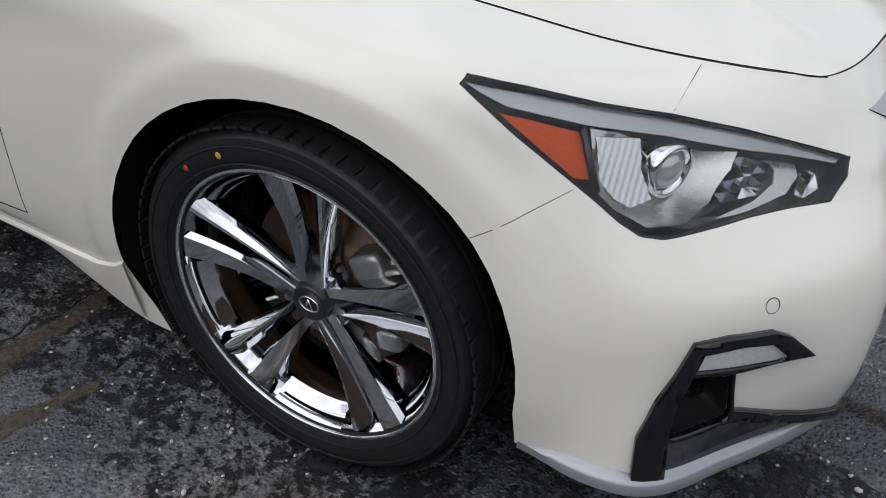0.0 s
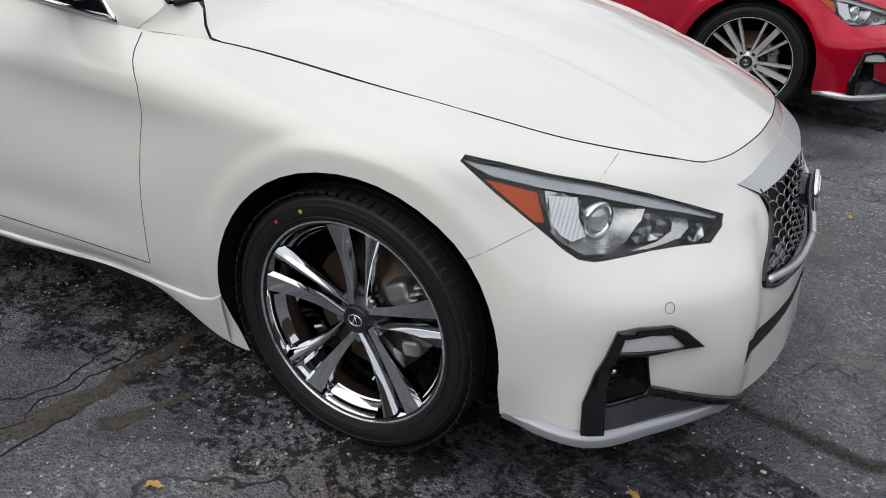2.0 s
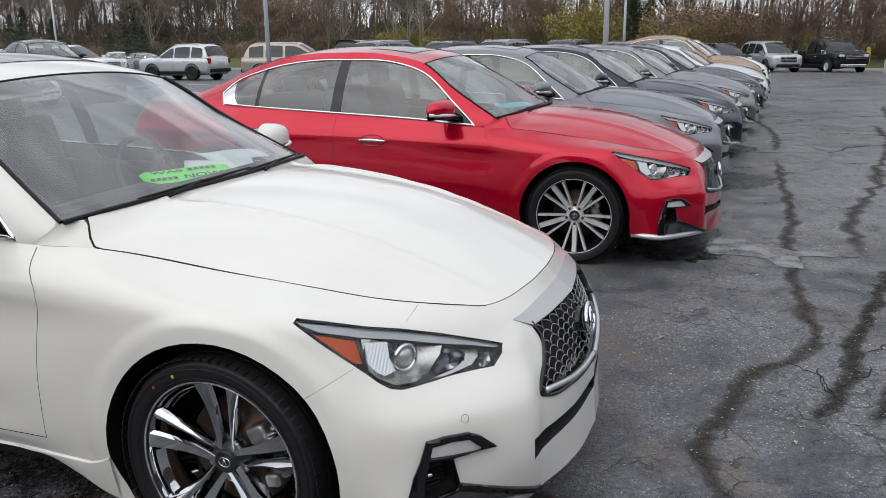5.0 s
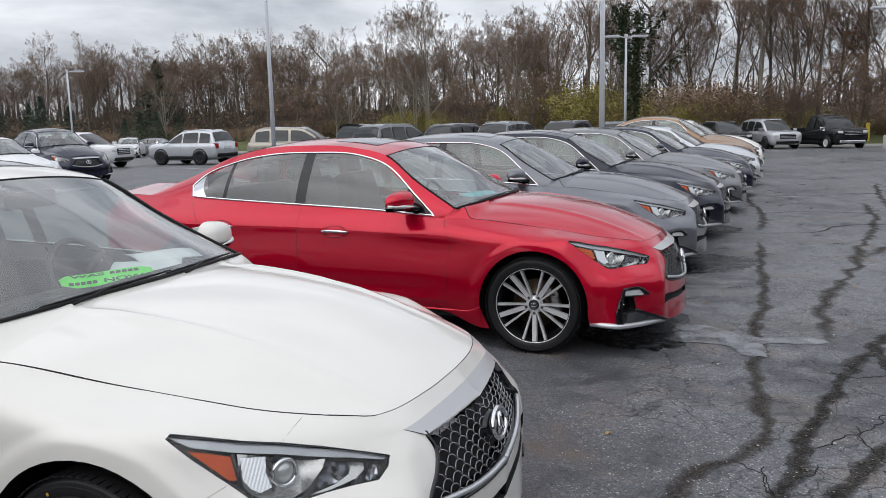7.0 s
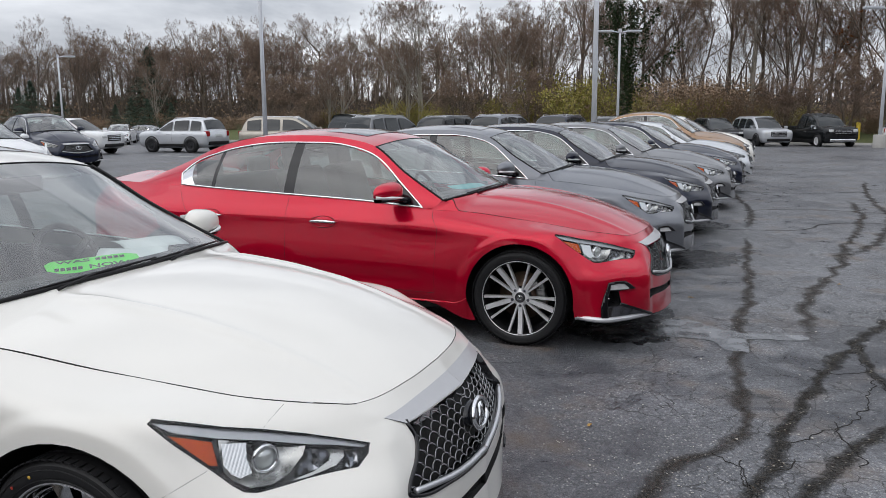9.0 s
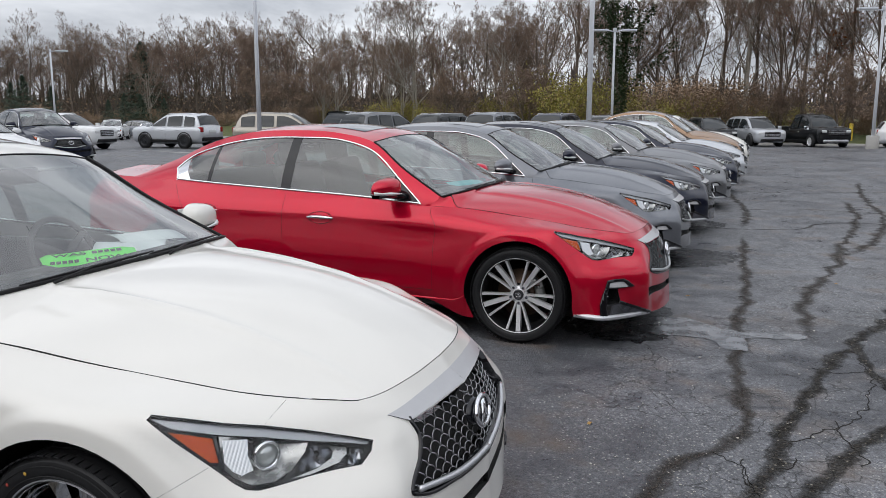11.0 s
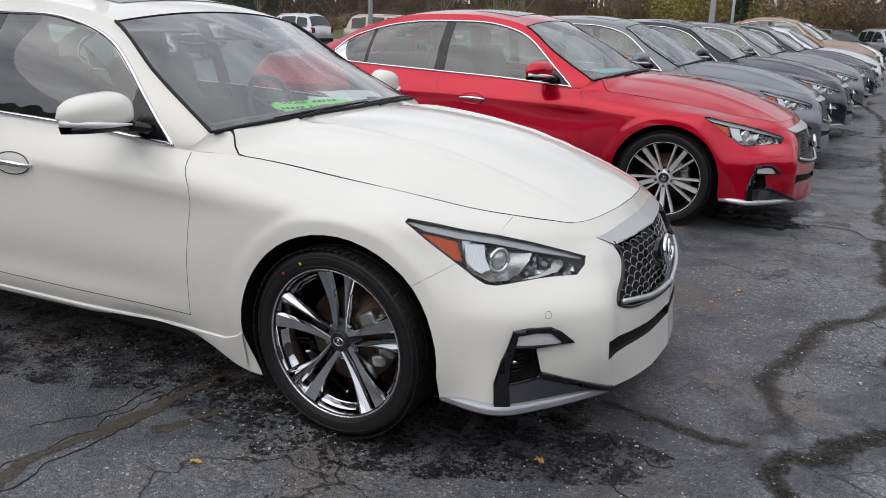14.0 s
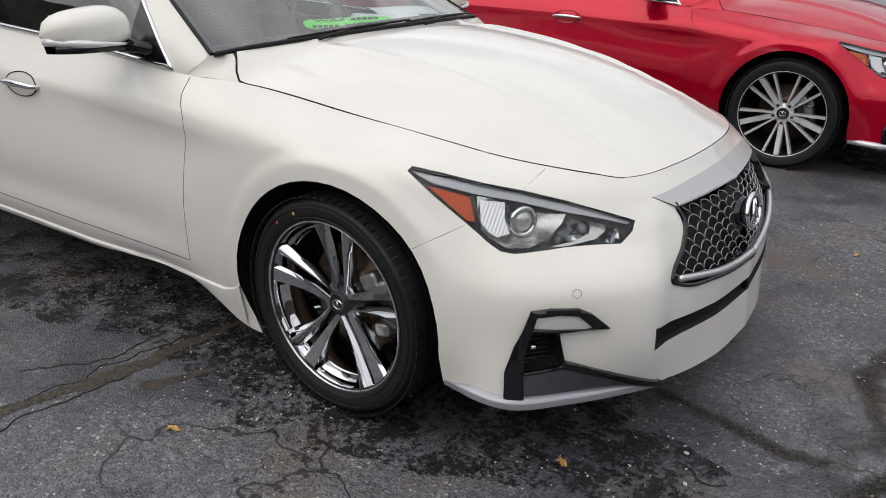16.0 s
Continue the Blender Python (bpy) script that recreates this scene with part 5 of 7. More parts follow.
gm.link(gm.mix(0.85, gm.mix(1.0, where, gm.noise(0.9, 4.0, 0.6, where), "ADD"), where), lane_x.inputs[0])
lane_map = gm.node("ShaderNodeMapRange")
for k, v in (("From Min", 0.95), ("From Max", 1.6)):
    lane_map.inputs[k].default_value = v
gm.link(lane_x.outputs[0], lane_map.inputs["Value"])
lane = lane_map.outputs[0]
dry = gm.mix(1.0, dry, gm.grey(lane, [(0.0, 0.97), (1.0, 1.22)]), "MULTIPLY")
# bright chips of bare stone where the surface has worn open
chips = gm.node("ShaderNodeTexVoronoi", Scale=78.0)
gm.link(where, chips.inputs["Vector"])
worn = gm.grey(gm.mix(0.6, gm.noise(1.3, 5.0, 0.6, where), gm.noise(6.0, 4.0, 0.6, where)), [(0.48, 0.0), (0.59, 1.0)])
worn = gm.mix(gm.grey(lane, [(0.0, 0.05), (1.0, 0.7)]), worn, (1.0, 1.0, 1.0))
chip_mask = gm.mix(1.0, gm.grey(chips.outputs["Color"], [(0.68, 0.0), (0.73, 1.0)]), worn, "MULTIPLY")
chip_mask = gm.mix(1.0, chip_mask, gm.grey(chips.outputs["Distance"], [(0.22, 1.0), (0.50, 0.0)]), "MULTIPLY")
dry = gm.mix(chip_mask, dry, (0.50, 0.49, 0.46))
brown = gm.mix(gm.grey(gm.noise(1.6, 5.0, 0.6, where), [(0.53, 0.0), (0.68, 0.65)]), dry, (0.120, 0.082, 0.052))
wet = gm.mix(gm.grey(grit, [(0.36, 0.0), (0.66, 1.0)]), (0.014, 0.016, 0.022), (0.088, 0.093, 0.108))
wet_mask = gm.grey(gm.mix(0.5, wide, mid), [(0.40, 1.0), (0.52, 0.0)])


def crack_net(scale, width, warp_by, lo, hi, at):
    """Dark hairlines between the plates of broken asphalt, in some stretches of it."""
    warp = gm.node("ShaderNodeTexNoise", Scale=warp_by, Detail=5.0)
    gm.link(where, warp.inputs["Vector"])
    moved = gm.node("ShaderNodeVectorMath")
    moved.operation = "ADD"
    gm.link(where, moved.inputs[0])
    gm.link(gm.mix(0.75 if scale < 3 else 0.25, (0.5, 0.5, 0.5), warp.outputs["Color"]), moved.inputs[1])
    cells = gm.node("ShaderNodeTexVoronoi", Scale=scale)
    cells.feature = "DISTANCE_TO_EDGE"
    gm.link(moved.outputs[0], cells.inputs["Vector"])
    lines = gm.grey(cells.outputs["Distance"], [(0.0, 1.0), (width * 0.5, 0.85), (width, 0.0)])
    return gm.mix(1.0, lines, gm.grey(gm.noise(at, 3.0, 0.5, where), [(lo, 0.0), (hi, 0.95)]), "MULTIPLY")


lane_cracks = gm.mix(1.0, crack_net(5.2, 0.022, 5.0, 0.40, 0.50, 1.7), gm.grey(lane, [(0.15, 0.0), (0.8, 1.0)]), "MULTIPLY")
crack_line = gm.mix(1.0, crack_net(1.7, 0.013, 2.2, 0.50, 0.60, 0.9), crack_net(6.5, 0.014, 7.0, 0.57, 0.64, 1.1), "LIGHTEN")
crack_line = gm.mix(1.0, crack_line, lane_cracks, "LIGHTEN")
tone = gm.mix(wet_mask, brown, wet)
tone = gm.mix(crack_line, tone, (0.008, 0.008, 0.008))
gm.to("Base Color", tone)
gloss = gm.mix(wet_mask, gm.grey(mid, [(0.3, 0.36), (0.7, 0.58)]), gm.grey(mid, [(0.3, 0.22), (0.6, 0.44)]))
gm.to("Roughness", gloss)
relief = gm.mix(0.5, gm.grey(stones.outputs["Distance"], [(0.0, 1.0), (0.6, 0.0)]), grit)
relief = gm.mix(crack_line, relief, (0.0, 0.0, 0.0))
gm.bump(relief, 0.95, 0.009)
gb = bmesh.new()


def fall(y):
    """The lot falls away gently towards the woods."""
    return -0.00016 * max(0.0, min(y, 80.0)) ** 2


steps = [-150, -60, 0] + list(range(3, 84, 3)) + [150, 400, 900]
grid(gb, [[(x, y, fall(y)) for y in steps] for x in (-600, -100, -30, 0, 5, 30, 100, 600)])
bmesh.ops.recalc_face_normals(gb, faces=gb.faces[:])
ground = part("ground", gb, GROUND, None, "", False)
tagged(ground, "worn dark grey asphalt parking lot, partly wet", "ground", kind="structure")

# ---- the cars ----
white = sedan(WHITE)
tagged(white, "pearl white sedan with chrome wheels and a green windshield card", "car", "cars in the row")
red = copy_thing(white, pose(0.535, 4.42, 0, 0, 0, -3.5))
repaint(red, RED)
tagged(red, "bright red sedan with silver split-spoke wheels", "car", "cars in the row")
ROW = [(GREY, 0.70, 7.25, "graphite grey sedan parked in the row"), (NAVY, 1.02, 9.75, "dark navy sedan parked in the row"), (STEEL, 1.38, 12.8, "slate grey sedan parked in the row"),
       (BLUE, 1.72, 15.8, "dark blue sedan parked in the row"), (SILVER, 2.05, 18.8, "silver sedan parked in the row")]
for coat, x, y, text in ROW:
    c = copy_thing(white, pose(x, y, fall(y), 0, 0, -1.0))
    repaint(c, coat)
    tagged(c, text, "car", "cars in the row")
    for xx, yy in ((0, -0.797), (-WHEELBASE, -0.797), (0, 0.797), (-WHEELBASE, 0.797)):
        wheel(c, xx, yy, "silver")
white.matrix_basis = pose(0.017, 0.8805, 0, 0, 0, -1.3)
for xx, yy in ((0, -0.797), (-WHEELBASE, -0.797), (0, 0.797), (-WHEELBASE, 0.797)):
    wheel(white, xx, yy, "chrome", -3.0 if xx == 0 else 0.0, radians(WHITE_PHASE))
    wheel(red, xx, yy, "silver", 0.0, 0.03)

# ---- marks on the asphalt ----
def frayed(k, coarse, fine, lo, hi, most):
    """Lets a strip thin out towards its frayed edge, grain by grain."""
    fade = k.node("ShaderNodeAttribute")
    fade.attribute_name = "fade"
    n = k.mix(0.5, k.noise(coarse, 5.0, 0.7), k.noise(fine, 3.0, 0.7))
    both = k.mix(0.5, n, fade.outputs["Fac"])
    k.to("Alpha", k.grey(both, [(lo, 0.0), (hi, most)]))


tar = Mat("tar_and_damp_grit", (0.02, 0.02, 0.02), 0.4, Specular_IOR_Level=0.15)
tg = tar.noise(60.0, 4.0, 0.7)
bits = tar.node("ShaderNodeTexVoronoi", Scale=62.0)
tar.link(tar.coords(), bits.inputs["Vector"])
base = tar.ramp(tg, [(0.36, (0.004, 0.004, 0.003)), (0.52, (0.015, 0.013, 0.010)), (0.68, (0.085, 0.072, 0.058))])
pale = tar.mix(1.0, tar.grey(bits.outputs["Color"], [(0.72, 0.0), (0.78, 1.0)]), tar.grey(bits.outputs["Distance"], [(0.2, 1.0), (0.42, 0.0)]), "MULTIPLY")
tar.to("Base Color", tar.mix(pale, base, (0.36, 0.33, 0.27)))
tar.to("Roughness", tar.grey(tar.noise(7.0, 4.0), [(0.35, 0.35), (0.65, 0.75)]))
tar.bump(tar.mix(0.5, tg, bits.outputs["Distance"]), 0.9, 0.010)
frayed(tar, 9.0, 48.0, 0.50, 0.74, 0.90)
damp = Mat("brown_damp_band", (0.05, 0.04, 0.03), 0.6, Specular_IOR_Level=0.15)
dg = damp.noise(75.0, 4.0, 0.7)
damp.to("Base Color", damp.ramp(dg, [(0.36, (0.010, 0.008, 0.006)), (0.52, (0.036, 0.028, 0.021)), (0.68, (0.13, 0.105, 0.080))]))
damp.bump(dg, 0.8, 0.006)
frayed(damp, 6.0, 45.0, 0.44, 0.80, 0.80)
slit = Mat("open_crack", (0.008, 0.008, 0.007), 0.9)
slit.to("Base Color", slit.ramp(slit.noise(40.0, 3.0), [(0.35, (0.004, 0.004, 0.004)), (0.7, (0.025, 0.021, 0.017))]))
wetm = Mat("wet_asphalt", (0.02, 0.02, 0.02), 0.2, Specular_IOR_Level=0.3)
wg = wetm.noise(120.0, 4.0, 0.7)
wetm.to("Base Color", wetm.mix(wetm.grey(wg, [(0.35, 0.0), (0.65, 1.0)]), (0.003, 0.003, 0.004), (0.026, 0.027, 0.031)))
wetm.to("Roughness", wetm.grey(wetm.noise(9.0, 5.0, 0.6), [(0.35, 0.16), (0.62, 0.5)]))
wetm.bump(wg, 0.9, 0.008)
wetm.to("Alpha", wetm.grey(wetm.mix(0.45, wetm.noise(7.0, 8.0, 0.7), wetm.noise(48.0, 4.0, 0.7)), [(0.485, 0.0), (0.545, 0.93)]))
# wet ground and the noses' contact shadow together, painted near black
soaked_shade = Mat("soaked_shadowed_asphalt", (0.01, 0.01, 0.012), 0.2, Specular_IOR_Level=0.4)
soaked_shade.to("Base Color", soaked_shade.mix(soaked_shade.grey(soaked_shade.noise(90.0, 4.0, 0.7), [(0.4, 0.0), (0.65, 1.0)]), (0.003, 0.003, 0.004), (0.024, 0.025, 0.029)))
soaked_shade.to("Roughness", soaked_shade.grey(soaked_shade.noise(6.0, 5.0, 0.6), [(0.35, 0.10), (0.62, 0.40)]))
soaked_shade.bump(soaked_shade.noise(90.0, 4.0, 0.7), 0.6, 0.005)
soaked_shade.to("Alpha", soaked_shade.grey(soaked_shade.mix(0.35, soaked_shade.noise(5.0, 8.0, 0.7), soaked_shade.noise(48.0, 4.0, 0.7)), [(0.40, 0.0), (0.48, 0.95)]))
# pale base colour adds to the sky reflection that the thin water gives
pudm = Mat("puddle_water_painted_sheen", (0.15, 0.155, 0.165), 0.06, IOR=1.4)
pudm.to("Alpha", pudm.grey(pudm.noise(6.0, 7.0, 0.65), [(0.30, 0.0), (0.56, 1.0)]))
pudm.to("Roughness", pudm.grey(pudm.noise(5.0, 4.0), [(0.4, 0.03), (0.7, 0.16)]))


def band(pts, width, text, mat, ragged=0.45):
    """A ragged strip lying on the ground: old filler, damp grit or an open crack; it thins out to both sides."""
    line = spline([(x, y, 0) for x, y in pts], 0.02)
    b = bmesh.new()
    fade = b.verts.layers.float.new("fade")
    across = (0.0, 0.25, 0.5, 0.75, 1.0)
    rows = []
    for i, p in enumerate(line):
        d = line[min(i + 1, len(line) - 1)] - line[max(i - 1, 0)]
        d = d / (np.linalg.norm(d) + 1e-9)
        side = np.array([-d[1], d[0], 0])
        n1 = 1.2 * noise.noise(Vector((p[0] * 5, p[1] * 5, 1.7))) + 0.5 * noise.noise(Vector((p[0] * 17, p[1] * 17, 4.1)))
        n2 = 1.2 * noise.noise(Vector((p[0] * 5, p[1] * 5, 8.3))) + 0.5 * noise.noise(Vector((p[0] * 17, p[1] * 17, 2.9)))
        wob = 0.35 * width * noise.noise(Vector((p[0] * 3, p[1] * 3, 5.5)))
        if width < 0.03:
            wob += 0.034 * noise.noise(Vector((p[0] * 13, p[1] * 13, 7.5))) + 0.012 * noise.noise(Vector((p[0] * 45, p[1] * 45, 3.5)))
        lo, hi = -width * max(0.15, 0.6 + ragged * n1) + wob, width * max(0.15, 0.6 + ragged * n2) + wob
        rows.append([tuple(p + side * (lo + (hi - lo) * q) + np.array([0, 0, 0.0008 + 0.0024 * math.sin(math.pi * q) + fall(p[1])])) for q in across])
    v = grid(b, rows)
    for i, row in enumerate(v):
        end = min(1.0, 8.0 * min(i, len(v) - 1 - i) / len(v))
        for q, vert in zip(across, row):
            vert[fade] = end * math.sin(math.pi * q)
    bmesh.ops.recalc_face_normals(b, faces=b.faces[:])
    return tagged(part("pavement_crack", b, mat), text, "crack", "cracks in the asphalt", "structure")


FILLED = [
    ([(1.62, 1.0), (1.75, 1.35), (1.83, 1.63), (1.93, 1.94), (2.05, 2.37), (2.21, 2.87), (2.33, 3.36), (2.52, 3.77), (2.72, 4.32), (3.11, 5.12), (3.4, 5.9)], 0.105),
    ([(1.95, 1.3), (2.09, 1.74), (2.21, 2.0), (2.31, 2.19), (2.46, 2.48), (2.6, 2.67), (3.2, 3.1)], 0.09),
    ([(2.72, 4.32), (2.65, 3.58), (2.69, 3.18), (2.85, 2.9)], 0.08),
    ([(1.5, 9.9), (2.16, 9.8), (3.04, 10.0), (3.42, 10.7), (5.0, 11.0)], 0.05),
    ([(2.2, 12.0), (3.2, 12.6), (4.6, 12.3), (6.5, 13.0)], 0.05),
    ([(1.9, 16.0), (3.4, 15.6), (5.5, 16.4), (8.0, 16.0)], 0.05),
    ([(1.28, 0.49), (1.34, 0.44), (1.40, 0.49), (1.50, 0.51), (1.60, 0.67), (1.75, 0.9)], 0.12),
    ([(1.34, 0.42), (1.39, 0.33), (1.44, 0.24), (1.5, 0.1)], 0.08),
]
DAMP = [
    ([(1.10, -0.1), (1.17, 0.09), (1.23, 0.24), (1.27, 0.48), (1.31, 0.61), (1.40, 0.76), (1.37, 0.84), (1.33, 1.04), (1.35, 1.26), (1.45, 1.60), (1.59, 1.91), (1.74, 2.12), (1.86, 2.41), (1.89, 2.67), (1.86, 2.98), (1.88, 3.3), (1.95, 3.96), (2.0, 4.79), (2.12, 6.18), (2.22, 8.27), (2.3, 9.78)], 0.12),
    ([(0.70, 0.62), (0.81, 0.58), (1.01, 0.53), (1.17, 0.52), (1.33, 0.56)], 0.08),
    ([(2.3, 9.3), (2.5, 12.0), (2.4, 16.0), (2.9, 20.0)], 0.14),
    ([(2.31, 3.4), (2.37, 3.98), (2.45, 4.78), (2.67, 5.89), (2.92, 6.79), (3.41, 8.78), (3.97, 11.15), (4.4, 15.0)], 0.15),
    ([(2.9, 7.0), (3.6, 8.6), (4.3, 11.0), (4.8, 15.0), (5.6, 20.0)], 0.16),
]
HAIR = [
    [(2.08, 2.27), (2.28, 2.52), (2.39, 2.65), (2.45, 2.76), (2.57, 3.12), (2.65, 3.42)], [(1.71, 2.05), (1.82, 1.93), (1.85, 1.79), (1.88, 1.74)],
    [(1.83, 2.01), (1.82, 1.87), (1.88, 1.65)], [(2.33, 2.62), (2.32, 2.39), (2.35, 2.26), (2.34, 2.07)], [(2.65, 3.82), (2.66, 3.45), (2.70, 3.14)],
    [(2.32, 3.52), (2.47, 3.46), (2.65, 3.58)], [(1.95, 1.94), (2.03, 2.00), (2.08, 2.08)],
    [(0.91, 0.23), (0.92, 0.12), (0.97, 0.01)], [(0.93, 0.30), (1.01, 0.25), (1.07, 0.26)], [(-0.84, -0.9), (-0.815, -0.64), (-0.78, -0.45), (-0.75, -0.2), (-0.70, 0.0), (-0.64, 0.4)],
    [(-0.70, -0.85), (-0.70, -0.55), (-0.69, -0.40), (-0.66, -0.22)], [(-0.95, -0.45), (-0.84, -0.30), (-0.80, -0.16), (-0.81, 0.0)],
]
for pts, w in FILLED:
    band(pts, w * 1.3, "dark crack in the asphalt filled with tar and grit", tar.m)
for pts, w in DAMP:
    band(pts, w, "brown damp band of silt along an old seam", damp.m)
for pts in HAIR:
    band(pts, 0.006, "thin open crack in the asphalt", slit.m)
silt = Mat("brown_silt", (0.1, 0.09, 0.07), 0.8)
sg = silt.noise(70.0, 4.0, 0.7)
silt.to("Base Color", silt.ramp(sg, [(0.3, (0.028, 0.023, 0.019)), (0.6, (0.085, 0.070, 0.055)), (0.8, (0.19, 0.165, 0.13))]))
silt.bump(sg, 0.8, 0.006)
frayed(silt, 20.0, 60.0, 0.52, 0.62, 0.8)
for pts, w in (([(-0.80, -1.0), (-0.765, -0.74), (-0.745, -0.55), (-0.71, -0.345), (-0.66, -0.08), (-0.645, 0.14), (-0.6, 0.4)], 0.10), ([(-0.60, -0.30), (-0.52, -0.16), (-0.44, -0.05)], 0.07)):
    band(pts, w, "brown silt washed along a crack in the asphalt", silt.m)


def patch(pts, mat, name, text, z=0.002):
    """A damp patch with an uneven edge."""
    c = np.mean(pts, axis=0)
    ring = spline([(x, y, 0) for x, y in pts + pts[:1]], 0.03)[:-1]
    b = bmesh.new()
    out = []
    for p in ring:
        k = 1 + 0.10 * noise.noise(Vector((p[0] * 9, p[1] * 9, 3.0))) + 0.08 * noise.noise(Vector((p[0] * 30, p[1] * 30, 6.0)))
        out.append(b.verts.new((c[0] + (p[0] - c[0]) * k, c[1] + (p[1] - c[1]) * k, z + fall(p[1]))))
    b.faces.new(out)
    bmesh.ops.recalc_face_normals(b, faces=b.faces[:])
    return tagged(part(name, b, mat, None, "", False), text, "wet patch", kind="structure")


patch([(-0.15, -0.02), (0.3, 0.16), (0.5, 0.2), (0.74, 0.16), (0.94, 0.12), (1.05, 0.3), (0.85, 0.43), (0.7, 0.6), (0.5, 0.7), (0.1, 0.6), (-0.2, 0.3)], wetm.m, "wet_patch", "dark wet patch under the car's nose")
patch([(-0.75, 0.1), (-0.45, -0.05), (-0.15, -0.1), (0.2, 0.0), (0.1, 0.5), (-0.5, 0.6), (-0.9, 0.5)], wetm.m, "wet_patch", "dark wet patch behind the tyre", 0.0015)
patch([(-2.9, -0.30), (-2.2, -0.28), (-1.5, -0.22), (-0.9, -0.12), (-0.5, -0.02), (-0.3, 0.12), (-0.6, 0.5), (-1.6, 0.6), (-2.9, 0.5)], wetm.m, "wet_patch", "damp dark asphalt along the car's flank", 0.001)
patch([(-1.0, -0.05), (-0.6, -0.12), (-0.2, -0.24), (0.3, -0.16), (0.7, 0.0), (1.0, 0.14), (0.7, 0.4), (0.0, 0.2), (-0.7, 0.15)], wetm.m, "wet_patch", "damp dark asphalt round the front wheel", 0.0012)
patch([(1.37, 4.46), (1.52, 4.55), (1.72, 4.42), (1.86, 4.27), (2.08, 4.25), (2.38, 4.28), (2.38, 4.18), (2.0, 4.10), (1.94, 3.74), (1.86, 3.76), (1.74, 3.98), (1.55, 4.02), (1.39, 4.0)], pudm.m, "puddle", "shallow puddle with its sky sheen partly painted pale", 0.0045)
patch([(0.75, 3.9), (1.1, 3.75), (1.45, 3.9), (1.5, 4.3), (1.4, 4.9), (0.9, 5.0), (0.6, 4.5)], soaked_shade.m, "wet_patch", "dark patch of wet and painted shadow under the red car's nose", 0.0015)
for y in (7.0, 9.8, 12.7, 15.5):
    patch([(0.9, y - 0.2), (1.5, y - 0.35), (2.0, y), (2.1, y + 0.6), (1.5, y + 0.9), (0.9, y + 0.6)], soaked_shade.m, "wet_patch", "dark patch of wet and painted shadow before a parked car", 0.0015)

# fallen leaves and pebbles
leafm = plain("dry_yellow_leaf", (0.46, 0.27, 0.07), 0.7, 0.0, 90.0, 0.4, 0.3)


def fallen_leaf(x, y, size, turn):
    b = bmesh.new()
    n = 14
    rim = []
    for k in range(n):
        t = 2 * math.pi * k / n
        r = size * (0.62 + 0.30 * math.cos(t) ** 2 + 0.18 * math.cos(5 * t))
        rim.append(b.verts.new((r * math.cos(t), 0.75 * r * math.sin(t), 0.004 + 0.35 * size * abs(math.sin(t)) ** 2 + 0.1 * size * math.sin(3 * t))))
    mid = b.verts.new((0, 0, 0.004))
    for k in range(n):
        b.faces.new((mid, rim[k], rim[(k + 1) % n]))
    tube(b, [(size * 0.8, 0, 0.006), (size * 1.5, size * 0.2, 0.003)], size * 0.03, 4)
    ob = part("fallen_leaf", b, leafm)
    ob.matrix_basis = pose(x, y, 0.001, 0, 0, turn)
    return tagged(ob, "small dry yellow-brown leaf on the asphalt", "leaf", "fallen leaves")


fallen_leaf(-0.304, -0.376, 0.022, 20)
fallen_leaf(0.674, 0.111, 0.022, 130)
fallen_leaf(1.125, 2.216, 0.020, 70)
fallen_leaf(1.6, 5.3, 0.02, 10)
fallen_leaf(2.9, 6.2, 0.02, 200)
pb = bmesh.new()
for i in range(7000):
    near = i < 4200
    x, y = (random.uniform(-1.5, 1.7), random.uniform(-1.0, 2.0)) if near else (random.uniform(0.9, 4.5), random.uniform(1.0, 9.0))
    if noise.noise(Vector((x * 1.7, y * 1.7, 9.0))) + 0.6 * noise.noise(Vector((x * 7, y * 7, 2.0))) < random.uniform(-0.25, 0.45):
        continue
    r = random.uniform(0.0012, 0.0040) * (1 if random.random() < 0.95 else 2.0)
    v = bmesh.ops.create_icosphere(pb, subdivisions=1, radius=r, matrix=Matrix.Translation((x, y, r * 0.5)) @ pose(0, 0, 0, 0, 0, i * 37) @ Matrix.Diagonal((1.3, 0.9, 0.7, 1)))["verts"]
tagged(part("gravel", pb, plain("pale_grit", (0.52, 0.50, 0.46), 0.8, 0.0, 300.0, 0.4), None, "", False), "pale grit scattered over the asphalt", "gravel", kind="stuff")

# ---- card and papers behind the windshield ----

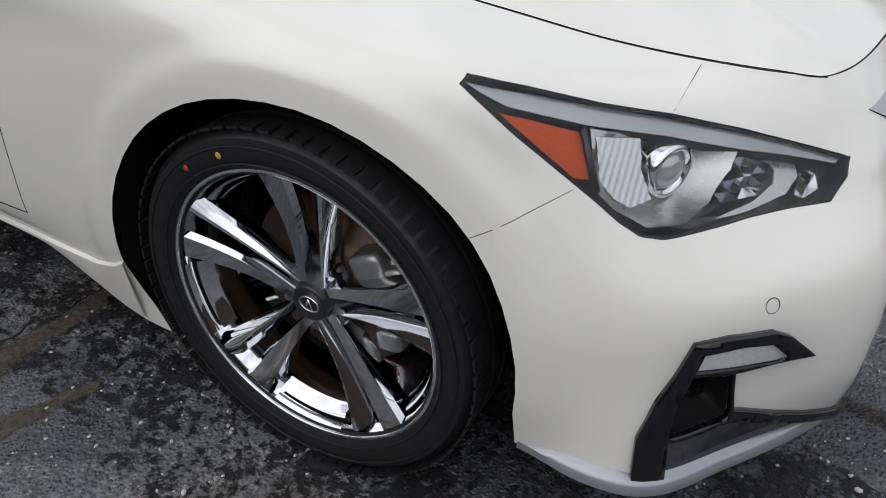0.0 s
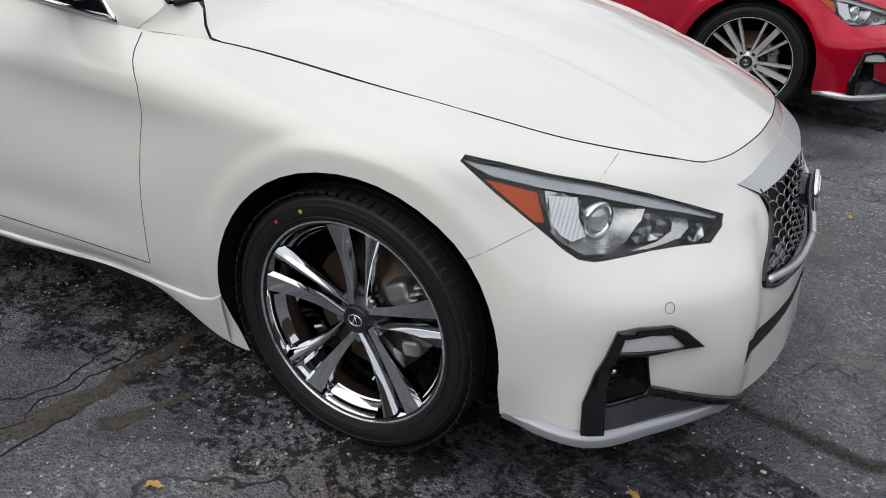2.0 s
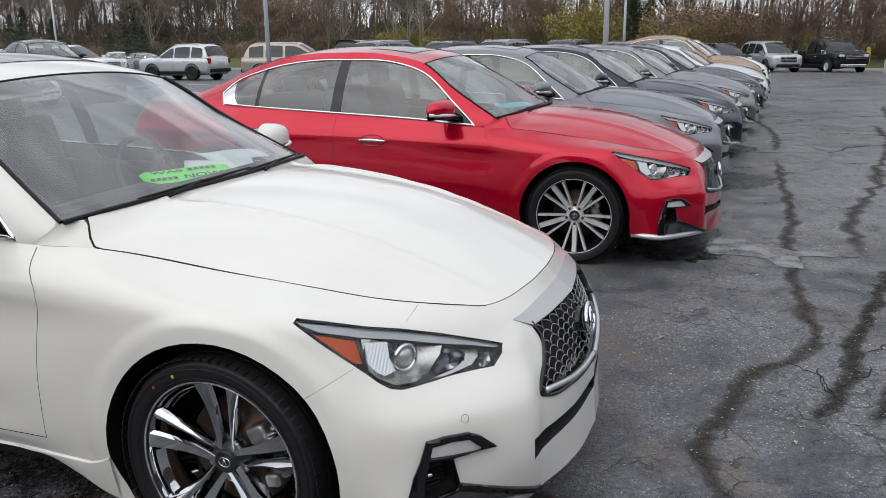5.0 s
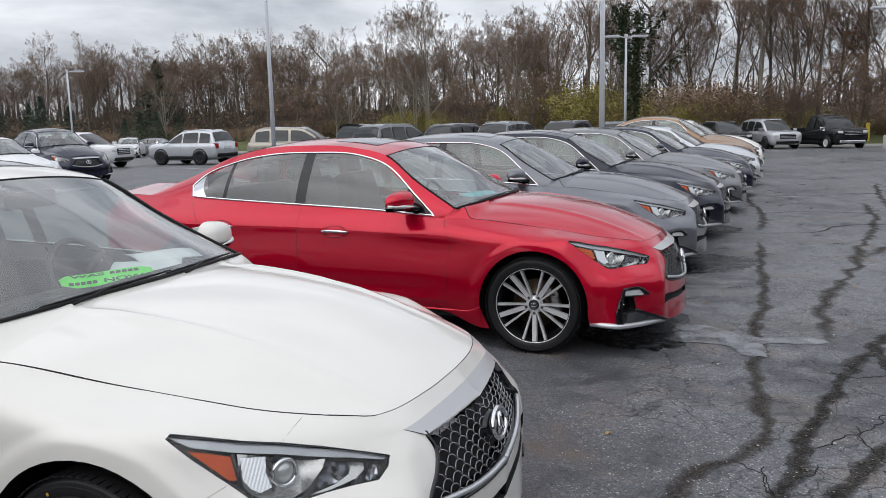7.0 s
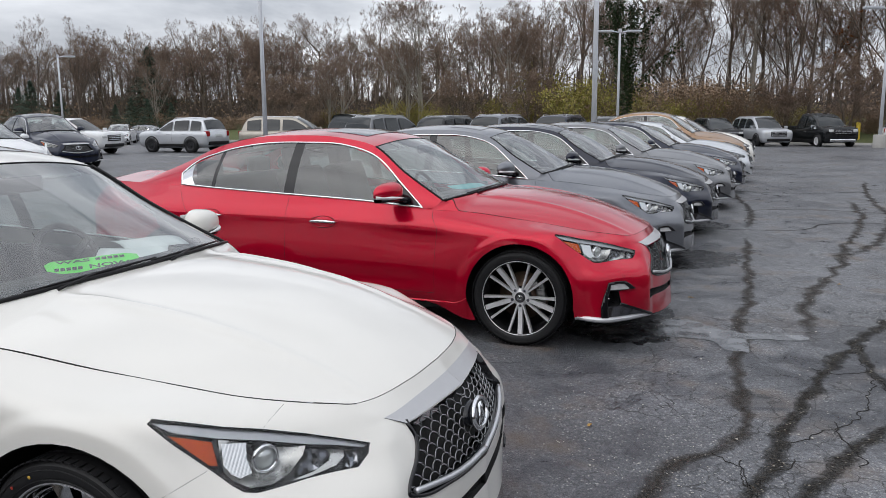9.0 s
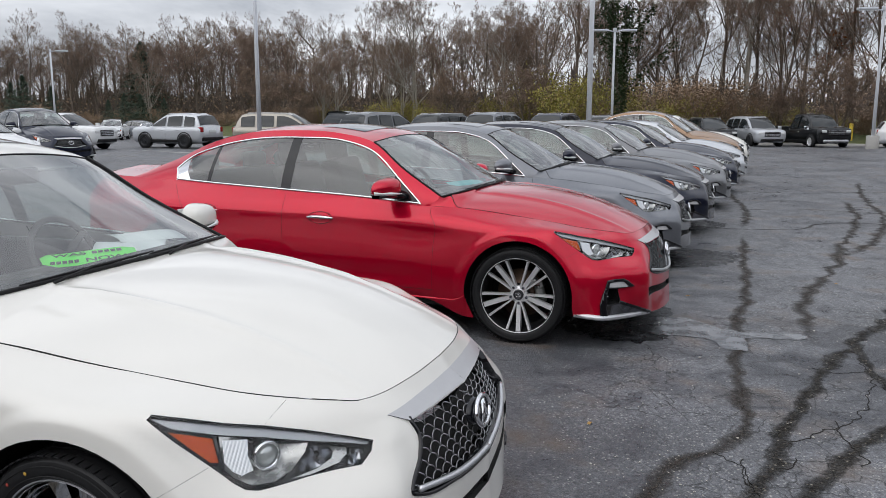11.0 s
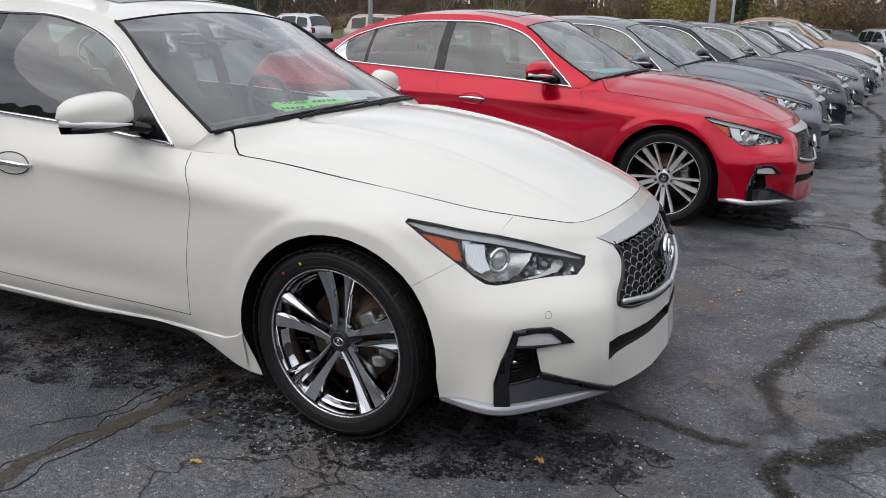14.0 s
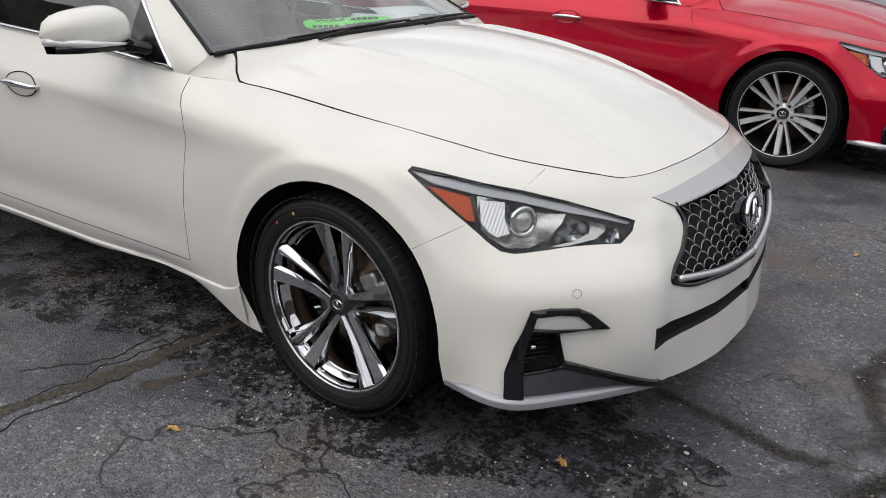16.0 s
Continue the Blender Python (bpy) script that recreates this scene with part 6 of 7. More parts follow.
def sheet(name, outline, mat, m, text, cat, bend=0.012, words=()):
    """A card or paper lying on a dashboard, a little curled, with its writing."""
    b = bmesh.new()
    b.faces.new([b.verts.new((x, y, 0)) for x, y in outline])
    for k in range(2):
        lo, hi = min(p[k] for p in outline), max(p[k] for p in outline)
        for c in np.linspace(lo, hi, 7)[1:-1]:
            bmesh.ops.bisect_plane(b, geom=b.verts[:] + b.edges[:] + b.faces[:], plane_co=(c, 0, 0) if k == 0 else (0, c, 0), plane_no=(1, 0, 0) if k == 0 else (0, 1, 0))
    lift = lambda x, y: bend * (math.sin(x * 11) * 0.6 + math.cos(y * 15) * 0.5 + 0.6)
    for v in b.verts:
        v.co.z = lift(v.co.x, v.co.y)
    bmesh.ops.solidify(b, geom=b.faces[:], thickness=0.0006)
    ob = part(name, b, mat, None)
    ob.matrix_basis = m
    for kind, x, y, size in words:
        if isinstance(kind, str):
            cu = bpy.data.curves.new("lettering", "FONT")
            cu.body, cu.size, cu.offset = kind, size, size * 0.02
            t = bpy.data.objects.new("tmp", cu)
            me = bpy.data.meshes.new_from_object(t)
            bpy.data.objects.remove(t)
            me.materials.clear()
            me.materials.append(INK)
            for v in me.vertices:
                v.co = Vector((v.co.x + x, v.co.y + y, lift(v.co.x + x, v.co.y + y) + 0.004))
            w = new("lettering", me)
            w.parent = ob
        else:
            wb = bmesh.new()
            for k in range(5):
                x0 = x + k * kind / 5
                f = wb.faces.new([wb.verts.new((px, py, lift(px, py) + 0.004)) for px, py in ((x0, y), (x0 + kind / 6.5, y), (x0 + kind / 6.5, y + size), (x0, y + size))])
            part("figures", wb, INK, ob, "", False)
    return tagged(ob, text, cat)


CARD = [(-0.20, 0.03), (-0.17, 0.085), (0.15, 0.10), (0.20, 0.07), (0.20, -0.05), (0.16, -0.10), (-0.13, -0.095), (-0.19, -0.05)]
sheet("price_card", CARD, LIME, pose(-0.67, 0.885, 0.982, 9, 0, 45) @ Matrix.Scale(0.86, 4), "fluorescent green price card on the dashboard", "card", 0.010,
      [("WAS", -0.15, 0.02, 0.065), (0.13, 0.015, 0.02, 0.04), ("NOW", -0.02, -0.075, 0.065), (0.12, -0.16, -0.07, 0.035)])
PAGE = [(-0.14, -0.108), (0.14, -0.108), (0.14, 0.108), (-0.14, 0.108)]
sheet("paper_sheet", PAGE, PAPER, pose(-0.70, 1.16, 0.978, 3, 4, 35), "white form lying on the dashboard", "paper", 0.014)
sheet("paper_sheet", PAGE, PAPER, pose(-0.76, 1.34, 0.985, 4, 6, 60), "white form curled against the windshield", "paper", 0.022)
sheet("price_card", CARD, TEAL, pose(-0.16, 4.50, 0.985, 8, 0, 45) @ Matrix.Scale(0.8, 4), "teal price card on the red car's dashboard", "card", 0.010)

# ---- other vehicles in the lot ----
def suv(name, coat, m, text, bed=False, long=4.9, high=1.78, wide=0.95):
    """A tall car or pickup: lofted body, cabin, glass, wheels, lamps."""
    car = new(name)
    h = long / 2
    st = [(-h, 0.86, 0.50), (-h + 0.05, 0.95, 0.42), (-h + 0.6, 1.0, 0.33), (0.0, 1.0, 0.30), (h - 1.0, 1.0, 0.31), (h - 0.45, 0.985, 0.33), (h - 0.10, 0.93, 0.37), (h, 0.82, 0.45)]
    bonnet = 1.20 if bed else 1.06
    hoodz = lambda x: (bonnet if x > 0.2 else 1.04) - 0.10 * max(0, (x - h + 1.25) / 1.25) ** 2.2
    b = bmesh.new()
    rows = []
    for x, k, z0 in st:
        w, top = wide * k, hoodz(x)
        rows.append([(x, 0, z0), (x, w * 0.9, z0), (x, w * 0.985, z0 + 0.12), (x, w, 0.70), (x, w * 0.985, top - 0.12), (x, w * 0.95, top - 0.03), (x, w * 0.84, top + 0.015), (x, 0, top + 0.05)])
    g = spline(np.swapaxes(spline(np.swapaxes(np.array(rows), 0, 1), 0.10), 0, 1), 0.14)
    v = grid(b, g)
    for end in (v[0], v[-1]):
        b.faces.new(end)
    mirrored(b)
    bmesh.ops.recalc_face_normals(b, faces=b.faces[:])
    body = part("body", b, coat, car)
    # cabin
    back = -h + 0.10 if not bed else -0.60
    front = h - 1.02
    c = bmesh.new()
    prof = [(back, 1.02, 0.90), (back + 0.16, high - 0.32, 0.82), (back + 0.34, high - 0.09, 0.74), (back + 0.75, high - 0.015, 0.70), (-0.35, high, 0.70), (front - 1.05, high - 0.05, 0.70), (front - 0.60, high - 0.27, 0.76), (front, 1.02, 0.88)]
    line = spline(prof, 0.07)
    rows = []
    for x, z, k in line:
        rows.append([(x, 0, z + 0.012), (x, wide * k * 0.55, z), (x, wide * k * 0.88, z - 0.035), (x, wide * k, z - 0.09), (x * 0.99, wide * (0.55 * k + 0.41), (z - 0.09) * 0.5 + 0.49), (x * 0.98, wide * 0.92, 0.98)])
    grid(c, rows)
    mirrored(c)
    bmesh.ops.recalc_face_normals(c, faces=c.faces[:])
    part("cabin", c, coat, car)
    # glass panes laid 6 mm proud of the cabin
    for label, near, dx in (("windshield", [q for q in line if front - 0.98 < q[0] < front - 0.04], 0.012), ("rear_window", [q for q in line if back + 0.03 < q[0] < back + 0.31], -0.012)):
        p = bmesh.new()
        grid(p, [[(x + dx, wide * k * f, z + dz + 0.016) for f, dz in ((-0.90, -0.042), (-0.55, 0), (0, 0.012), (0.55, 0), (0.90, -0.042))] for x, z, k in near])
        part(label, p, DARK_GLASS, car)
    run = [(x, z, k) for x, z, k in line if back + 0.30 < x < front - 0.14 and z > 1.24]
    cuts = [back + 0.30, back + 1.05, back + 2.02, front] if not bed else [back + 0.22, back + 1.0, front]
    for s in (1, -1):
        for lo_x, hi_x in zip(cuts, cuts[1:]):
            p = bmesh.new()
            rows = []
            for x, z, k in run:
                if not lo_x + 0.035 < x < hi_x - 0.035:
                    continue
                lo, hi = (wide * 0.92, 0.98), (wide * k, z - 0.09)
                at = lambda q: (x, s * (lo[0] + (hi[0] - lo[0]) * (q - 0.98) / (hi[1] - 0.98) + 0.012 + 0.018 * math.sin(math.pi * (q - 0.98) / (hi[1] - 0.98))), q)
                rows.append([at(q) for q in np.linspace(1.09, max(1.16, z - 0.15), 5)])
            if len(rows) > 1:
                grid(p, rows)
                part("side_window", p, DARK_GLASS, car)
            else:
                p.free()
        for xp in cuts[1:-1]:
            gap = bmesh.new()
            tube(gap, [(xp, s * (wide * 0.985 + 0.004), 0.46), (xp, s * (wide + 0.002), 0.72), (xp, s * (wide * 0.975), 0.98)], 0.008, 5)
            part("door_gap", gap, DEEP, car)
            hd = bmesh.new()
            tube(hd, [(xp + 0.10, s * (wide + 0.006), 0.90), (xp + 0.16, s * (wide + 0.03), 0.905), (xp + 0.28, s * (wide + 0.03), 0.905), (xp + 0.33, s * (wide + 0.006), 0.90)], 0.014, 6)
            part("door_handle", hd, CHROME if bed else coat, car)
        for x in (h - 0.92, -h + 0.98):
            fl = bmesh.new()
            ang = np.linspace(radians(-8), radians(188), 18)
            grid(fl, [[(x + r * math.cos(t), s * (wide + d), 0.37 + r * math.sin(t)) for r, d in ((0.385, -0.03), (0.392, 0.018), (0.445, 0.016), (0.455, -0.02))] for t in ang])
            part("arch_trim", fl, TRIM_BLACK, car)
        cl = bmesh.new()
        box(cl, (-h + 1.4, s * (wide - 0.02) - 0.03, 0.30), (h - 1.35, s * (wide - 0.02) + 0.03, 0.44), 0.02)
        part("sill_trim", cl, TRIM_BLACK, car)
        t = bmesh.new()
        box(t, (-h - 0.01, s * wide * 0.80 - 0.07, 0.80), (-h + 0.20, s * wide * 0.80 + 0.13, 1.06), 0.04)
        part("tail_lamp", t, TAIL_RED, car, "red tail lamp")
        t = bmesh.new()
        box(t, (h - 0.28, s * wide * 0.70 - 0.15, bonnet - 0.30), (h + 0.012, s * wide * 0.70 + 0.13, bonnet - 0.16), 0.035)
        part("headlamp", t, FOG_GLASS, car, "clear headlamp")
        t = bmesh.new()
        box(t, (front - 0.30, s * (wide + 0.02), 1.06), (front - 0.16, s * (wide + 0.20), 1.22), 0.03)
        part("door_mirror", t, CHROME if bed and coat is BLACK else coat, car)
        for x in (h - 0.92, -h + 0.98):
            wb = bmesh.new()
            lathe(wb, [(-0.115, 0.24), (-0.125, 0.30), (-0.10, 0.365), (0.10, 0.365), (0.12, 0.30)], 28)
            bmesh.ops.recalc_face_normals(wb, faces=wb.faces[:])
            wt = part("wheel", wb, RUBBER, car)
            wt.matrix_basis = Matrix.Translation((x, s * (wide - 0.055), 0.365)) @ pose(0, 0, 0, 0, 0, 0 if s < 0 else 180)
            rb = bmesh.new()
            lathe(rb, [(-0.10, 0.25), (-0.115, 0.235), (-0.09, 0.21), (-0.095, 0.06), (-0.105, 0.05), (-0.105, 0.001)], 10)
            part("rim", rb, GUNMETAL if coat is SILVER else ALLOY, wt, "", False)
            ab = bmesh.new()
            lathe(ab, [(0.0, 0.41), (0.006, 0.40), (0.006, 0.001)], 28)
            a = part("wheel_arch", ab, DEEP, car)
            a.matrix_basis = Matrix.Translation((x, s * (wide + 0.004), 0.37)) @ pose(0, 0, 0, 0, 0, 180 if s > 0 else 0)
    t = bmesh.new()
    box(t, (h - 0.08, -wide * 0.52, bonnet - 0.44), (h + 0.018, wide * 0.52, bonnet - 0.14), 0.04)
    gr = part("grille", t, GLOSS_BLACK, car)
    for k in range(3):
        t = bmesh.new()
        box(t, (h + 0.014, -wide * 0.49, bonnet - 0.39 + 0.085 * k), (h + 0.030, wide * 0.49, bonnet - 0.36 + 0.085 * k), 0.006)
        part("grille_bar", t, CHROME, gr)
    t = bmesh.new()
    box(t, (h - 0.14, -wide * 0.74, 0.34), (h + 0.02, wide * 0.74, 0.50), 0.05)
    part("front_bumper", t, TRIM_BLACK if coat is not BLACK else CHROME, car)
    t = bmesh.new()
    box(t, (-h - 0.03, -wide * 0.84, 0.38), (-h + 0.10, wide * 0.84, 0.56), 0.05)
    part("rear_bumper", t, TRIM_BLACK, car)
    t = bmesh.new()
    box(t, (-h - 0.012, -0.26, 0.78), (-h + 0.02, 0.26, 0.92), 0.01)
    part("number_plate", t, PAPER, car)
    if bed:
        for s in (1, -1):
            t = bmesh.new()
            box(t, (-h + 0.05, s * wide * 0.94 - 0.05, 1.0), (back + 0.02, s * wide * 0.94 + 0.03, 1.18), 0.02)
            part("bed_side", t, coat, car)
        t = bmesh.new()
        box(t, (-h - 0.01, -wide * 0.9, 0.95), (-h + 0.07, wide * 0.9, 1.18), 0.02)
        part("tailgate", t, coat, car)
    else:
        for s in (1, -1):
            t = bmesh.new()
            tube(t, [(back + 0.5, s * wide * 0.60, high - 0.10), (back + 0.65, s * wide * 0.60, high - 0.01), (front - 1.15, s * wide * 0.60, high - 0.015), (front - 1.0, s * wide * 0.60, high - 0.10)], 0.016, 6)
            part("roof_rail", t, SATIN, car)
    car.matrix_basis = m
    return tagged(car, text, "pickup" if bed else "suv", "vehicles across the lot")


DARK_GLASS = plain("dark_car_glass", (0.020, 0.024, 0.026), 0.04, 0.0, 10.0, 0.1, Specular_IOR_Level=0.6)
CHAMP = paint("champagne_paint", (0.40, 0.37, 0.32), 0.5, 0.4, 0.1)
LIGHT = paint("plain_white_paint", (0.74, 0.75, 0.76), 0.0, 0.4)
OTHERS = [
    (SILVER, -23.1, 33.1, 176, "pale silver suv with black wheels across the lot", 0, 4.3, 1.72),
    (CHAMP, -17.2, 33.5, 12, "champagne suv parked side-on across the lot", 0, 4.8, 1.75),
    (BLACK, -14.4, 34.0, 68, "black pickup parked tail-out across the lot", 1, 5.4, 1.82),
    (STEEL, -12.0, 33.4, 70, "dark grey suv parked tail-out across the lot", 0, 4.8, 1.78),
    (BLACK, -9.6, 36.2, 72, "black suv parked tail-out across the lot", 0, 4.8, 1.76),
    (GREY, -7.0, 36.0, 75, "grey suv parked tail-out across the lot", 0, 4.8, 1.80),
    (NAVY, -4.3, 37.4, 78, "dark suv parked tail-out across the lot", 0, 4.8, 1.78),
    (STEEL, -2.2, 40.0, 80, "slate suv parked tail-out across the lot", 0, 4.8, 1.72),
    (LIGHT, -26.9, 29.5, 4, "white suv parked far across the lot", 0, 4.8, 1.70),
    (SILVER, 5.5, 51.2, -68, "silver suv parked near the grass verge", 0, 4.8, 1.80),
    (BLACK, 8.7, 51.6, -68, "black pickup with chrome bumper near the verge", 1, 5.9, 1.95),
    (BLACK, 2.9, 51.5, -70, "dark suv behind the row of sedans", 0, 4.7, 1.72),
    (LIGHT, 14.4, 50.5, -2, "white suv parked beside the grass verge", 0, 4.6, 1.60),
]


def crossover(coat, m, text, sx=1.02, sy=1.05, sz=1.20):
    """A taller sibling of the sedans on larger wheels."""
    c = copy_thing(red, m)
    c.scale = (sx, sy, sz)
    repaint(c, coat)
    for o in c.children:
        if o.name.split(".")[0] == "wheel":
            at, turn, _ = o.matrix_basis.decompose()
            o.matrix_basis = Matrix.Translation(at) @ Matrix.Diagonal((sz / sx, 1, 1, 1)) @ turn.to_matrix().to_4x4()
    return tagged(c, text, "suv", "vehicles across the lot")


for coat, x, y, a, text, bed, long, high in OTHERS:
    suv("pickup" if bed else "suv", coat, pose(x, y, fall(y), 0, 0, a), text, bool(bed), long, high, 1.03 if bed else 0.95)
crossover(COPPER, pose(2.15, 21.6, fall(21.6), 0, 0, -1), "copper brown crossover parked in the row", 1.0, 1.05, 1.17)
crossover(WHITE, pose(2.5, 24.6, fall(24.6), 0, 0, -1), "white crossover at the end of the row", 1.0, 1.04, 1.12)
crossover(BLUE, pose(-17.8, 19.3, fall(19), 0, 0, -22), "dark navy suv parked nose-out beyond the row", 1.0, 1.06, 1.22)
crossover(LIGHT, pose(-15.5, 14.9, fall(15), 0, 0, -12), "white suv parked nose-out beyond the row", 1.0, 1.05, 1.07)
for (x, y, a, coat, text) in ((-37.5, 45.5, -60, LIGHT, "white sedan far across the lot"), (-43.0, 53.5, 175, GREY, "grey sedan at the far edge of the lot")):
    c = copy_thing(red, pose(x, y, fall(y), 0, 0, a))
    repaint(c, coat)
    tagged(c, text, "car", "vehicles across the lot")

# ---- lamp posts ----
POSTM = plain("galvanised_post", (0.56, 0.58, 0.62), 0.5, 0.0, 12.0, 0.12)
CONCRETE = plain("concrete", (0.38, 0.37, 0.35), 0.85, 0.0, 18.0, 0.25, 0.4)


def lamp_post(x, y, high, turn, arms=2, base=False):
    ob = new("lamp_post")
    b = bmesh.new()
    tube(b, [(0, 0, 0.0), (0, 0, high * 0.5), (0, 0, high)], [0.10, 0.085, 0.07], 12)
    part("pole", b, POSTM, ob)
    for s in ((1, -1) if arms == 2 else (1,)):
        a = bmesh.new()
        tube(a, [(0, 0, high - 0.10), (s * 0.5, 0, high - 0.02)], 0.035, 8)
        part("arm", a, POSTM, ob)
        hd = bmesh.new()
        box(hd, (s * 0.95 - 0.5, -0.17, high - 0.07), (s * 0.95 + 0.5, 0.17, high + 0.05), 0.03)
        head = part("lamp_head", hd, POSTM, ob, "flat rectangular lamp head")
        l = bmesh.new()
        box(l, (s * 0.95 - 0.40, -0.13, high - 0.085), (s * 0.95 + 0.40, 0.13, high - 0.068), 0.004)
        part("lens", l, PAPER, head)
    cp = bmesh.new()
    box(cp, (-0.1, -0.1, high - 0.12), (0.1, 0.1, high + 0.14), 0.03)
    part("cap", cp, POSTM, ob)
    if base:
        cb = bmesh.new()
        lathe(cb, [(0.0, 0.33), (0.72, 0.33), (0.77, 0.29), (0.77, 0.001)], 20, "z")
        part("plinth", cb, CONCRETE, ob, "round concrete plinth")
    ob.matrix_basis = pose(x, y, fall(y) - 0.05, 0, 0, turn)
    return tagged(ob, "grey steel parking-lot lamp post with flat heads", "lamp post", "lamp posts")


lamp_post(-1.72, 26.3, 8.4, 10)
lamp_post(-15.95, 28.8, 8.4, 15)
lamp_post(-3.4, 54.2, 7.6, 18)
lamp_post(-52.8, 57.1, 7.6, 40, 1)
lamp_post(11.35, 47.2, 7.5, 20, 2, True)

# ---- square post with its warning sign behind the row ----
SIGN_X, SIGN_Y = -5.91, 4.66
pb = bmesh.new()
box(pb, (-0.088, -0.088, -0.05), (0.088, 0.088, 7.4), 0.012)
post = part("square_post", pb, plain("pale_grey_post_paint", (0.62, 0.65, 0.68), 0.5, 0.0, 9.0, 0.08))
post.matrix_basis = pose(SIGN_X, SIGN_Y, fall(SIGN_Y), 0, 0, 25)
tagged(post, "pale grey square steel post behind the row", "post")
pb = bmesh.new()
box(pb, (-0.26, 0.0, -0.20), (0.26, 0.004, 0.20), 0.0015)
sign = part("warning_sign", pb, PAPER)
sign.matrix_basis = pose(SIGN_X + 0.125, SIGN_Y - 0.115, 1.965 + fall(SIGN_Y), 0, 2, 47) @ Matrix.Scale(0.94, 4)
tagged(sign, "white warning sign with a red-brown heading band on the post", "sign")
pb = bmesh.new()
box(pb, (-0.257, -0.003, 0.125), (0.257, 0.0, 0.197), 0.0)
part("heading_band", pb, plain("faded_red_band", (0.30, 0.075, 0.055), 0.6, 0.0, 30.0, 0.2), sign, "faded red-brown band", False)
GREY_INK = Mat("faded_blue_ink", (0.17, 0.20, 0.26), 0.6).m
for words, size, x, z, ink in (("WARNING", 0.062, -0.185, 0.138, PAPER), ("Closed Circuit TV Surveillance", 0.034, -0.235, 0.040, GREY_INK), ("by", 0.026, -0.015, -0.015, GREY_INK)):
    cu = bpy.data.curves.new("lettering", "FONT")
    cu.body, cu.size, cu.offset = words, size, size * 0.02
    tmp = bpy.data.objects.new("lettering", cu)
    me = bpy.data.meshes.new_from_object(tmp)
    bpy.data.objects.remove(tmp)
    me.materials.clear()
    me.materials.append(ink)
    wide_text = max(v.co.x for v in me.vertices)
    fit_x = min(1.0, (0.37 if size > 0.05 else 0.47) / wide_text)
    for v in me.vertices:
        v.co = Vector((x + v.co.x * fit_x, -0.0045, z + v.co.y))
    w = new("lettering", me)
    w.parent = sign
for x0, x1, z0, z1 in ((-0.18, -0.11, -0.075, -0.045), (-0.09, 0.11, -0.075, -0.045), (0.13, 0.20, -0.075, -0.045), (-0.10, -0.03, -0.135, -0.105), (-0.015, 0.045, -0.135, -0.105), (0.06, 0.13, -0.135, -0.105), (-0.09, 0.09, 0.096, 0.106)):
    pb = bmesh.new()
    box(pb, (x0, -0.003, z0), (x1, -0.001, z1), 0.0)
    part("text_bar", pb, GREY_INK, sign, "", False)

# ---- verge, kerb and bollard ----
GRASS = Mat("mown_grass", (0.10, 0.13, 0.04), 0.9)
gn = GRASS.noise(26.0, 5.0, 0.7)
GRASS.to("Base Color", GRASS.ramp(gn, [(0.3, (0.045, 0.065, 0.018)), (0.6, (0.115, 0.13, 0.04)), (0.8, (0.19, 0.165, 0.07))]))
GRASS.bump(gn, 1.0, 0.05)
vb = bmesh.new()
EDGE = [(-120, 76), (-70, 67), (-40, 60), (-15, 57), (2, 56.5), (7, 55.5), (12, 54), (16, 53), (40, 51), (90, 51)]
line = spline([(x, y, 0) for x, y in EDGE], 1.5)
grid(vb, [[(x, y + d, 0.13 + h + fall(y)) for d, h in ((0.16, 0), (1.0, 0.04), (6, 0.45), (14, 0.8), (60, 1.2))] for x, y, _ in line])
bmesh.ops.recalc_face_normals(vb, faces=vb.faces[:])
tagged(part("grass_verge", vb, GRASS.m), "short autumn grass verge round the lot", "grass", kind="structure")
kb = bmesh.new()
grid(kb, [[(x, y + d, z + fall(y)) for d, z in ((0, -0.05), (0.0, 0.13), (0.02, 0.15), (0.15, 0.15), (0.17, 0.12))] for x, y, _ in line])
bmesh.ops.recalc_face_normals(kb, faces=kb.faces[:])
tagged(part("kerb", kb, CONCRETE), "pale concrete kerb along the verge", "kerb", kind="structure")
yb = bmesh.new()
lathe(yb, [(0.0, 0.13), (1.25, 0.13), (1.31, 0.09), (1.33, 0.001)], 18, "z")
bol = part("bollard", yb, plain("yellow_paint", (0.62, 0.44, 0.03), 0.5, 0.0, 20.0, 0.2))
bol.matrix_basis = pose(11.9, 56.5, 0.13 + fall(56))
tagged(bol, "yellow safety bollard on the verge", "bollard")
PAINT_LINE = plain("worn_white_line", (0.45, 0.45, 0.43), 0.8, 0.0, 6.0, 0.4)
for k in range(4):
    lb = bmesh.new()
    box(lb, (-2.5, -0.05, 0.0), (2.5, 0.05, 0.003), 0.0)
    l = part("bay_line", lb, PAINT_LINE, None, "", False)
    l.matrix_basis = pose(-12.5 - 2.4 * k, 24.5 + 1.2 * k, 0.002 + fall(24.5 + 1.2 * k), 0, 0, -20)
    tagged(l, "worn white parking bay line", "bay line", "bay lines", "structure")

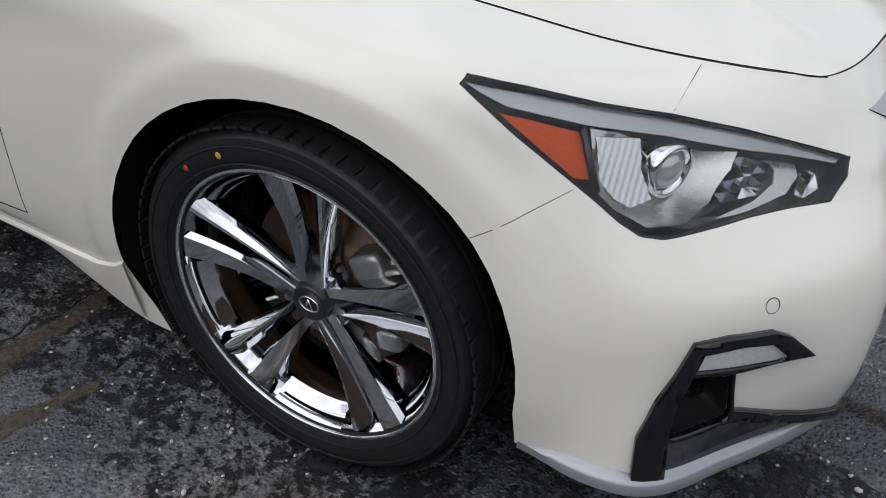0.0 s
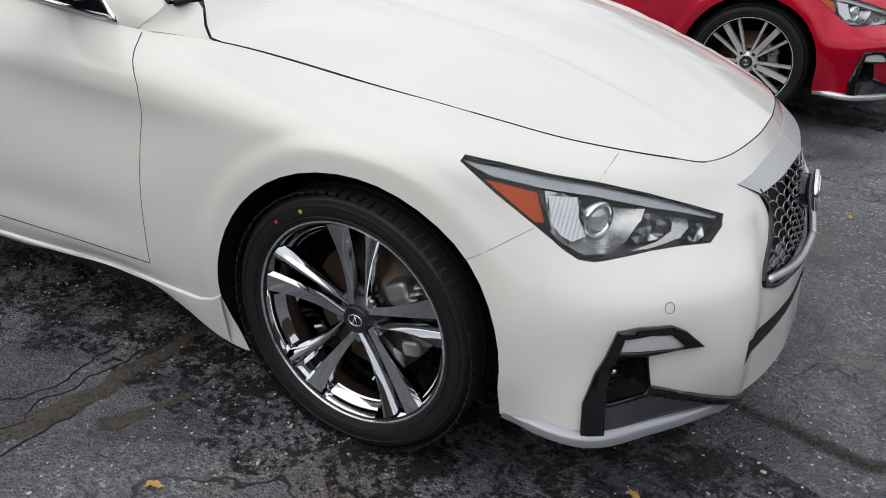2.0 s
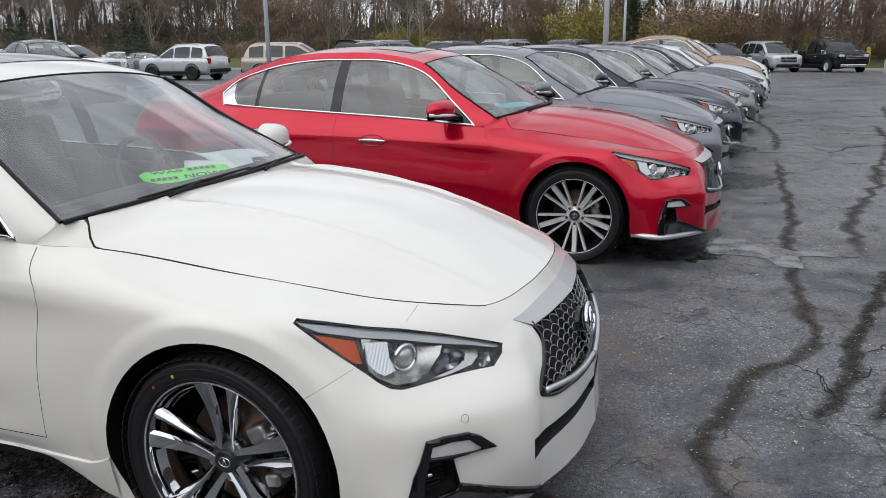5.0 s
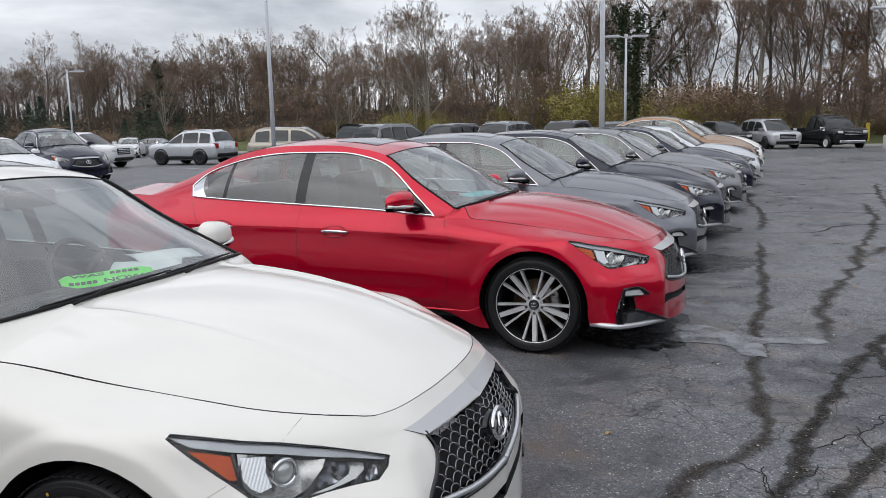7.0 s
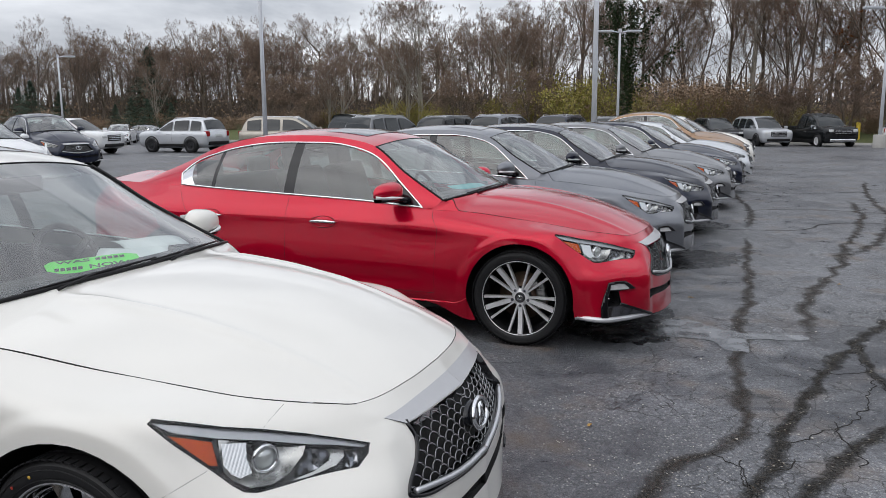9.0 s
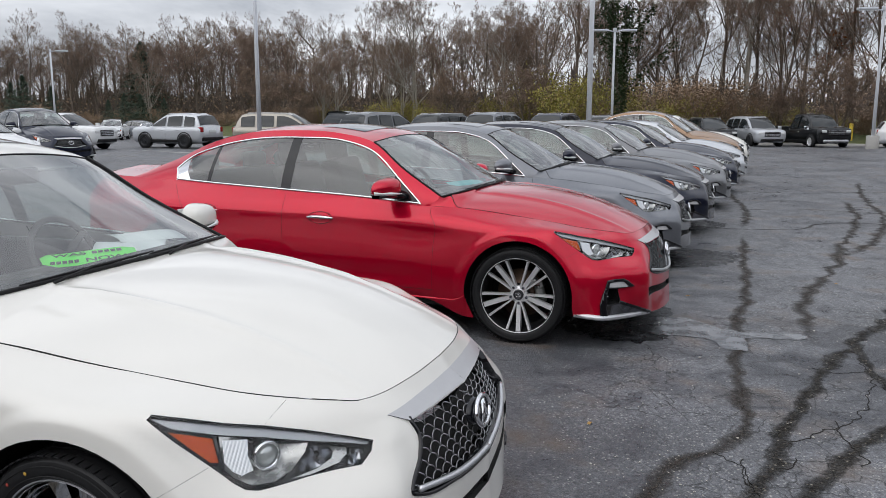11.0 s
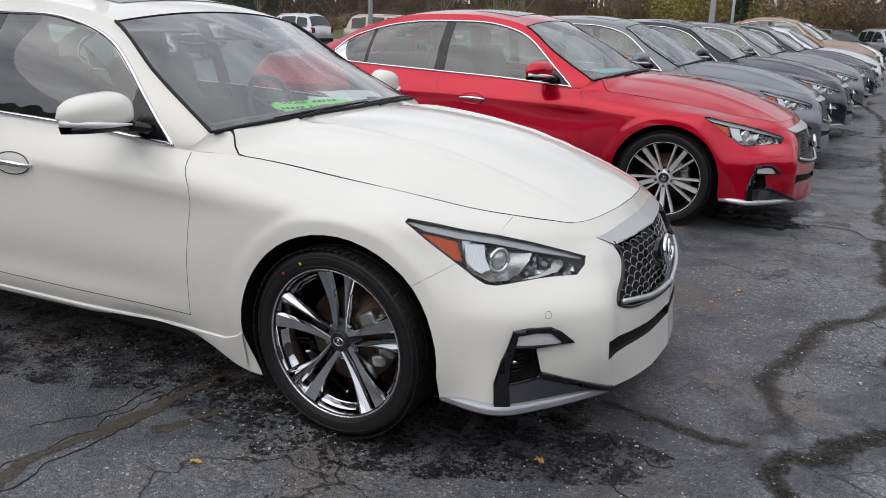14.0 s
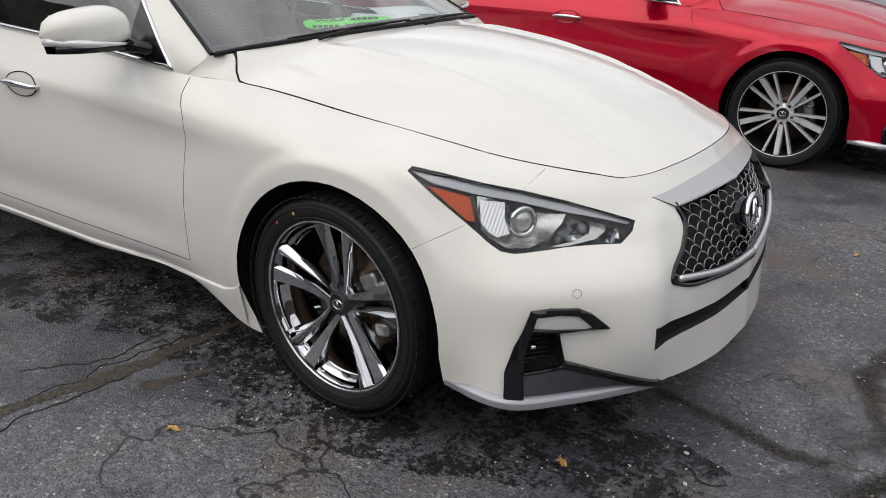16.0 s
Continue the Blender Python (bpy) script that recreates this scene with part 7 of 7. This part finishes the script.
# ---- trees and brush ----
BARK = plain("grey_brown_bark", (0.15, 0.118, 0.094), 0.9, 0.0, 30.0, 0.4, 0.5)
PALE_BARK = plain("pale_sycamore_bark", (0.30, 0.27, 0.23), 0.85, 0.0, 9.0, 0.45, 0.4)
# twigs deep in the woods, their shade put into a darker brown
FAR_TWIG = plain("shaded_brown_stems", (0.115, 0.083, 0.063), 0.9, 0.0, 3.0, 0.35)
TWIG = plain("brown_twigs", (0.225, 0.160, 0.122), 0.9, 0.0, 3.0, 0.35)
IVY = plain("dark_ivy_leaf", (0.035, 0.06, 0.022), 0.55, 0.0, 3.0, 0.5)
NEEDLE = plain("dark_conifer_needle", (0.035, 0.06, 0.035), 0.75, 0.0, 3.0, 0.5)


def leafy(name, a, b, c):
    k = Mat(name, a, 0.75)
    r = k.node("ShaderNodeNewGeometry").outputs["Random Per Island"]
    k.to("Base Color", k.ramp(r, [(0.0, a), (0.5, b), (1.0, c)]))
    return k.m


BRUSH = leafy("autumn_brush_leaf", (0.20, 0.20, 0.04), (0.33, 0.29, 0.06), (0.27, 0.19, 0.07))
BROWN = leafy("brown_dead_leaf", (0.26, 0.18, 0.12), (0.31, 0.21, 0.13), (0.21, 0.16, 0.12))
RUST = leafy("rust_red_leaf", (0.20, 0.06, 0.02), (0.28, 0.10, 0.03), (0.14, 0.05, 0.02))


def branch(limbs, twigs, p, d, r, length, level, rng, spread):
    """Grows one limb and its children."""
    n = 4 if level < 3 else 2
    pts, rr = [p.copy()], [r]
    for i in range(n):
        d = (d + Vector((rng.uniform(-1, 1), rng.uniform(-1, 1), rng.uniform(-0.5, 0.9))) * (0.10 + 0.05 * level) + Vector((0, 0, 0.11))).normalized()
        p = p + d * length / n
        pts.append(p.copy())
        rr.append(r * (1 - 0.62 * (i + 1) / n))
    (limbs if level < 3 else twigs).append((pts, rr, level))
    if level >= 5:
        return
    kids = (9, 6, 5, 4, 4)[level]
    for k in range(kids):
        t = rng.uniform(0.30 if level else 0.22, 1.0)
        i = min(int(t * n), n - 1)
        q = pts[i].lerp(pts[i + 1], t * n - i)
        side = d.orthogonal()
        side.rotate(Matrix.Rotation(rng.uniform(0, 2 * math.pi), 3, d))
        nd = (d * rng.uniform(0.55, 1.0) + side * spread * rng.uniform(0.5, 1.0)).normalized()
        branch(limbs, twigs, q, nd, max(0.006, rr[i] * rng.uniform(0.42, 0.62)), length * rng.uniform(0.42, 0.62) * (1.15 - 0.45 * t), level + 1, rng, spread)


def flat_twigs(b, twigs, least):
    """Fine twigs as slim three-sided bars."""
    for pts, rr, level in twigs:
        tube(b, pts, [max(least, q) for q in rr], 3, False)


GROWN = {}


def bare_tree(seed, high, bark, spread=0.75, text="tall bare deciduous tree with a fine brown crown", leaf=None, stems=1):
    rng = random.Random(seed)
    ob = new("tree")
    limbs, twigs = [], []
    for k in range(stems):
        d = Vector((rng.uniform(-0.12, 0.12) * (1 + k), rng.uniform(-0.12, 0.12) * (1 + k), 1)).normalized()
        branch(limbs, twigs, Vector((0.25 * k, 0.1 * k, 0)), d, high * 0.013 * (1 - 0.2 * (stems > 1)), high * 0.72, 0, rng, spread)
    tb = bmesh.new()
    for pts, rr, level in limbs:
        tube(tb, pts, rr, 6 if level == 0 else 4, False)
    part("trunk", tb, bark, ob)
    GROWN[ob.name] = limbs
    cb = bmesh.new()
    flat_twigs(cb, twigs, 0.007)
    part("crown", cb, TWIG, ob, "dense fine bare twigs")
    if leaf:
        lb = bmesh.new()
        tips = [pts[-1] for pts, rr, level in twigs]
        for p in rng.sample(tips, min(len(tips), 900)):
            leaf_quad(lb, p + Vector((rng.uniform(-0.2, 0.2), rng.uniform(-0.2, 0.2), rng.uniform(-0.2, 0.1))), rng.uniform(0.05, 0.12), rng)
        part("leaves", lb, leaf, ob)
    return tagged(ob, text, "tree", "trees behind the lot")


def leaf_quad(b, p, s, rng):
    a = Vector((rng.uniform(-1, 1), rng.uniform(-1, 1), rng.uniform(-1, 1))).normalized()
    c = a.orthogonal().normalized()
    a, c = a * s, c * s * 0.6
    b.faces.new([b.verts.new(q) for q in (p - a, p + c, p + a, p - c)])


def conifer(seed, high):
    rng = random.Random(seed)
    ob = new("conifer")
    t = bmesh.new()
    tube(t, [(0, 0, 0), (0, 0, high * 0.6), (0, 0, high)], [high * 0.02, high * 0.012, 0.01], 6)
    part("trunk", t, BARK, ob)
    c = bmesh.new()
    for k in range(3200):
        h = rng.random() ** 1.1
        z = high * (0.06 + 0.94 * h)
        reach = high * 0.60 * (1 - h) * (0.8 + 0.25 * math.sin(h * 60))
        ang, r = rng.uniform(0, 2 * math.pi), reach * rng.uniform(0.3, 1.05)
        p = Vector((r * math.cos(ang), r * math.sin(ang), z - 0.25 * r))
        o = Vector((math.cos(ang), math.sin(ang), -0.35)) * rng.uniform(0.18, 0.4)
        sd = Vector((-math.sin(ang), math.cos(ang), rng.uniform(-0.3, 0.3))) * rng.uniform(0.06, 0.14)
        c.faces.new([c.verts.new(q) for q in (p - o * 0.3, p + sd, p + o, p - sd)])
    part("crown", c, NEEDLE, ob, "dark green drooping needles")
    return tagged(ob, "dark green conifer among bare trees", "tree", "trees behind the lot")


def bush(seed, wide_, high, mat, text):
    rng = random.Random(seed)
    ob = new("bush")
    s = bmesh.new()
    l = bmesh.new()
    for k in range(16):
        a, r = rng.uniform(0, 2 * math.pi), rng.uniform(0, wide_ * 0.35)
        p = Vector((r * math.cos(a), r * math.sin(a), 0))
        d = Vector((math.cos(a) * 0.5, math.sin(a) * 0.5, 1)).normalized()
        pts = [p]
        for i in range(4):
            d = (d + Vector((rng.uniform(-0.4, 0.4), rng.uniform(-0.4, 0.4), 0.1))).normalized()
            pts.append(pts[-1] + d * high / 4 * rng.uniform(0.7, 1.1))
        tube(s, pts, [0.03, 0.022, 0.016, 0.01, 0.005], 4, False)
        for q in pts[1:]:
            for j in range(60):
                e = q + Vector((rng.gauss(0, 0.3), rng.gauss(0, 0.3), rng.gauss(0, 0.24))) * wide_ * 0.28
                e.z = max(0.05, e.z)
                leaf_quad(l, e, rng.uniform(0.028, 0.065), rng)
    part("stem", s, BARK, ob)
    part("foliage", l, mat, ob)
    return tagged(ob, text, "bush", "bushes at the woods' edge")


rngw = random.Random(5)
kinds = [bare_tree(11, 15, BARK, 0.62), bare_tree(12, 14, BARK, 0.52), bare_tree(13, 13, BARK, 0.75), bare_tree(14, 12, BARK, 0.62, stems=3), bare_tree(15, 14.5, BARK, 0.58, stems=2)]
pale = bare_tree(21, 14, PALE_BARK, 0.7, "pale-barked bare tree at the woods' edge", None, 2)
ivy = bare_tree(31, 14, BARK, 0.65, "bare tree with dark ivy climbing its limbs", None, 2)
rust = bare_tree(41, 13, BARK, 0.6, "bare tree with a few rust-red leaves", RUST)
low = bare_tree(51, 7.5, BARK, 1.15, "low spreading tree with tangled twigs", BROWN, 4)
ib = bmesh.new()
for pts, rr, level in GROWN[ivy.name]:
    if level > 1:
        continue
    for p, q in zip(pts, pts[1:]):
        for k in range(int((q - p).length * (150 if level == 0 else 40))):
            c = p.lerp(q, rngw.random())
            if c.z < 9.8:
                s = (0.24 if level == 0 else 0.18) * (1.15 - 0.05 * c.z)
                leaf_quad(ib, c + Vector((rngw.gauss(0, s), rngw.gauss(0, s), rngw.gauss(0, 0.2))), rngw.uniform(0.08, 0.16), rngw)
part("ivy", ib, IVY, ivy, "dark ivy leaves on the limbs")
con = conifer(61, 9.0)
EYE_AT = Vector((1.56, -1.61, 0))


def spot(deg, d):
    """A place d metres away, at deg degrees to the right of the lot's long axis."""
    return EYE_AT.x + d * math.sin(radians(deg)), EYE_AT.y + d * math.cos(radians(deg))


first = set()


def put(kind, deg, d, scale=1.0, z=-0.35):
    x, y = spot(deg, d)
    m = pose(x, y, z, 0, 0, rngw.uniform(0, 360))
    if kind.name not in first:
        first.add(kind.name)
        ob = kind
        ob.matrix_basis = m
    else:
        ob = copy_thing(kind, m)
    ob.scale = (scale, scale, scale)
    return ob


def depth_at(deg):
    return float(np.interp(deg, [-60, -45, -30, -17, -5, 5, 12, 30], [98, 95, 90, 78, 66, 62, 60, 60]))


def height_at(deg):
    return float(np.interp(deg, [-60, -44, -38, -33, -30, -26, -22, -18, -14, -9, 0, 10, 30], [0.70, 0.74, 0.86, 0.90, 0.95, 0.92, 0.78, 0.82, 0.85, 0.98, 1.05, 1.05, 1.0]))


for i in range(132):
    deg = -60 + 88 * (i + rngw.uniform(-0.5, 0.5)) / 132
    row = i % 3
    if (deg > -9 and row > 0) or (deg > -30 and row == 2):
        continue
    put(rngw.choice(kinds), deg, depth_at(deg) + 3 + row * 7 + rngw.uniform(-2, 2), height_at(deg) * rngw.uniform(0.85, 1.12))
for deg, d, s in ((-25.5, -4, 0.55), (-24.5, -3, 0.6), (-18.9, -1, 1.0), (-19.9, -2, 0.62), (-20.8, -1, 0.7), (-37.0, -2, 0.6), (-12.5, 1, 0.8), (3.5, 2, 0.9)):
    put(pale, deg, depth_at(deg) + d, s)
put(ivy, -4.4, 61, 1.0)
put(rust, 7.2, 63, 1.05)
for deg, d, s in ((-37.4, 93, 1.05), (-45.2, 90, 0.55), (-44.5, 84, 0.60), (-42.9, 87, 0.50), (-39.6, 84, 0.36), (-38.6, 88, 0.44), (-37.6, 84, 0.42), (-36.1, 86, 0.38), (-47, 85, 0.6), (-50, 88, 0.7)):
    put(con, deg, d, s)
for deg, d, s in ((9.5, 60, 0.8), (6.0, 62, 0.6), (-30, 84, 0.9), (-27.5, 82, 0.8), (-16, 72, 0.8), (-11, 68, 0.8), (13, 60, 0.8)):
    put(low, deg, d, s)
b_green = bush(71, 2.6, 2.6, BRUSH, "yellow-green autumn bush at the woods' edge")
b_brown = bush(72, 2.4, 2.2, BROWN, "brown leafless brush at the woods' edge")
for i in range(64):
    deg = -58 + 82 * (i + rngw.uniform(-0.4, 0.4)) / 64
    green = (-26 < deg < 9) and rngw.random() < (0.85 if deg > -13 else 0.6)
    put(b_green if green else b_brown, deg, depth_at(deg) - 1.5 + (4.5 if deg > 4 else 0) + rngw.uniform(-1.5, 2.5), rngw.uniform(0.7, 1.35) * (1.6 if -14 < deg < 4 else 1))
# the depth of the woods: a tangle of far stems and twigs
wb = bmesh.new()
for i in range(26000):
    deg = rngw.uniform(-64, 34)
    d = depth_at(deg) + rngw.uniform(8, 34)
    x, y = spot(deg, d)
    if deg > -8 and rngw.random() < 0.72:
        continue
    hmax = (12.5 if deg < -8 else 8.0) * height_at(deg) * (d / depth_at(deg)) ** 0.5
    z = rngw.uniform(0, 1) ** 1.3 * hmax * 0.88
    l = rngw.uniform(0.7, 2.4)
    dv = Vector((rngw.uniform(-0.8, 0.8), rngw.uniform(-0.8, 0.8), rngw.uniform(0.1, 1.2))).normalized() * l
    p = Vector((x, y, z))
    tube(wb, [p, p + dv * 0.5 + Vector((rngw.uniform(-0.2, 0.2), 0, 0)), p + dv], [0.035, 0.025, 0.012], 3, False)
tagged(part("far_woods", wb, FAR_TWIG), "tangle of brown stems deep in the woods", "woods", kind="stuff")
lb = bmesh.new()
for i in range(16000):
    deg = rngw.uniform(-64, 34)
    d = depth_at(deg) + rngw.uniform(1, 30)
    x, y = spot(deg, d)
    z = rngw.random() ** 2.2 * 4.6 * height_at(deg)
    leaf_quad(lb, Vector((x, y, z + 0.2)), rngw.uniform(0.08, 0.20), rngw)
tagged(part("undergrowth", lb, BROWN, None, "", False), "brown undergrowth and dead leaves among the trunks", "undergrowth", kind="stuff")

# ---- distant woods all round, which close the place ----
kb = bmesh.new()
rows = []
for a in np.linspace(radians(0), radians(360), 5400):
    # behind the viewpoint, unseen, the ring is nearer and taller to darken reflections
    behind = 0.5 - 0.5 * math.cos(a + 0.35)
    r = 140 - 88 * min(1, max(0, (behind - 0.25) * 4))
    h = 5.0 + 13.0 * min(1, max(0, (behind - 0.25) * 4)) + 1.6 * noise.noise(Vector((a * 9, 0.3, 0))) + 1.2 * noise.noise(Vector((a * 40, 1.3, 0))) + 5.5 * rngw.random() ** 2.5 * (1 - min(1, max(0, (behind - 0.25) * 4)))
    rows.append([(r * math.sin(a), r * math.cos(a), z * h - 0.5) for z in np.linspace(0, 1, 4)])
grid(kb, rows)
far = Mat("distant_woods", (0.15, 0.12, 0.10), 0.95)
far.to("Base Color", far.ramp(far.noise(0.9, 8.0, 0.7), [(0.3, (0.035, 0.027, 0.022)), (0.7, (0.13, 0.10, 0.085))]))
tagged(part("backdrop", kb, far.m), "brown woods standing far behind the lot", "woods", kind="structure")
